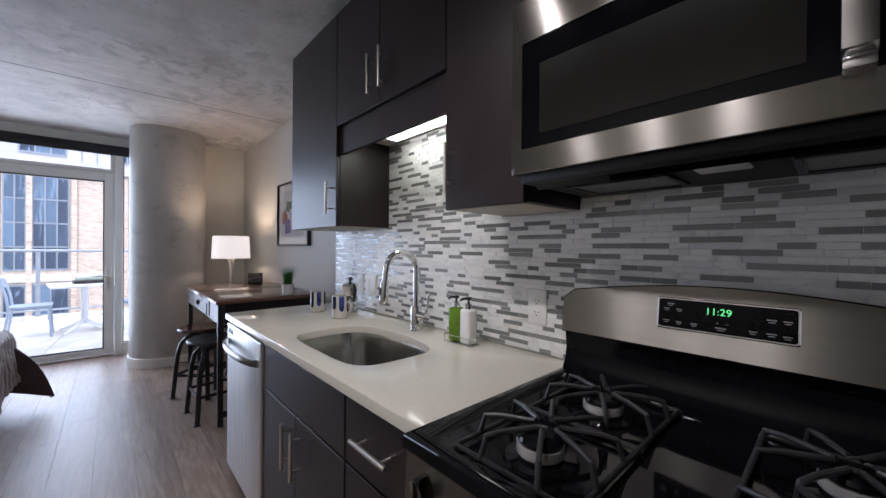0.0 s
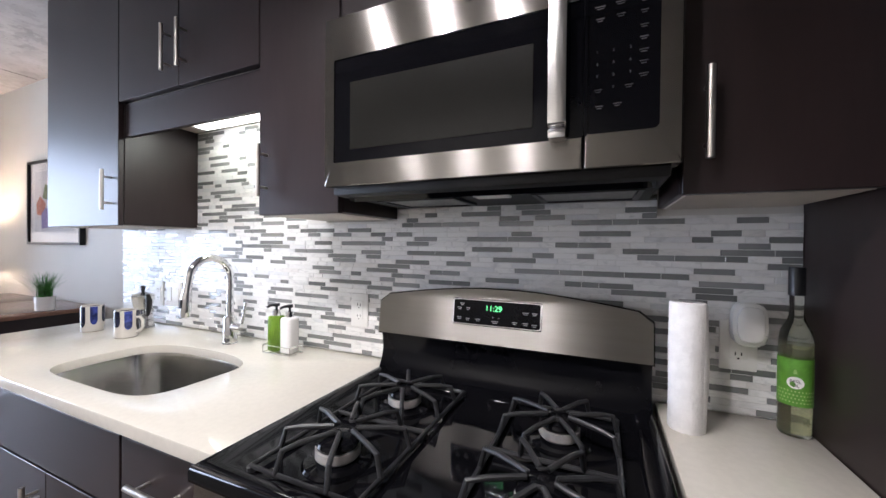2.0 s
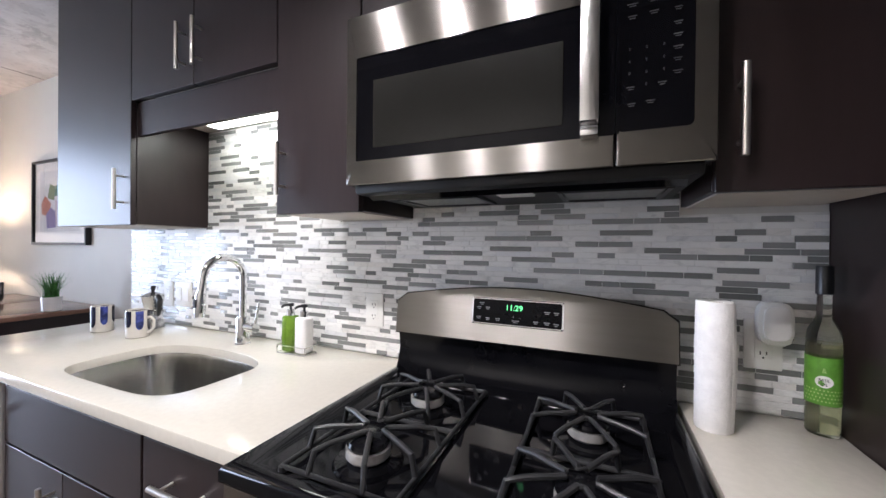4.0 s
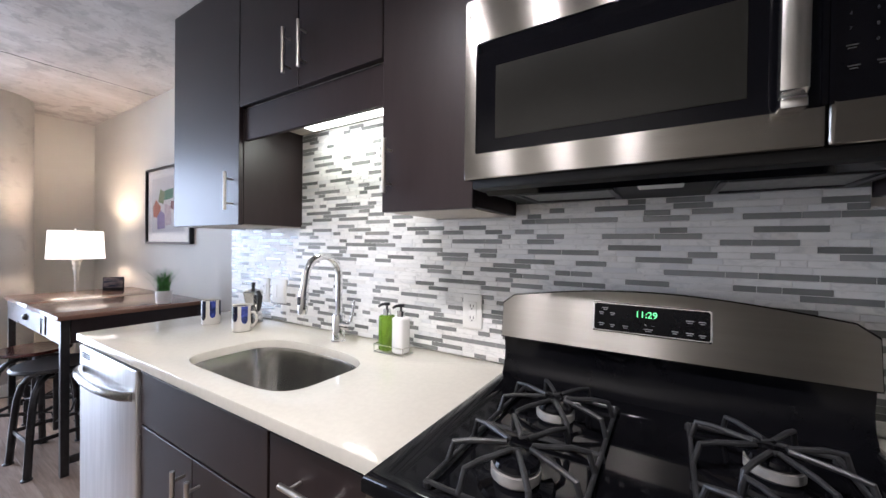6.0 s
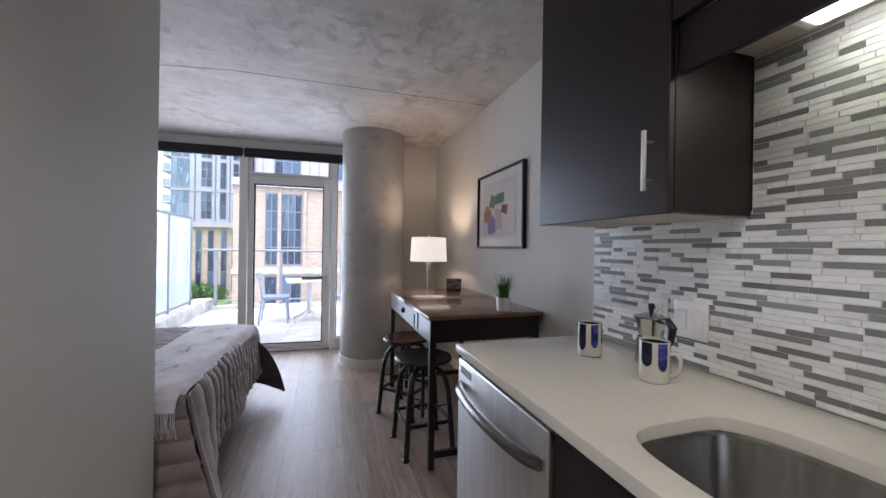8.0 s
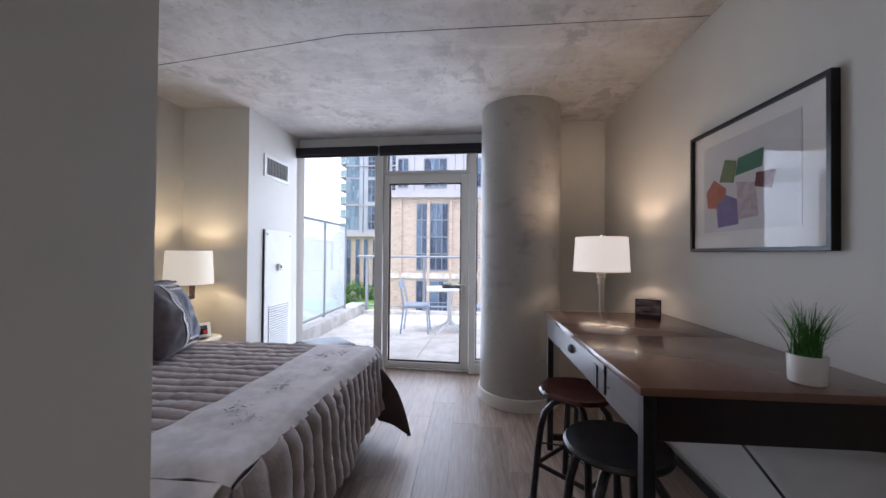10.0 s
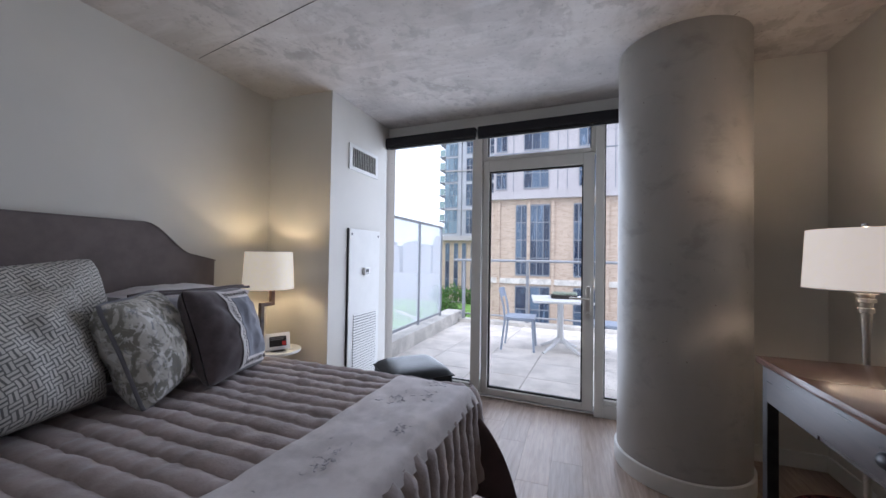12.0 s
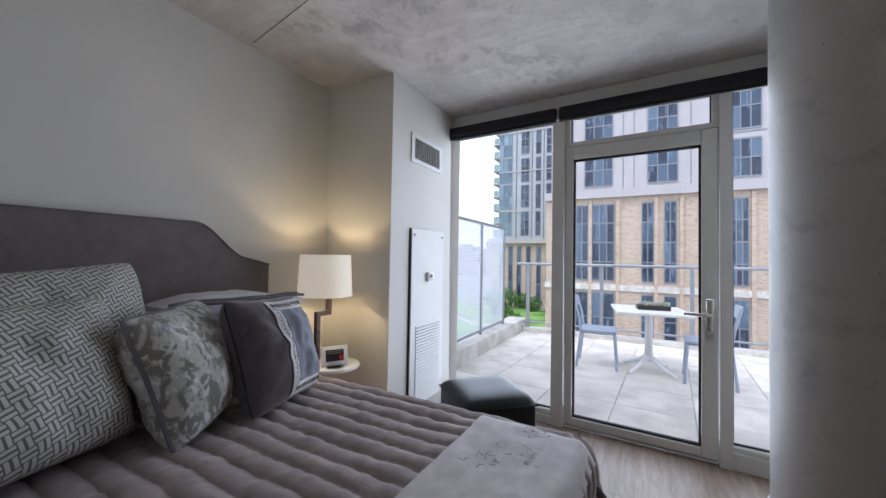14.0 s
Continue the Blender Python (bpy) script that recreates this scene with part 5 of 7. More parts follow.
soap_bottle("square clear bottle of green soap with black pump", 1.108, M["green_soap"], 0.0240)
soap_bottle("square white lotion bottle with black pump", 1.043, M["white_bottle"], 0.0250)

# mugs with a blue drip glaze


def mug(label, x, y, turn):
    g = thing("mug", label, "mug", (x, y, 0.915), turn, "drip-glazed mugs")
    part("body", lathe([(0, 0.004), (0.032, 0.002), (0.036, 0.0), (0.0405, 0.004), (0.0405, 0.112), (0.039, 0.115), (0.0365, 0.112), (0.0365, 0.010), (0, 0.009)], 40), M["mug_white"], g, local=True)
    rnd = random.Random(int(x * 1000 + y * 100))
    rr = 0.0409
    for k in range(6):
        mid, wide, deep = k * math.pi / 3 + 0.25, 0.30 + 0.07 * rnd.random(), 0.062 + 0.030 * rnd.random()
        bm = bmesh.new()
        rows = []
        for j in range(9):
            d = deep * math.sin(j * math.pi / 16)
            half = wide * math.sqrt(max(0.03, 1 - (max(0.0, d - deep * 0.72) / (deep * 0.28)) ** 2))
            rows.append([bm.verts.new((rr * math.cos(mid + half * q / 3), rr * math.sin(mid + half * q / 3), 0.1125 - d)) for q in range(-3, 4)])
        for r0, r1 in zip(rows, rows[1:]):
            for q in range(6):
                bm.faces.new((r0[q], r0[q + 1], r1[q + 1], r1[q]))
        dark = k % 2 == 0
        part("drip_band", bm, M["mug_black"] if dark else M["mug_blue"], g, "near-black running glaze" if dark else "deep blue running glaze", local=True)
    part("inner_glaze", lathe([(0.0366, 0.1085), (0.0360, 0.1085), (0.0360, 0.0105), (0, 0.0105)], 40), M["mug_black"], g, "dark glazed inside", local=True)
    part("handle", tube([(0.039, 0, 0.082), (0.054, 0, 0.084), (0.064, 0, 0.070), (0.064, 0, 0.042), (0.053, 0, 0.026), (0.039, 0, 0.022)], 0.006, 10), M["mug_white"], g, local=True)


mug("white ceramic mug with deep blue drip glaze by the counter end", 0.960, 2.105, 60)
mug("white ceramic mug with blue drip glaze beside the coffee pot", 0.965, 1.845, -60)

# stovetop coffee pot
mk = thing("moka_pot", "polished aluminium stovetop coffee pot with black handle", "coffee pot", (1.085, 1.965, 0.915))
KX, KY = 1.085, 1.965
part("boiler", lathe([(0, 0), (0.046, 0), (0.047, 0.004), (0.038, 0.070), (0.039, 0.074), (0, 0.074)], 8, (KX, KY, 0.915)), M["aluminium"], mk, smooth=False)
part("band", lathe([(0.039, 0.072), (0.042, 0.074), (0.042, 0.086), (0.039, 0.088)], 24, (KX, KY, 0.915)), M["aluminium"], mk)
part("jug", lathe([(0, 0.086), (0.034, 0.087), (0.046, 0.150), (0.044, 0.152), (0, 0.152)], 8, (KX, KY, 0.915)), M["aluminium"], mk, smooth=False)
part("spout", prism([(KY + 0.030, 1.02), (KY + 0.066, 1.066), (KY + 0.040, 1.066)], "x", KX - 0.010, KX + 0.010, 0.002), M["aluminium"], mk)
part("lid", lathe([(0.047, 0.152), (0.045, 0.156), (0.012, 0.168), (0, 0.169)], 8, (KX, KY, 0.915)), M["aluminium"], mk, smooth=False)
part("knob", lathe([(0, 0.168), (0.006, 0.168), (0.010, 0.186), (0.010, 0.196), (0, 0.199)], 8, (KX, KY, 0.915)), M["black_plastic"], mk)
part("handle", tube([(KX - 0.01, KY - 0.040, 1.062), (KX - 0.02, KY - 0.078, 1.070), (KX - 0.026, KY - 0.100, 1.052), (KX - 0.024, KY - 0.092, 1.012), (KX - 0.018, KY - 0.074, 0.985)], 0.008, 10, radii=[0.008, 0.011, 0.012, 0.010, 0.007]), M["black_plastic"], mk, "curved black handle")

# three small ceiling cans over the aisle
for sx, sy in SPOTS:
    tr = thing("ceiling_spot", "small white surface-mounted ceiling spot", "ceiling light", (sx, sy, CEIL), group="ceiling spots")
    part("can", lathe([(0, 0.0), (0.045, 0.0), (0.047, -0.004), (0.047, -0.060), (0.040, -0.060), (0.038, -0.050), (0, -0.050)], 28), M["white_plastic"], tr, local=True)
    part("bulb", lathe([(0, -0.0505), (0.036, -0.0505), (0.036, -0.054), (0, -0.057)], 24), M["bulb"], tr, "glowing bulb face", local=True)

# ---------------------------------------------------------------- desk corner
DK = (0.642, 1.385, 3.045, 4.40, 0.893)
dk = thing("desk", "counter-height dark mahogany desk with one drawer", "desk", (1.01, 3.72, 0))
x0, x1, y0, y1, zt = DK
part("desktop", box(x0 - 0.012, x1, y0 - 0.012, (y0 + y1) / 2 - 0.0008, zt - 0.026, zt, 0.004, 2), M["desk_wood"], dk, "polished dark mahogany top")
part("desktop", box(x0 - 0.012, x1, (y0 + y1) / 2 + 0.0008, y1 + 0.012, zt - 0.026, zt, 0.004, 2), M["desk_wood"], dk, "polished dark mahogany top")
for nm, b in (("end_apron", (x0 + 0.045, x1 - 0.02, y0 + 0.008, y0 + 0.028, zt - 0.160, zt - 0.027)), ("end_apron", (x0 + 0.045, x1 - 0.02, y1 - 0.028, y1 - 0.008, zt - 0.160, zt - 0.027)), ("back_apron", (x1 - 0.04, x1 - 0.02, y0 + 0.04, y1 - 0.04, zt - 0.16, zt - 0.027))):
    part(nm, box(*b, 0.001), M["espresso"], dk, smooth=False)
part("front_apron", join(box(x0 + 0.004, x0 + 0.022, y0 + 0.035, 3.34, zt - 0.160, zt - 0.027, 0.001), box(x0 + 0.004, x0 + 0.022, 4.06, y1 - 0.035, zt - 0.160, zt - 0.027, 0.001), box(x0 + 0.008, x0 + 0.022, 3.34, 4.06, zt - 0.160, zt - 0.145)), M["desk_front"], dk, smooth=False)
dr = part("drawer", box(x0 - 0.002, x0 + 0.02, 3.343, 4.057, zt - 0.143, zt - 0.029, 0.002), M["desk_front"], dk, smooth=False)
part("cup_pull", lathe([(0, 0.022), (0.020, 0.020), (0.034, 0.008), (0.036, 0.0)], 24), M["dark_metal"], dr, "dark bronze cup pull", local=True).matrix_basis = Matrix.Translation(POSES[dk.name].inverted() @ Vector((x0 - 0.002, 3.78, zt - 0.085))) @ pose(0, 0, 0, 0, -90, 0) @ Matrix.Diagonal((0.6, 1, 1, 1))
part("corner_bracket", box(x0 - 0.0065, x0 + 0.001, 3.415, 3.450, zt - 0.145, zt - 0.055, 0.001), M["black_plastic"], dk, "black metal bracket")
for lx, ly in ((x0 + 0.022, y0 + 0.022), (x0 + 0.022, y1 - 0.022), (x1 - 0.04, y0 + 0.022), (x1 - 0.04, y1 - 0.022)):
    part("leg", box(lx - 0.018, lx + 0.018, ly - 0.018, ly + 0.018, 0, zt - 0.027, 0.002), M["dark_metal"], dk, "square dark metal leg")
for b in ((x0 + 0.04, x1 - 0.06, y0 + 0.012, y0 + 0.032, 0.06, 0.10), (x0 + 0.04, x1 - 0.06, y1 - 0.032, y1 - 0.012, 0.06, 0.10), (x1 - 0.05, x1 - 0.03, y0 + 0.04, y1 - 0.04, 0.06, 0.10)):
    part("stretcher", box(*b, 0.002), M["dark_metal"], dk)
part("back_brace", tube([(x1 - 0.045, y0 + 0.04, 0.72), (x1 - 0.045, y1 - 0.04, 0.18)], 0.006, 8), M["dark_metal"], dk)
part("back_brace", tube([(x1 - 0.030, y1 - 0.04, 0.72), (x1 - 0.030, y0 + 0.04, 0.18)], 0.006, 8), M["dark_metal"], dk)

# stools


def stool(label, at, turn, seat, words):
    s = thing("stool", label, "stool", at, turn, "counter stools")
    part("seat", lathe([(0, 0.640), (0.150, 0.640), (0.166, 0.646), (0.168, 0.656), (0.160, 0.668), (0.120, 0.663), (0, 0.660)], 48), M[seat], s, words, local=True)
    part("seat_plate", lathe([(0, 0.615), (0.03, 0.615), (0.09, 0.630), (0.095, 0.6395), (0, 0.6395)], 24), M["dark_metal"], s, local=True)
    part("screw_post", lathe([(0, 0.20), (0.011, 0.20), (0.011, 0.616), (0, 0.616)], 14), M["dark_metal"], s, local=True)
    part("hub", lathe([(0.012, 0.56), (0.030, 0.565), (0.032, 0.60), (0.026, 0.612), (0.012, 0.612)], 20), M["dark_metal"], s, local=True)
    for k in range(4):
        a = radians(45 + 90 * k)
        c, si = math.cos(a), math.sin(a)
        pts = [(r * c, r * si, z) for r, z in ((0.025, 0.590), (0.060, 0.597), (0.105, 0.578), (0.140, 0.525), (0.160, 0.43), (0.172, 0.30), (0.184, 0.12), (0.192, 0.012))]
        lg = part("leg", tube(pts, 0.0155, 8), M["dark_metal"], s, "bowed dark metal leg", local=True)
        part("foot_pad", lathe([(0, 0), (0.022, 0), (0.022, 0.006), (0.012, 0.014), (0, 0.014)], 16, (0.194 * c, 0.194 * si, 0)), M["dark_metal"], lg, local=True)
    q = 0.176 * math.sqrt(0.5)
    p = 0.168 * math.sqrt(0.5)
    for k in range(4):
        m = pose(0, 0, 0, 0, 0, 90 * k)
        part("stretcher", moved(box(q - 0.004, q + 0.004, -q, q, 0.205, 0.230, 0.001), m), M["dark_metal"], s, local=True)
        part("cross_brace", moved(tube([(p, p, 0.34), (p * 0.5, 0.0, 0.30), (0.014, 0, 0.26)], 0.005, 8), m), M["dark_metal"], s, local=True)
    s.matrix_basis = s.matrix_basis @ Matrix.Diagonal((1.12, 1.12, 0.868, 1.0))
    return s


stool("dark metal stool with a round black seat by the desk", (0.687, 3.345, 0), 4, "dark_metal", "round black metal seat")
stool("dark metal stool with a red-brown wooden seat half under the desk", (0.690, 3.875, 0), 45, "seat_wood", "round red-brown wooden seat")

# floor lamp behind the desk
fl = thing("floor_lamp", "lit floor lamp with white drum shade behind the desk", "lamp", (1.06, 4.60, 0))
LX, LY = 1.06, 4.60
shade = part("shade", lathe([(0.170, 1.392), (0.173, 1.392), (0.186, 1.150), (0.183, 1.150)], 64, (LX, LY, 0)), M["shade"], fl, "glowing white drum shade")
part("shade_ring", tube([(LX + 0.1845 * math.cos(k * math.pi / 24), LY + 0.1845 * math.sin(k * math.pi / 24), 1.151) for k in range(48)], 0.003, 6, True), M["lace"], shade)
part("finial", join(lathe([(0, 1.380), (0.004, 1.380), (0.004, 1.402), (0.012, 1.404), (0.012, 1.416), (0, 1.418)], 16, (LX, LY, 0)), tube([(LX - 0.170, LY, 1.385), (LX + 0.170, LY, 1.385)], 0.002, 6)), M["chrome"], fl)
part("stem", lathe([(0, 0.02), (0.012, 0.02), (0.012, 0.95), (0.016, 1.02), (0.018, 1.06), (0.024, 1.062), (0.024, 1.078), (0.019, 1.080), (0.021, 1.100), (0.029, 1.102), (0.029, 1.116), (0.023, 1.118), (0.026, 1.132), (0.036, 1.134), (0.036, 1.146), (0.010, 1.148), (0.010, 1.22), (0, 1.22)], 28, (LX, LY, 0)), M["nickel"], fl, "tapered nickel stem with rings")
part("base_plate", lathe([(0, 0), (0.13, 0), (0.135, 0.006), (0.13, 0.014), (0.02, 0.022), (0, 0.022)], 40, (LX, LY, 0)), M["nickel"], fl)
# added disc: stops the bulb throwing a bright patch on the desktop
part("glare_disc", lathe([(0, 1.158), (0.140, 1.158), (0.140, 1.161), (0, 1.161)], 40, (LX, LY, 0)), M["shade"], shade, "added white disc that blocks bulb light down to the desk")
part("light_bulb", lathe([(0, 1.22), (0.014, 1.22), (0.016, 1.24), (0.03, 1.27), (0.028, 1.295), (0, 1.31)], 20, (LX, LY, 0)), M["bottle_glass"], fl).visible_shadow = False

# photo block and plant on the desk
ph = thing("photo_frame", "small dark photo block standing on the desk", "photo frame", (1.20, 4.215, zt), -31)
part("block", box(-0.068, 0.068, -0.010, 0.010, 0.0, 0.112, 0.002), M["black_frame"], ph, local=True)
part("photo", box(-0.063, 0.063, -0.0115, -0.0101, 0.022, 0.108), M["photo"], ph, "dim landscape photograph", smooth=False, local=True)
pt = thing("potted_plant", "small green grass plant in a white pot", "plant", (1.150, 3.125, zt))
part("pot", lathe([(0, 0.002), (0.040, 0.0), (0.044, 0.004), (0.047, 0.082), (0.045, 0.085), (0.042, 0.082), (0.040, 0.070), (0, 0.070)], 36), M["pot"], pt, "white glazed pot", local=True)
part("soil", lathe([(0.0415, 0.0702), (0.03, 0.075), (0, 0.077)], 24), M["soil"], pt, local=True)
rnd = random.Random(11)
blades = bmesh.new()
for k in range(190):
    a, lean, ln = rnd.random() * 6.283, rnd.random() ** 0.7 * 0.115, 0.105 + rnd.random() * 0.085
    bx, by = rnd.gauss(0, 0.014), rnd.gauss(0, 0.014)
    prev = None
    w = 0.0022
    for j in range(5):
        t = j / 4
        cx = bx + math.cos(a) * lean * t ** 1.6
        cy = by + math.sin(a) * lean * t ** 1.6
        cz = 0.073 + ln * t - 0.02 * t * t
        ww = w * (1 - t * 0.9)
        v1 = blades.verts.new((cx - math.sin(a) * ww, cy + math.cos(a) * ww, cz))
        v2 = blades.verts.new((cx + math.sin(a) * ww, cy - math.cos(a) * ww, cz))
        if prev:
            blades.faces.new((prev[0], prev[1], v2, v1))
        prev = (v1, v2)
part("foliage", blades, M["leaf"], pt, "tuft of thin green blades", local=True)

# framed print on the wall
fp = thing("framed_print", "framed abstract print of coloured shapes on the wall", "picture", (1.40, 3.70, 1.61))
PY0, PY1, PZ0, PZ1 = 3.30, 4.11, 1.290, 1.925
part("frame", ringed(PY0, PY1, PZ0, PZ1, PY0 + 0.018, PY1 - 0.018, PZ0 + 0.018, PZ1 - 0.018, 1.378, DESK_X - 0.001, 0.001), M["black_frame"], fp, "thin black frame", smooth=False)
part("mat_board", box(1.396, 1.402, PY0 + 0.017, PY1 - 0.017, PZ0 + 0.017, PZ1 - 0.017), M["mat_board"], fp, "cream mat board", smooth=False)
art = part("print", box(1.394, 1.3958, PY0 + 0.13, PY1 - 0.10, PZ0 + 0.10, PZ1 - 0.085), M["art_paper"], fp, "pale print paper", smooth=False)
SHAPES = [("rust", [(3.98, 1.52), (3.86, 1.50), (3.84, 1.60), (3.93, 1.66), (3.99, 1.60)]), ("violet", [(3.90, 1.41), (3.76, 1.42), (3.75, 1.53), (3.84, 1.57), (3.91, 1.52)]),
          ("olive", [(3.89, 1.64), (3.79, 1.62), (3.77, 1.72), (3.85, 1.745)]), ("deep_green", [(3.78, 1.65), (3.62, 1.66), (3.61, 1.74), (3.76, 1.73)]),
          ("maroon", [(3.66, 1.58), (3.57, 1.555), (3.55, 1.63), (3.65, 1.64)]), ("mauve", [(3.76, 1.44), (3.64, 1.45), (3.66, 1.60), (3.77, 1.62)])]
for i, (col, poly) in enumerate(SHAPES):
    part("printed_shape", prism(poly, "x", 1.3932 - i * 0.0002, 1.3939), M["art_" + col], art, col.replace("_", " ") + " printed shape", smooth=False)
gl = part("glazing", box(1.386, 1.388, PY0 + 0.017, PY1 - 0.017, PZ0 + 0.017, PZ1 - 0.017), M["picture_glass"], fp, "clear picture glass", smooth=False)
gl.visible_shadow = False

# ---------------------------------------------------------------- mechanical closet fittings
vt = thing("air_vent", "white wall vent grille with upright slats", "vent", (CLOSET_X, 5.49, 2.10))
part("frame", moved(ringed(-0.235, 0.235, -0.112, 0.112, -0.195, 0.195, -0.080, 0.080, -0.010, 0.0, 0.002), Matrix.Translation((CLOSET_X, 5.487, 2.098)) @ pose(0, 0, 0, 0, 0, 180)), M["trim"], vt, smooth=False)
part("backing", box(CLOSET_X + 0.0005, CLOSET_X + 0.0015, 5.295, 5.68, 2.02, 2.176), M["gasket"], vt, smooth=False)
for k in range(14):
    yy = 5.302 + k * 0.0282
    part("slat", moved(box(-0.004, 0.004, -0.0012, 0.0012, 2.019, 2.177), Matrix.Translation((CLOSET_X + 0.006, yy, 0)) @ pose(0, 0, 0, 0, 0, 12)), M["trim"], vt, smooth=False)
ap = thing("access_panel", "white closet access panel with louvres", "access panel", (CLOSET_X, 5.51, 0.1))
part("panel", box(CLOSET_X + 0.001, CLOSET_X + 0.020, 5.262, 5.765, 0.04, 1.482, 0.002), M["trim"], ap, smooth=False)
part("shadow_gap", box(CLOSET_X + 0.0005, CLOSET_X + 0.012, 5.254, 5.2615, 0.04, 1.482), M["gasket"], ap, smooth=False)
for yy in (5.295, 5.73):
    part("latch", tube([(CLOSET_X + 0.019, yy, 1.435), (CLOSET_X + 0.024, yy, 1.435)], 0.009, 14), M["dark_metal"], ap)
for k in range(26):
    zz = 0.14 + k * 0.0235
    part("louvre", prism([(CLOSET_X + 0.0198, zz), (CLOSET_X + 0.030, zz), (CLOSET_X + 0.0198, zz + 0.015)], "y", 5.335, 5.715), M["trim"], ap, smooth=False)
    part("louvre_slot", box(CLOSET_X + 0.0201, CLOSET_X + 0.0212, 5.335, 5.715, zz - 0.0065, zz - 0.0005), M["gasket"], ap, smooth=False)
th = thing("thermostat", "small white thermostat on the closet panel", "thermostat", (CLOSET_X + 0.02, 5.52, 1.11))
part("case", box(CLOSET_X + 0.0202, CLOSET_X + 0.042, 5.475, 5.565, 1.075, 1.145, 0.004, 2), M["white_plastic"], th)
part("screen", box(CLOSET_X + 0.0418, CLOSET_X + 0.0428, 5.49, 5.54, 1.100, 1.132), M["dark_metal"], th, "grey display", smooth=False)
for k in range(3):
    part("button", box(CLOSET_X + 0.0418, CLOSET_X + 0.0435, 5.49 + k * 0.022, 5.504 + k * 0.022, 1.082, 1.091, 0.001), M["print_grey"], th)

# ---------------------------------------------------------------- bed
BX0, BX1, BY0, BY1, BZ = -2.37, -0.50, 2.93, 4.43, 0.615
hb = thing("headboard", "brown-grey upholstered headboard with scooped shoulders", "headboard", (-2.40, 3.69, 0))


def shoulder(y):
    d = abs(y - 3.695)
    if d < 0.36:
        return 1.435
    u = min(1.0, (d - 0.36) / 0.30)
    s = u * u * (3 - 2 * u)
    return 1.435 - s * 0.19 - max(0, d - 0.66) * 0.25


ys = [2.885 + (4.505 - 2.885) * k / 72 for k in range(73)]
part("panel", prism([(2.885, 0.12), (4.505, 0.12)] + [(y, shoulder(y)) for y in reversed(ys)], "x", -2.444, -2.395, 0.012, 3), M["headboard"], hb, "padded fabric panel")
part("welt", tube([(-2.393, y, shoulder(y) - 0.004) for y in ys] , 0.004, 6), M["headboard"], hb, "stitched welt along the edge")
for yy in (3.0, 4.39):
    part("leg", box(-2.43, -2.41, yy - 0.03, yy + 0.03, 0, 0.12), M["bed_base"], hb)
bd = thing("bed", "bed with taupe channel-quilted cover", "bed", (-1.43, 3.68, 0))
part("bed_base", box(BX0, BX1 - 0.05, BY0 + 0.05, BY1 - 0.05, 0.07, 0.30, 0.01, 2), M["bed_base"], bd, "dark fabric box base")
part("base_piping", tube([(BX0 + 0.1, BY0 + 0.046, 0.13), (BX1 - 0.052, BY0 + 0.046, 0.13), (BX1 - 0.046, BY0 + 0.052, 0.13), (BX1 - 0.046, BY1 - 0.05, 0.13)], 0.007, 6), M["sheet_white"], bd, "white piping stripe")
part("mattress", box(BX0, BX1 - 0.03, BY0 + 0.03, BY1 - 0.03, 0.30, BZ - 0.02, 0.04, 4), M["sheet_white"], bd)
for lx in (BX0 + 0.1, BX1 - 0.2):
    for ly in (BY0 + 0.15, BY1 - 0.15):
        part("bed_leg", tube([(lx, ly, 0), (lx, ly, 0.072)], 0.022, 12), M["black_plastic"], bd)

CH = 0.083


def quilt_profile(w):
    """Pillowy channel height for a distance across the channels."""
    f = (w / CH) % 1.0
    return 0.019 * (math.sin(math.pi * f) ** 0.42)


def wrinkle(x, y, z, amp):
    return amp * noise.noise(Vector((x * 5, y * 5, z * 5))) + amp * 0.5 * noise.noise(Vector((x * 14, y * 14, z * 14)))


def quilt_top(u, v):
    x = BX0 + 0.30 + u * (BX1 - 0.02 - BX0 - 0.30)
    y = BY0 + v * (BY1 - BY0)
    edge = min(1.0, min(v, 1 - v) * (BY1 - BY0) / 0.05, (BX1 - 0.02 - x) / 0.05 + 0.0)
    z = BZ - 0.035 * (1 - max(0, edge)) ** 2 + quilt_profile(y - BY0) * 1.0 + wrinkle(x, y, 0, 0.008) + 0.0065 * noise.noise(Vector((x * 24, y * 7, 4)))
    return (x, y, z)


part("quilt_top", sheet(150, 216, quilt_top, 0.012), M["quilt"], bd, "taupe channel-quilted cover")


def corner_fold(u):
    """The folded ridge that runs down from the near foot corner."""
    return Vector((BX1 - 0.005 + 0.19 * u ** 1.2, BY0 - 0.015 - 0.13 * u, BZ - 0.006 - 0.560 * u))


def eased(k):
    k = min(1.0, max(0.0, k))
    return k * k * (3 - 2 * k)


def quilt_foot(u, v):
    y = BY0 - 0.0 + v * (BY1 - BY0)
    drop = u * 0.40
    bend = 0.035 * math.sin(min(1, u / 0.12) * math.pi / 2)
    x = BX1 - 0.035 + bend + quilt_profile(y - BY0) * 1.3 + 0.012 * u * math.sin(y * 9 + 0.6) + wrinkle(0, y, u, 0.009) + 0.03 * u
    z = BZ + 0.004 - drop - 0.02 * u * math.sin(y * 7)
    if v > 0.9:
        k = (v - 0.9) / 0.1
        x += 0.03 * u * k
    return Vector((x, y, z)).lerp(corner_fold(u), eased(1 - v / 0.16))


part("quilt_foot", sheet(30, 216, quilt_foot, 0.012), M["quilt"], bd, "quilted cover hanging over the foot")


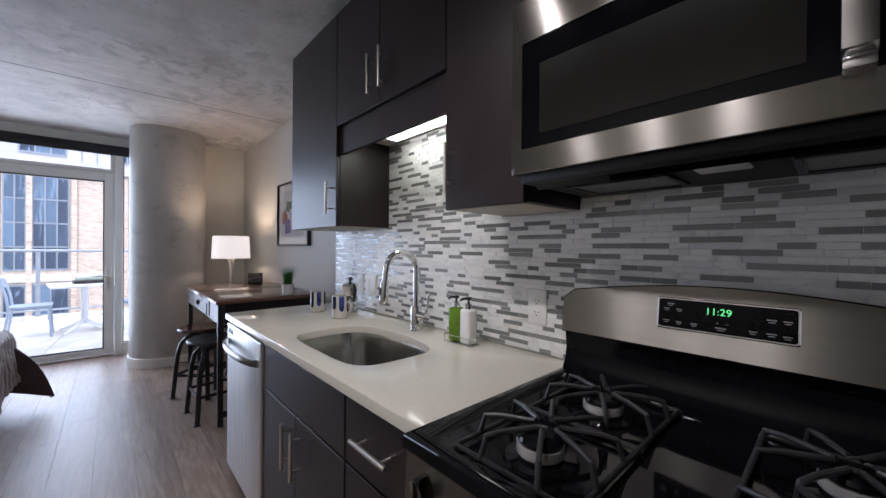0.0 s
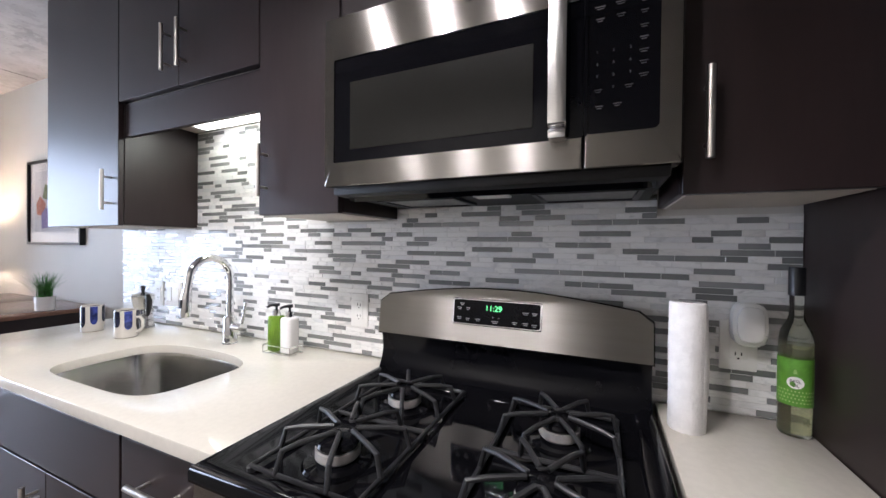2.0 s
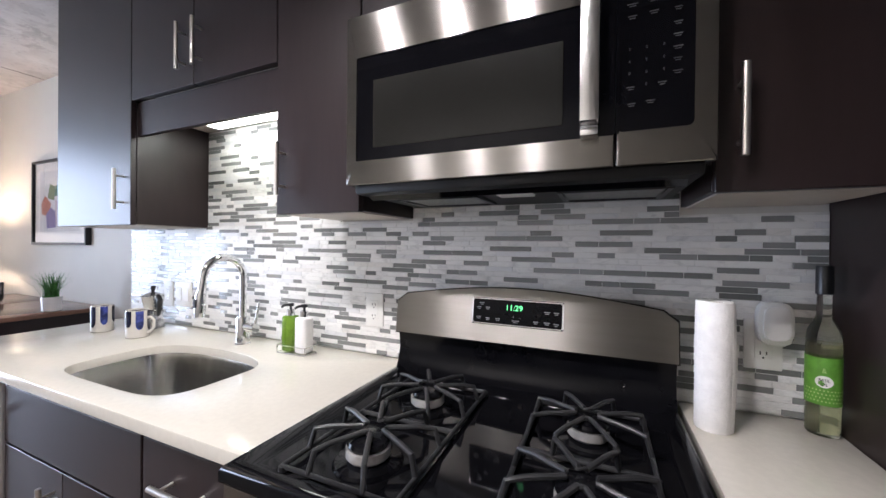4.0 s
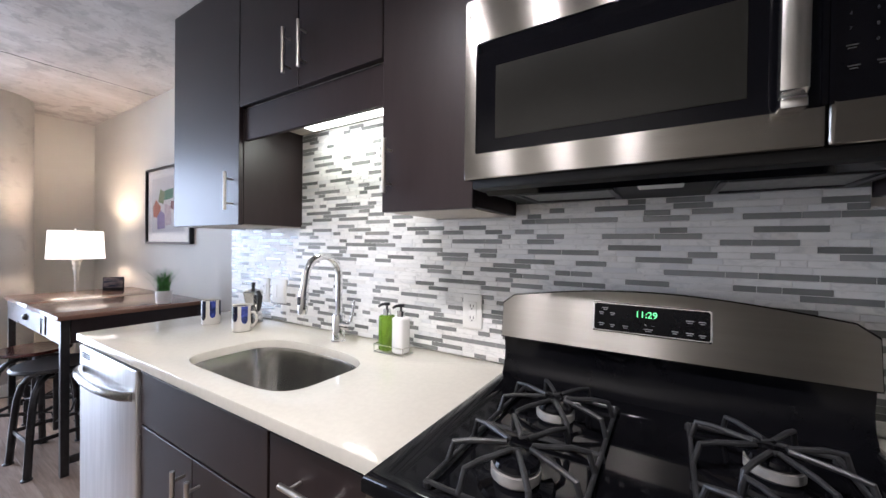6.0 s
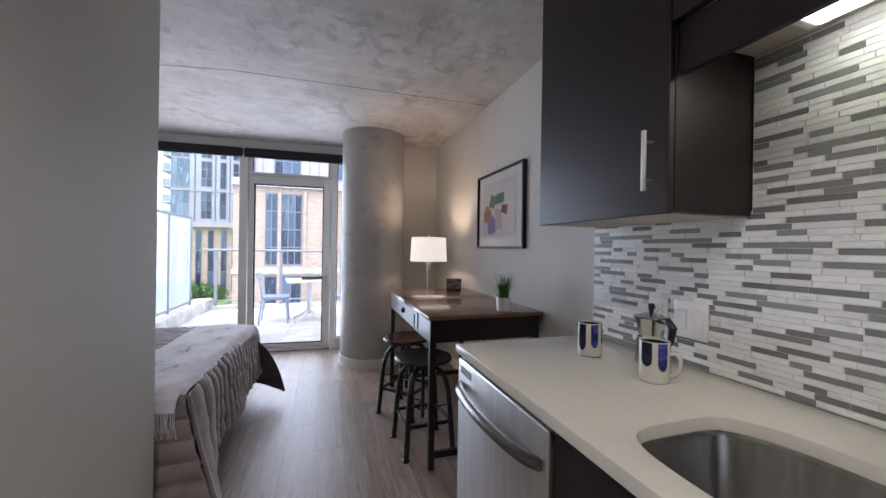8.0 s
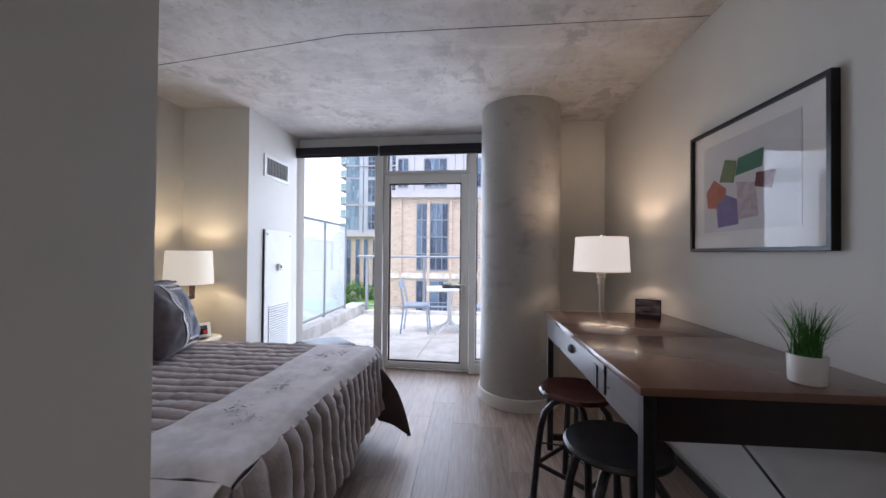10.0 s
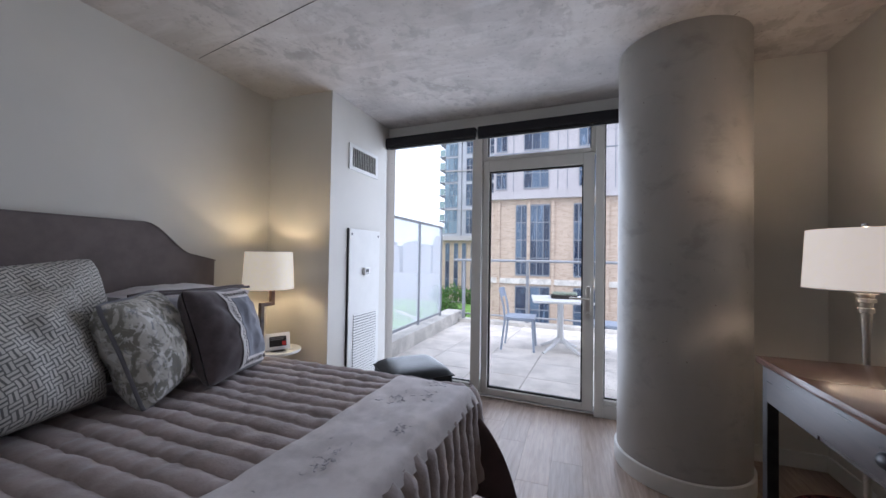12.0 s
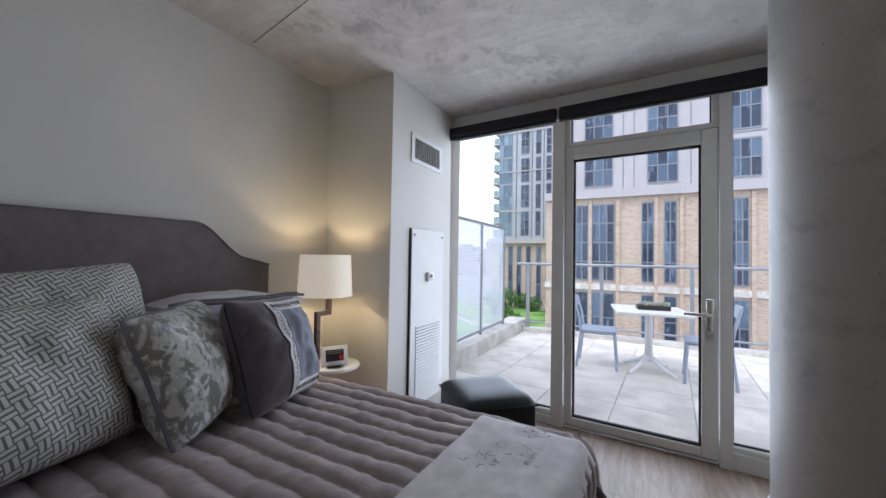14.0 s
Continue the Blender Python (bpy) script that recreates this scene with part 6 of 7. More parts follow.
def quilt_near(u, v):
    x = BX0 + 0.30 + v * (BX1 - 0.01 - BX0 - 0.30)
    drop = u * 0.565
    y = BY0 + 0.01 - 0.035 * math.sin(min(1, u / 0.12) * math.pi / 2) - quilt_profile(drop) * 1.5 - 0.02 * u * math.sin(x * 8) - 0.11 * u
    return Vector((x, y + wrinkle(x, 0, u, 0.015), BZ - 0.005 - drop)).lerp(corner_fold(u) - Vector((0, quilt_profile(drop) * 1.5, 0)), eased((v - 0.72) / 0.28))


part("quilt_side", sheet(40, 80, quilt_near, 0.012), M["quilt"], bd, "quilted cover hanging down the side")


def quilt_far(u, v):
    x = BX0 + 0.30 + v * (BX1 - 0.12 - BX0 - 0.30)
    drop = u * 0.50
    y = BY1 - 0.01 + 0.035 * math.sin(min(1, u / 0.12) * math.pi / 2) + quilt_profile(drop) + 0.02 * u * math.sin(x * 8) + 0.05 * u
    return (x, y + wrinkle(x, 3, u, 0.015), BZ - 0.005 - drop)


part("quilt_side", sheet(40, 80, quilt_far, 0.012), M["quilt"], bd, "quilted cover hanging down the side")


def quilt_corner(u, v):
    """The loose corner flap, fanning out to a point."""
    a = Vector((BX1 - 0.02, BY1 - 0.13, BZ - 0.01))
    b = Vector((BX1 - 0.13, BY1 + 0.005, BZ - 0.01))
    top = a.lerp(b, v)
    c = Vector((BX1 + 0.045, BY1 - 0.13, 0.17))
    tip = Vector((BX1 + 0.275, BY1 - 0.13, 0.085))
    d = Vector((BX1 - 0.10, BY1 + 0.12, 0.14))
    low = c.lerp(tip, v * 2) if v < 0.5 else tip.lerp(d, v * 2 - 1)
    p = top.lerp(low, u)
    p += Vector((0.05, 0.02, 0.03)) * math.sin(math.pi * u) * math.sin(math.pi * v) + Vector((0.02, 0.012, 0)) * math.sin(v * 9) * u * (1 - v)
    return p


part("quilt_corner", sheet(30, 40, quilt_corner, 0.010), M["quilt_back"], bd, "loose plum-lined corner of the cover")

# throw along the foot
tb = thing("throw_blanket", "pale printed throw laid across the foot of the bed", "throw", (-0.68, 3.68, BZ))


def throw_top(u, v):
    y = BY0 - 0.015 + v * (BY1 - 0.01 - BY0)
    x = -0.875 - 0.06 * (1 - v) + 0.025 * math.sin(y * 2.1) + u * (0.415 - 0.025 * math.sin(y * 2.1))
    z = BZ + 0.036 + wrinkle(x * 1.3, y, 5, 0.009)
    if u > 0.86:
        k = (u - 0.86) / 0.14
        z -= (0.02 + 0.055 * v) * k * k
        x += 0.006 * k
    if v < 0.05:
        z -= 0.02 * (1 - v / 0.05) ** 2
    if v > 0.93:
        z -= 0.05 * ((v - 0.93) / 0.07) ** 2
    return (x, y, z)


part("cloth", sheet(30, 80, throw_top, 0.007), M["throw"], tb)


def throw_hang(u, v):
    x = -0.935 + 0.02 + v * 0.390
    y = BY0 - 0.030 - 0.030 * math.sin(min(1, u * 4) * math.pi / 2) - 0.02 * u + 0.01 * math.sin(v * 10) * u - 0.012 * u
    return (x, y, BZ + 0.016 - u * 0.059)


part("hanging_end", sheet(16, 24, throw_hang, 0.006), M["throw"], tb)
strands = []
rnd = random.Random(3)
for k in range(46):
    p = throw_hang(1.0, k / 45)
    strands.append(tube([(p[0], p[1], p[2] + 0.004), (p[0] + rnd.uniform(-0.006, 0.006), p[1] + rnd.uniform(-0.006, 0.006), p[2] - 0.05), (p[0] + rnd.uniform(-0.010, 0.010), p[1] + rnd.uniform(-0.008, 0.008), p[2] - 0.105)], 0.0026, 5))
tagged(part("fringe", join(*strands), M["throw"], tb, "knotted pale fringe"), kind="stuff")
motif = []
for cx, cy, s in ((-0.64, 4.28, 1.0), (-0.73, 4.05, 1.2), (-0.60, 3.80, 0.9), (-0.72, 3.55, 1.2), (-0.66, 3.22, 1.1), (-0.62, 4.12, 0.7), (-0.76, 3.30, 0.8)):
    for k in range(26):
        a0 = rnd.random() * 6.28
        ox, oy = cx + rnd.gauss(0, 0.022) * s, cy + rnd.gauss(0, 0.032) * s
        r1, r2 = rnd.uniform(0.003, 0.011) * s, rnd.uniform(0.003, 0.010) * s
        pts = []
        for j in range(rnd.randint(3, 7)):
            a = a0 + j * 0.55
            px, py = ox + r1 * math.cos(a), oy + r2 * math.sin(a)
            pts.append((px, py, BZ + 0.0435 + wrinkle(px * 1.3, py, 5, 0.009)))
        motif.append(tube(pts, 0.0008, 5))
tagged(part("printed_sketch", join(*motif), M["throw_print"], tb, "grey sketched line print"), kind="stuff")


def cushion(name, label, w, h, t, material, at, lean, turn, roll=0.0, category="pillow"):
    """A stuffed cushion standing on its edge: width along y, height along z, leaning back."""
    c = thing(name, label, category, at)
    m = pose(*at, 0, 0, turn) @ pose(0, 0, 0, 0, lean, 0) @ pose(0, 0, 0, roll, 0, 0)
    c.matrix_basis = m
    POSES[c.name] = m.copy()

    def side(sgn):
        def fn(u, v):
            a, b = 2 * u - 1, 2 * v - 1
            puff = (max(0.0, (1 - abs(a) ** 2.6)) * max(0.0, (1 - abs(b) ** 2.6))) ** 0.5
            pin = 1 - 0.075 * (1 - abs(a) ** 2) * 1.0
            pin2 = 1 - 0.075 * (1 - abs(b) ** 2) * 1.0
            corner = 1 - 0.06 * (abs(a) * abs(b)) ** 5
            y = a * w / 2 * pin2 * corner
            z = h / 2 + b * h / 2 * pin * corner - 0.012 * puff
            x = sgn * (t / 2 * puff + 0.003)
            x += sgn * puff * (0.024 * noise.noise(Vector((y * 9 + at[0] * 7, z * 9, sgn * 3.0))) + 0.009 * noise.noise(Vector((y * 22, z * 22 + at[1] * 5, 1))) + 0.003 * noise.noise(Vector((y * 46, z * 30, at[0] * 9))))
            return (x, y, z)
        return fn
    bm = join(sheet(40, 40, side(1)), sheet(40, 40, side(-1)))
    bmesh.ops.remove_doubles(bm, verts=bm.verts, dist=0.0001)
    edge = []
    for k in range(80):
        s = k / 20
        i, f = int(s), s - int(s)
        a, b = ((-1 + 2 * f, -1), (1, -1 + 2 * f), (1 - 2 * f, 1), (-1, 1 - 2 * f))[i]
        y = a * w / 2 * (1 - 0.075 * (1 - b * b))
        z = h / 2 + b * h / 2 * (1 - 0.075 * (1 - a * a))
        corner = 1 - 0.06 * (abs(a) * abs(b)) ** 5
        edge.append((0, y * corner, h / 2 + (z - h / 2) * corner))
    part("cover", bm, material, c, local=True)
    return c, edge, side(1)


# sleeping pillows stacked against the headboard
def flat_pillow(label, at, w, d, t, material, stripe):
    p = thing("bed_pillow", label, "pillow", at, 0, "sleeping pillows")

    def half(sgn):
        def fn(u, v):
            a, b = 2 * u - 1, 2 * v - 1
            puff = (max(0, 1 - abs(a) ** 3) * max(0, 1 - abs(b) ** 3)) ** 0.5
            return (a * d / 2 * (1 - 0.05 * (1 - b * b)), b * w / 2 * (1 - 0.04 * (1 - a * a)), t / 2 + sgn * (t / 2 * puff + 0.002) + 0.008 * noise.noise(Vector((a * 3, b * 4, sgn + at[2]))))
        return fn
    bm = join(sheet(20, 30, half(1)), sheet(20, 30, half(-1)))
    bmesh.ops.remove_doubles(bm, verts=bm.verts, dist=0.0001)
    part("cover", bm, material, p, local=True)
    if stripe:
        for zz, mm in ((t * 0.62, M["sheet_white"]), (t * 0.40, M["sheet_white"])):
            part("stripe", tube([(d / 2 * 0.985 - 0.01 * (1 - b * b), b * w / 2 * 0.97, zz) for b in [-1 + 0.1 * k for k in range(21)]], 0.006, 6), mm, p, "white edge stripe", local=True)


for yy in (3.26, 4.07):
    flat_pillow("charcoal bed pillow with white striped edge", (-2.17, yy, BZ + 0.015), 0.66, 0.42, 0.20, M["dark_cotton"], True)
    flat_pillow("white bed pillow with dark striped hem", (-2.20, yy + 0.01, BZ + 0.225), 0.66, 0.40, 0.23, M["sheet_white"], False)
    hem = thing("pillow_sham", "charcoal pillow sham with white stripes", "pillow", (-2.17, yy + 0.02, BZ + 0.405), 0, "sleeping pillows")
    part("cover", sheet(16, 24, lambda u, v: (-0.17 + 0.36 * u, -0.31 + 0.64 * v, 0.012 * math.sin(3.1 * u) + 0.012 * noise.noise(Vector((u * 3, v * 4, 2)))), 0.02), M["sheet_white"], hem, local=True)
    for k in range(2):
        part("stripe", tube([(0.185 - 0.05 * k, -0.31 + 0.064 * j, 0.0225 + 0.012 * math.sin(3.1 * (0.98 - 0.14 * k)) + 0.012 * noise.noise(Vector(((0.98 - 0.14 * k) * 3, j / 10 * 4, 2)))) for j in range(11)], 0.008, 6), M["dark_cotton"], hem, "charcoal stripe", local=True)

c1, e1, f1 = cushion("lattice_cushion", "large square cushion in grey and white lattice fabric", 0.64, 0.60, 0.30, M["lattice"], (-1.93, 3.455, BZ + 0.030), -18, 8, 4)
c2, e2, f2 = cushion("lattice_cushion", "large square cushion in lattice fabric slumped on the quilt", 0.62, 0.51, 0.36, M["lattice"], (-1.765, 3.305, BZ + 0.022), -22, 10, 2)
c3, e3, f3 = cushion("watercolour_cushion", "square cushion in grey watercolour print with piping", 0.415, 0.47, 0.25, M["watercolour"], (-1.735, 3.785, BZ + 0.012), -20, 33, 3)
part("piping", tube([(p[0], p[1], p[2]) for p in e3], 0.008, 8, True), M["piping"], c3, "grey piped edge", local=True)
c4, e4, f4 = cushion("bordered_cushion", "charcoal cushion with slate centre and ivory border", 0.47, 0.48, 0.24, M["dark_cotton"], (-1.655, 4.070, BZ + 0.012), -20, 20, -3)


def patch(parent, fn, u0, u1, v0, v1, lift, material, name, label):
    part(name, sheet(36, 36, lambda u, v: (lambda p: (p[0] + lift, p[1], p[2]))(fn(u0 + (u1 - u0) * u, v0 + (v1 - v0) * v)), 0.002), material, parent, label, local=True)


patch(c4, f4, 0.30, 0.97, 0.05, 0.95, 0.0060, M["lace"], "border_tape", "ivory woven border tape")
patch(c4, f4, 0.41, 0.93, 0.15, 0.85, 0.0085, M["slate_cotton"], "centre_panel", "slate grey centre panel")
zig = []
for k in range(41):
    v = 0.09 + 0.82 * k / 40
    p = f4(0.355 + (0.022 if k % 2 else -0.022), v)
    zig.append((p[0] + 0.0085, p[1], p[2]))
zig2 = []
for k in range(25):
    u = 0.34 + 0.60 * k / 24
    p = f4(u, 0.90 + (0.022 if k % 2 else -0.022))
    zig2.append((p[0] + 0.0085, p[1], p[2]))
zig3 = []
for k in range(25):
    u = 0.34 + 0.60 * k / 24
    p = f4(u, 0.10 + (0.022 if k % 2 else -0.022))
    zig3.append((p[0] + 0.0085, p[1], p[2]))
part("zigzag_stitch", join(tube(zig, 0.0014, 5), tube(zig2, 0.0014, 5), tube(zig3, 0.0014, 5)), M["lace_line"], c4, "grey zigzag stitching", local=True)

# ---------------------------------------------------------------- bedside lamp with a tray
bl = thing("tray_lamp", "lit bedside lamp with zigzag pole and round tray", "lamp", (-2.15, 4.74, 0))
QX, QY = -2.15, 4.74
part("shade", lathe([(0.158, 1.272), (0.161, 1.272), (0.175, 1.000), (0.172, 1.000)], 56, (QX, QY, 0)), M["bed_shade"], bl, "glowing cream drum shade")
part("shade_trim", tube([(QX + 0.160 * math.cos(k * math.pi / 24), QY + 0.160 * math.sin(k * math.pi / 24), 1.271) for k in range(48)], 0.0022, 6, True), M["nickel"], bl)
w = 0.015
part("pole", join(box(QX - w, QX + w, QY + 0.035 - w, QY + 0.035 + w, 0.90, 1.10, 0.002), box(QX - w, QX + w, QY - 0.075, QY + 0.035 + w, 0.872, 0.902, 0.002), box(QX - w, QX + w, QY - 0.075, QY - 0.045, 0.02, 0.874, 0.002)), M["desk_front"], bl, "dark zigzag wooden pole")
part("tray", lathe([(0, 0.538), (0.165, 0.538), (0.170, 0.546), (0.168, 0.556), (0.160, 0.552), (0, 0.550)], 56, (QX + 0.06, QY + 0.03, 0)), M["patio_white"], bl, "round white tray")
part("base_plate", lathe([(0, 0), (0.14, 0), (0.14, 0.018), (0, 0.02)], 40, (QX, QY - 0.05, 0)), M["desk_front"], bl)
cdd = thing("table_card", "white card holder with dark printed card on the tray", "card", (QX + 0.10, QY + 0.005, 0.553), 0)
mcard = pose(QX + 0.10, QY + 0.005, 0.556, 0, -14, -32)
cdd.matrix_basis = mcard
POSES[cdd.name] = mcard.copy()
part("holder", box(-0.006, 0.0, -0.085, 0.085, 0.0, 0.125, 0.003, 2), M["patio_white"], cdd, local=True)
part("card", box(0.0002, 0.0012, -0.058, 0.058, 0.028, 0.100), M["black_plastic"], cdd, "dark printed card", smooth=False, local=True)
part("red_corner", box(0.0013, 0.002, 0.028, 0.055, 0.034, 0.062), M["red_print"], cdd, "red corner block", smooth=False, local=True)
for zz, ww in ((0.090, 0.050), (0.078, 0.046)):
    part("print_line", box(0.0013, 0.002, -0.052, -0.052 + ww * 2, zz - 0.0035, zz + 0.0035), M["print_grey"], cdd, smooth=False, local=True)
part("foot", box(-0.03, 0.05, -0.05, 0.05, 0.0, 0.003), M["black_plastic"], cdd, local=True)

# ottoman
ot = thing("ottoman", "black leather cube ottoman near the window", "ottoman", (-1.195, 5.21, 0), 45)
part("body", box(-0.235, 0.235, -0.235, 0.235, 0.02, 0.36, 0.02, 3), M["leather"], ot, local=True)
part("top_cushion", sheet(20, 20, lambda u, v: (-0.24 + 0.48 * u, -0.24 + 0.48 * v, 0.362 + 0.060 * (max(0, 1 - abs(2 * u - 1) ** 5) * max(0, 1 - abs(2 * v - 1) ** 5)) ** 0.5), 0.004), M["leather"], ot, "padded leather top", local=True)
part("seam", tube([(-0.24, -0.24, 0.361), (0.24, -0.24, 0.361), (0.24, 0.24, 0.361), (-0.24, 0.24, 0.361)], 0.005, 6, True), M["leather"], ot, "stitched seam", local=True)
for sx in (-1, 1):
    for sy in (-1, 1):
        part("foot", lathe([(0, 0), (0.02, 0), (0.022, 0.02), (0, 0.02)], 12, (sx * 0.19, sy * 0.19, 0)), M["black_plastic"], ot, local=True)
ot.matrix_basis = ot.matrix_basis @ Matrix.Diagonal((1, 1, 1.07, 1))

# ---------------------------------------------------------------- terrace
tf = structure("terrace_floor", box(-2.6, 4.5, 6.02, 9.95, TERRACE_Z - 0.30, TERRACE_Z - 0.012), M["kerb"], "concrete paver terrace floor", "terrace")
kb = structure("terrace_kerb", box(-2.50, -2.19, 6.10, 9.80, TERRACE_Z - 0.011, 0.165, 0.008, 2), M["kerb"], "low cast concrete kerb under the screen", "kerb")
structure("terrace_edge", box(-2.19, 4.5, 9.55, 9.75, TERRACE_Z - 0.011, 0.03, 0.006), M["kerb"], "low concrete terrace edge", "kerb")
sc = thing("privacy_screen", "perforated white metal privacy screen on the kerb", "screen", (-2.34, 7.5, 0.165))
PYS = [6.02, 6.98, 7.92, 8.92]
for y in PYS:
    part("post", box(-2.362, -2.322, y - 0.02, y + 0.02, 0.165, 1.765, 0.003), M["rail"], sc)
part("top_rail", box(-2.362, -2.322, 6.0, 8.94, 1.765, 1.80, 0.003), M["rail"], sc)
part("bottom_rail", box(-2.358, -2.326, 6.0, 8.94, 0.20, 0.235, 0.003), M["rail"], sc)
for a, b in zip(PYS, PYS[1:]):
    part("panel", box(-2.345, -2.341, a + 0.02, b - 0.02, 0.235, 1.765), M["perforated"], sc, "perforated white sheet", smooth=False)
rl = thing("terrace_railing", "grey metal terrace railing with round posts", "railing", (0.5, 9.62, 0.03))
part("top_rail", tube([(-2.30, 9.62, 1.185), (4.4, 9.62, 1.185)], 0.026, 12), M["rail"], rl)
part("bottom_rail", tube([(-2.30, 9.62, 0.13), (4.4, 9.62, 0.13)], 0.016, 10), M["rail"], rl)
for x in (-2.10, -0.86, 0.40, 1.65, 2.9):
    part("post", box(x - 0.028, x + 0.028, 9.595, 9.645, 0.03, 1.165, 0.004), M["rail"], rl)

pt_ = thing("patio_table", "white square pedestal patio table", "table", (-0.21, 7.98, TERRACE_Z), 8)
part("tabletop", box(-0.385, 0.385, -0.385, 0.385, 0.700, 0.735, 0.012, 3), M["patio_white"], pt_, local=True)
part("column", lathe([(0, 0.12), (0.050, 0.12), (0.042, 0.30), (0.042, 0.68), (0.07, 0.699), (0, 0.699)], 24), M["patio_white"], pt_, local=True)
for k in range(4):
    part("foot", moved(tube([(0.02, 0, 0.18), (0.14, 0, 0.10), (0.34, 0, 0.022)], 0.022, 8, radii=[0.030, 0.026, 0.018]), pose(0, 0, 0, 0, 0, 45 + 90 * k)), M["patio_white"], pt_, local=True)
pl_ = thing("table_planter", "dark tray of pale succulents on the patio table", "planter", (-0.17, 7.98, TERRACE_Z + 0.735), 8)
part("tray", box(-0.17, 0.17, -0.09, 0.09, 0, 0.05, 0.004), M["planter"], pl_, local=True)
rnd = random.Random(8)
suc = []
for k in range(26):
    cx, cy, r = rnd.uniform(-0.15, 0.15), rnd.uniform(-0.07, 0.07), rnd.uniform(0.018, 0.03)
    for j in range(7):
        a = j * 2.4
        suc.append(tube([(cx, cy, 0.045), (cx + r * 0.6 * math.cos(a), cy + r * 0.6 * math.sin(a), 0.06 + 0.01 * (j % 3)), (cx + r * math.cos(a), cy + r * math.sin(a), 0.075 + 0.012 * (j % 3))], 0.005, 5, radii=[0.004, 0.007, 0.001]))
part("succulents", join(*suc), M["succulent"], pl_, "pale rosette succulents", local=True)


def patio_chair(at, turn):
    c = thing("patio_chair", "pale blue-grey slat-back patio chair by the table", "chair", at, turn, "patio chairs")
    part("seat", sheet(12, 12, lambda u, v: (-0.21 + 0.42 * u, -0.21 + 0.42 * v, 0.445 + 0.012 * (2 * v - 1) ** 2 + 0.01 * (u - 0.3) ** 2), 0.022), M["patio_blue"], c, local=True)
    for sy in (-1, 1):
        part("front_leg", tube([(0.18, sy * 0.18, 0.44), (0.21, sy * 0.20, 0)], 0.015, 8), M["patio_blue"], c, local=True)
        part("back_leg", tube([(-0.24, sy * 0.20, 0), (-0.19, sy * 0.19, 0.44), (-0.215, sy * 0.19, 0.62), (-0.27, sy * 0.19, 0.84)], 0.015, 8), M["patio_blue"], c, local=True)
        part("side_rail", tube([(0.18, sy * 0.185, 0.425), (-0.19, sy * 0.185, 0.425)], 0.012, 8), M["patio_blue"], c, local=True)
    part("back_panel", sheet(4, 10, lambda u, v: (-0.245 - 0.035 * u - 0.02 * math.sin(math.pi * v), -0.2 + 0.4 * v, 0.72 + 0.13 * u), 0.012), M["patio_blue"], c, "curved backrest panel", local=True)
    return c


patio_chair((-0.76, 7.96, TERRACE_Z), 2)
patio_chair((0.34, 7.86, TERRACE_Z), 176)

# ---------------------------------------------------------------- outside: ground and buildings
structure("ground", box(-900, 900, 12, 1800, GROUND_Z - 1, GROUND_Z), M["asphalt"], "pale paved ground below the terrace reaching the horizon", "ground")
structure("lawn", prism([(-34, 22), (-6.6, 22), (-6.6, 46), (-36, 46)], "z", GROUND_Z, GROUND_Z + 0.05), M["lawn"], "green courtyard lawn between the buildings", "lawn")
structure("garden_path", prism([(-13.2, 32.4), (-8, 33.6), (-8, 34.6), (-13.6, 33.6), (-17, 37), (-18, 37)], "z", GROUND_Z + 0.05, GROUND_Z + 0.08), M["paver"], "pale winding garden path", "path")


def facade_window(parent, x0, x1, z0, z1, y, cols, rows, name="window", glass_kind="facade_glass"):
    """Frame and panes standing just proud of the wall."""
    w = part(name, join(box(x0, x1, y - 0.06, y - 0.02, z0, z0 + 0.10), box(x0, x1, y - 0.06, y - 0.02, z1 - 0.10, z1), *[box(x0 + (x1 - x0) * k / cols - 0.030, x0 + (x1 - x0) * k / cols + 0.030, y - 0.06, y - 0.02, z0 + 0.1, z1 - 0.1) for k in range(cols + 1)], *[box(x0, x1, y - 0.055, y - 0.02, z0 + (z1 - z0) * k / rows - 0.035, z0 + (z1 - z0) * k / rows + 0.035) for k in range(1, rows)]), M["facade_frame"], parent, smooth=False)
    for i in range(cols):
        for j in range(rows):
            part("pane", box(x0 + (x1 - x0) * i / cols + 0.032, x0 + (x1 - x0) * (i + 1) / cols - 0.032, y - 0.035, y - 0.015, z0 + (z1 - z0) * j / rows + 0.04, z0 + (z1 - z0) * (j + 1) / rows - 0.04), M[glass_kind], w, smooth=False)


bb = thing("brick_building", "tan brick building with pale panelled upper floors", "building", (2, 32, GROUND_Z))
FYB = 30.0
part("brick_wall", box(-6.25, 26, FYB, 44, GROUND_Z, 5.55), M["brick_far"], bb, "tan brick lower storeys", smooth=False)
part("stone_band", box(-6.3, 26, FYB - 0.35, 44, 5.55, 6.10), M["panel_grey"], bb, "pale projecting band", smooth=False)
part("panel_wall", box(-5.9, 26, FYB + 0.1, 44, 6.10, 26), M["panel_grey"], bb, "pale panelled upper storeys", smooth=False)
part("roof", box(-6.0, 26.1, FYB, 44.1, 26, 26.5), M["panel_grey"], bb, smooth=False)
for z in (-0.42, ):
    part("stone_course", box(-6.27, 26, FYB - 0.12, FYB, z - 0.30, z + 0.10), M["kerb"], bb, "pale stone course", smooth=False)
for x0 in (-5.55, -3.33, -1.60, 0.62, 2.0, 4.15, 5.5, 7.6, 9.6):
    part("pilaster", box(x0, x0 + 0.22, FYB - 0.14, FYB, GROUND_Z, 5.55), M["brick_far"], bb, smooth=False)
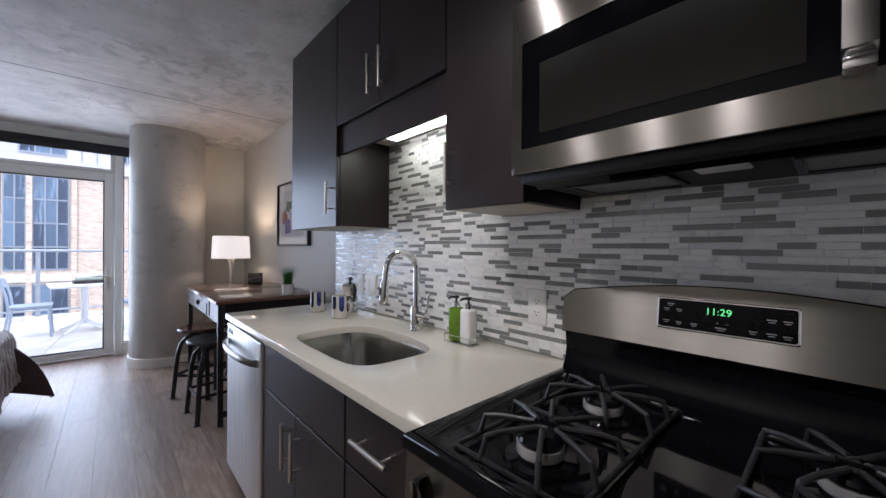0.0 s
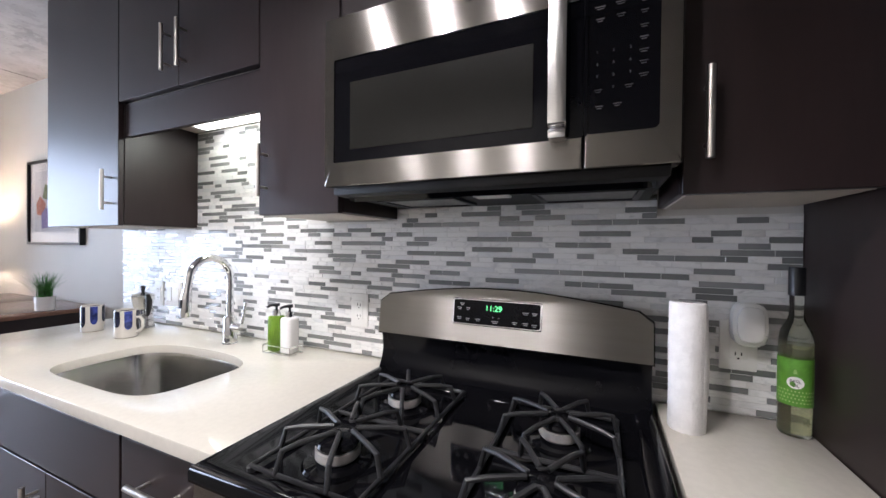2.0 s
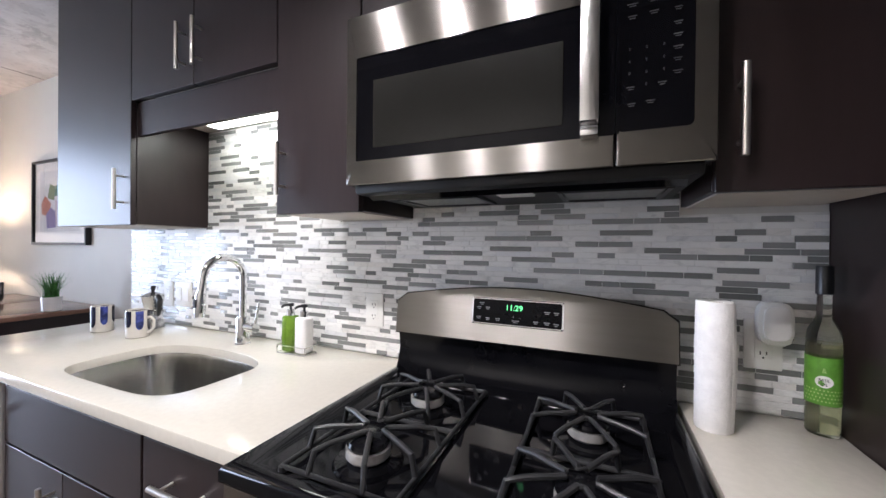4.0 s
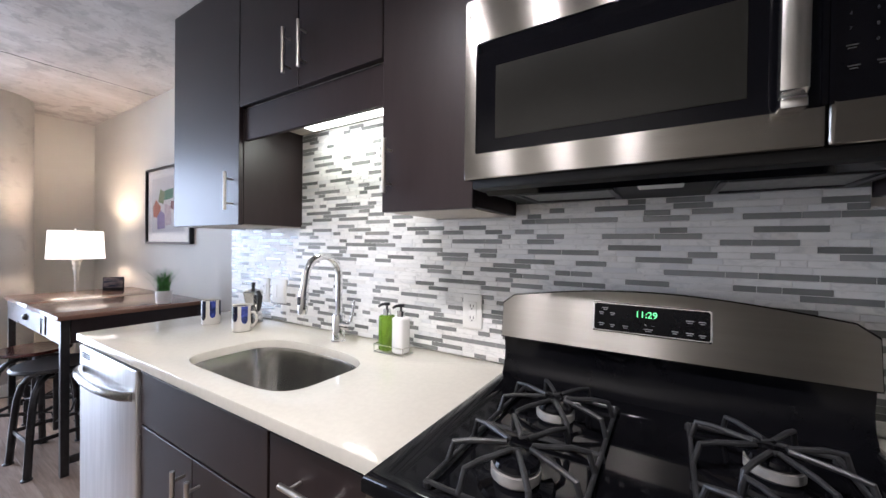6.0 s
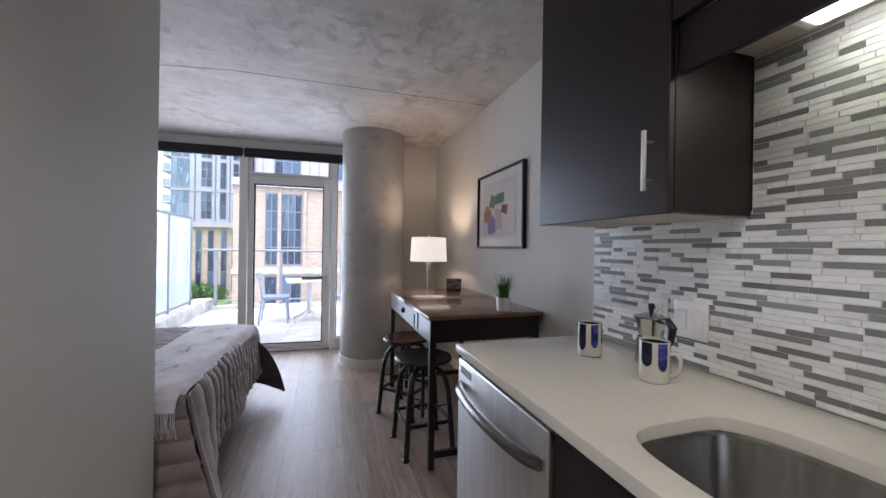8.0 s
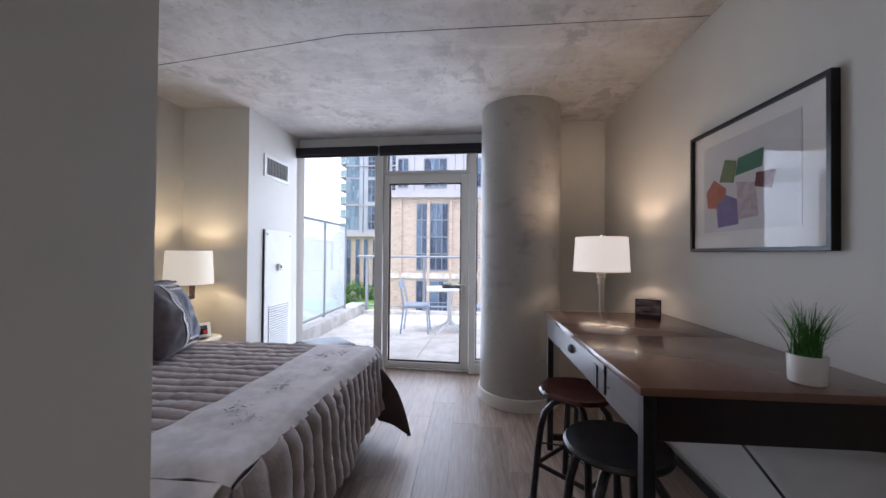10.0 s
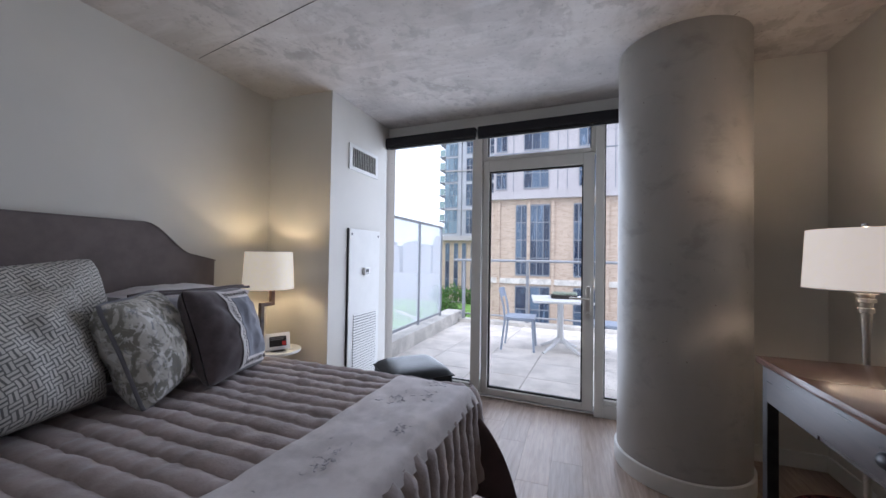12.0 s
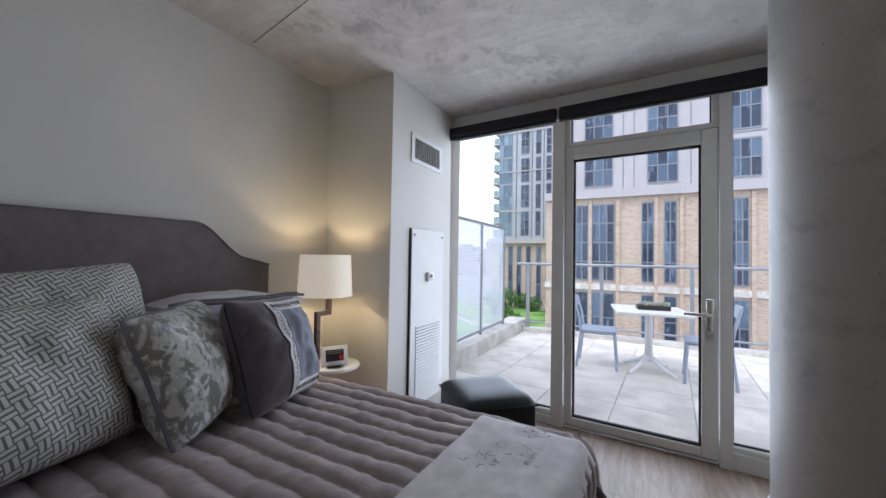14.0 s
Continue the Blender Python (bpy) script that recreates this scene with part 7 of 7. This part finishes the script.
for x0, x1, cols in ((-4.15, -3.36, 1), (-3.10, -1.72, 2), (-0.08, 0.58, 1), (1.18, 1.82, 1), (4.52, 5.38, 2), (6.5, 7.3, 1), (8.2, 9.4, 2)):
    facade_window(bb, x0, x1, -0.12, 5.15, FYB, cols + 1, 4)
    facade_window(bb, x0, x1, GROUND_Z + 0.3, -0.85, FYB, cols, 2)
for x0, x1, cols in ((-5.7, -4.9, 1), (-3.62, -1.85, 2), (0.25, 1.90, 2), (4.55, 6.0, 2), (8.0, 9.5, 2)):
    for z0, z1 in ((6.35, 8.7), (9.2, 12.0), (12.5, 15.3)):
        facade_window(bb, x0, x1, z0, z1, FYB + 0.1, cols + 1, 2)
for x in (-4.4, -1.2, -0.55, 2.6, 4.0, 7.0):
    part("panel_joint", box(x - 0.025, x + 0.025, FYB + 0.07, FYB + 0.1, 6.1, 16), M["facade_frame"], bb, smooth=False)
part("panel_joint", box(-5.9, 26, FYB + 0.07, FYB + 0.1, 9.02, 9.10), M["facade_frame"], bb, smooth=False)

tw_ = thing("glass_tower", "tall grey glass tower with corner balconies", "building", (-12, 52, GROUND_Z))
TY = 48.0
part("brick_podium", box(-17.2, -4, TY + 0.3, 64, GROUND_Z, 3.3), M["brick_far"], tw_, "tan brick podium", smooth=False)
part("podium_band", box(-17.5, -4, TY - 0.3, 64, 3.3, 3.9), M["panel_grey"], tw_, smooth=False)
part("tower_wall", box(-16.3, -4, TY, 64, 3.9, 40), M["tower_metal"], tw_, "pale metal and glass walls", smooth=False)
for k in range(5):
    z0 = 4.2 + k * 3.4
    facade_window(tw_, -16.25, -14.55, z0, z0 + 3.25, TY, 3, 2, glass_kind="tower_glass")
    facade_window(tw_, -13.35, -12.35, z0 + (0.2 if k % 2 else 0.0), z0 + 3.1, TY, 2, 3)
    facade_window(tw_, -11.5, -10.9, z0, z0 + 3.1, TY, 1, 2)
    facade_window(tw_, -10.2, -9.1, z0, z0 + 3.1, TY, 2, 3)
for x in (-14.0, -12.0, -10.55):
    part("panel_joint", box(x - 0.05, x + 0.05, TY - 0.10, TY - 0.005, 3.9, 24), M["facade_frame"], tw_, smooth=False)
for x0 in (-16.2, -15.0, -13.9, -12.7, -11.4, -10.3, -9.0):
    facade_window(tw_, x0, x0 + 0.55, GROUND_Z + 0.5, 3.0, TY + 0.3, 1, 3)
for k in range(12):
    z = 4.1 + k * 1.72
    bal = part("balcony", box(-17.1, -16.3, TY - 0.05, TY + 2.0, z, z + 0.13), M["facade_frame"], tw_, smooth=False)
    part("balustrade", box(-17.0, -16.32, TY - 0.04, TY - 0.01, z + 0.16, z + 0.95), M["green_glass"], bal, "green glass balustrade", smooth=False)
for z in (7.3, 12.4, 17.4):
    part("floor_band", box(-16.35, -4, TY - 0.12, TY, z, z + 0.14), M["panel_grey"], tw_, smooth=False)

rnd = random.Random(21)
for i in range(9):
    x = -78 + i * 6.2
    h = rnd.uniform(2, 6)
    far = thing("distant_building", "pale hazy distant city block", "building", (x, 118, GROUND_Z), group="distant blocks")
    part("wall", box(x - rnd.uniform(2, 4), x + rnd.uniform(2, 4), 115, 125, GROUND_Z, 1.0 + h), M["panel_grey"], far, smooth=False)
    part("roof", box(x - 1.2, x + 1.2, 116, 122, 1.0 + h, 1.8 + h), M["panel_grey"], far, smooth=False)


def shrub(at, r, seed):
    s = thing("shrub", "leafy green garden shrub on the lawn", "shrub", at, group="shrubs")
    rr = random.Random(seed)
    part("stem", tube([(0, 0, 0), (0.03, 0.02, r * 0.6)], 0.05, 6), M["soil"], s, local=True)
    bm = bmesh.new()
    for k in range(420):
        d = Vector((rr.gauss(0, 1), rr.gauss(0, 1), rr.gauss(0, 0.8))).normalized() * r * rr.uniform(0.55, 1.05)
        p = d + Vector((0, 0, r * 0.9))
        a = Vector((rr.uniform(-1, 1), rr.uniform(-1, 1), rr.uniform(-1, 1))).normalized() * 0.16
        b = a.orthogonal().normalized() * 0.09
        bm.faces.new([bm.verts.new(p + a), bm.verts.new(p + b), bm.verts.new(p - a), bm.verts.new(p - b)])
    part("leaves", bm, M["shrub"], s, local=True, smooth=False)


for i, (x, y, r) in enumerate(((-13.9, 45.0, 1.3), (-12.3, 45.6, 1.0), (-15.6, 44.5, 1.2), (-12.6, 38.0, 0.8), (-11.2, 36.5, 0.6), (-9.6, 33.2, 0.7), (-10.6, 44.0, 0.9))):
    shrub((x, y, GROUND_Z), r, 30 + i)

# ---------------------------------------------------------------- backsplash mosaic
backsplash = structure("backsplash", join(box(1.1925, 1.1995, -0.410, KITCHEN_END, 0.9155, 1.3965), box(1.1925, 1.1995, 0.973, 1.741, 1.3965, 1.821), box(1.1925, 1.1995, -0.120, 0.662, 1.3965, 1.470)), M["grout"], "linear mosaic backsplash of marble and grey glass", "backsplash")
PITCH, GAP = 0.0158, 0.0016
LENGTHS = [0.045, 0.062, 0.085, 0.105, 0.130]
below, here = [], []
tile_me = {}
rt = random.Random(17)
joined = {"marble": [], "glass_tile": []}
count = 0


def tile_mesh(length, kind):
    key = (round(length, 3), kind)
    if key not in tile_me:
        thick = 0.0024 if kind == "marble" else 0.0017
        tile_me[key] = mesh("tile", box(-thick, 0.0, 0.0, length - GAP, 0.0, PITCH - GAP, 0.0006), M[kind])
    return tile_me[key]


def tile_row(ya, yb, z):
    global count
    y = ya
    last = None
    below[:] = [s for s in here]
    here.clear()
    while y < yb - 0.004:
        length = rt.choice(LENGTHS)
        if y == ya:
            length *= rt.uniform(0.35, 1.0)
        length = min(length, yb - y)
        over = sum(max(0.0, min(b, y + length) - max(a, y)) for a, b in below) / length
        kind = "glass_tile" if rt.random() < (0.60 if last != "glass_tile" else 0.28) * (1.0 - 0.88 * min(1.0, over)) else "marble"
        if kind == "glass_tile":
            here.append((y, y + length))
        if 0.03 > yb - y - length > 0:
            length = yb - y
        if -0.02 <= y <= 0.98 and 1.03 <= z <= 1.40 and count < 298:
            t = new("tile", tile_mesh(length, kind))
            t.matrix_basis = Matrix.Translation((1.1925, y, z))
            t.parent = backsplash
            count += 1
        else:
            joined[kind].append((y, length, z))
        last = kind
        y += length


z = 0.917
while z + PITCH < 1.398:
    tile_row(-0.409, KITCHEN_END - 0.001, z)
    z += PITCH
while z + PITCH < 1.822:
    tile_row(0.974, 1.740, z)
    if z + PITCH < 1.472:
        tile_row(-0.119, 0.661, z)
    z += PITCH
for kind, items in joined.items():
    verts, faces = [], []
    d = 0.0024 if kind == "marble" else 0.0017
    e = 0.0006
    for y, ln, z in items:
        b = len(verts)
        y1, z1 = y + ln - GAP, z + PITCH - GAP
        for x, i in ((1.1925, 0.0), (1.1925 - d + e, 0.0), (1.1925 - d, e)):
            verts += [(x, y + i, z + i), (x, y1 - i, z + i), (x, y1 - i, z1 - i), (x, y + i, z1 - i)]
        for r in (0, 4):
            for k in range(4):
                faces.append((b + r + k, b + r + 4 + k, b + r + 4 + (k + 1) % 4, b + r + (k + 1) % 4))
        faces.append((b + 8, b + 11, b + 10, b + 9))
    me = bpy.data.meshes.new("tile_field")
    me.from_pydata(verts, [], faces)
    me.materials.append(M["marble_joined" if kind == "marble" else "glass_joined"])
    bmx = bmesh.new()
    bmx.from_mesh(me)
    bmesh.ops.recalc_face_normals(bmx, faces=bmx.faces)
    bmx.to_mesh(me)
    bmx.free()
    f = new("tile_field", me)
    f.parent = backsplash
    tagged(f, kind="stuff")

# ---------------------------------------------------------------- terrace pavers
S = 0.61
paver_me = mesh("paver", box(-S / 2 + 0.003, S / 2 - 0.003, -S / 2 + 0.003, S / 2 - 0.003, -0.011, 0.0, 0.003), M["paver"])
turn = pose(0, 0, 0, 0, 0, -4)
for i in range(-4, 9):
    for j in range(-1, 7):
        p = Matrix.Translation((-0.49 + S / 2, 6.98, TERRACE_Z)) @ turn @ Vector((i * S, j * S, 0))
        if -2.15 < p.x + S / 2 and p.x - S / 2 > -2.45 and p.x < 4.3 and p.y - S / 2 > 5.72 and p.y + S / 2 < 9.85:
            t = new("paver", paver_me)
            t.matrix_basis = Matrix.Translation(p) @ turn
            t.parent = tf

# ---------------------------------------------------------------- floor planks, last of the large surfaces
floor = structure("floor", box(LEFT_X - T, DESK_X + T, -3.32, 6.02, -0.14, -0.004), M["desk_front"], "grey-brown oak plank floor", "floor")
PW, PL = 0.18, 1.22
plank_me = mesh("plank", box(0.0004, PW - 0.0004, 0.0004, PL - 0.0004, -0.0039, 0.0, 0.0006), M["plank"])
rng_f = random.Random(5)
row = 0
x = LEFT_X - 0.05
while x < DESK_X:
    y = -3.2 - rng_f.random() * PL
    while y < 5.95:
        if not (x < PART_X - 0.3 and y + PL < PART_Y):
            cut = 5.93 - y
            pl = new("plank", plank_me if cut >= PL else mesh("plank", box(0.0004, PW - 0.0004, 0.0004, cut, -0.0039, 0.0, 0.0006), M["plank"]))
            pl.matrix_basis = Matrix.Translation((x, y, 0))
            pl.parent = floor
        y += PL
    x += PW
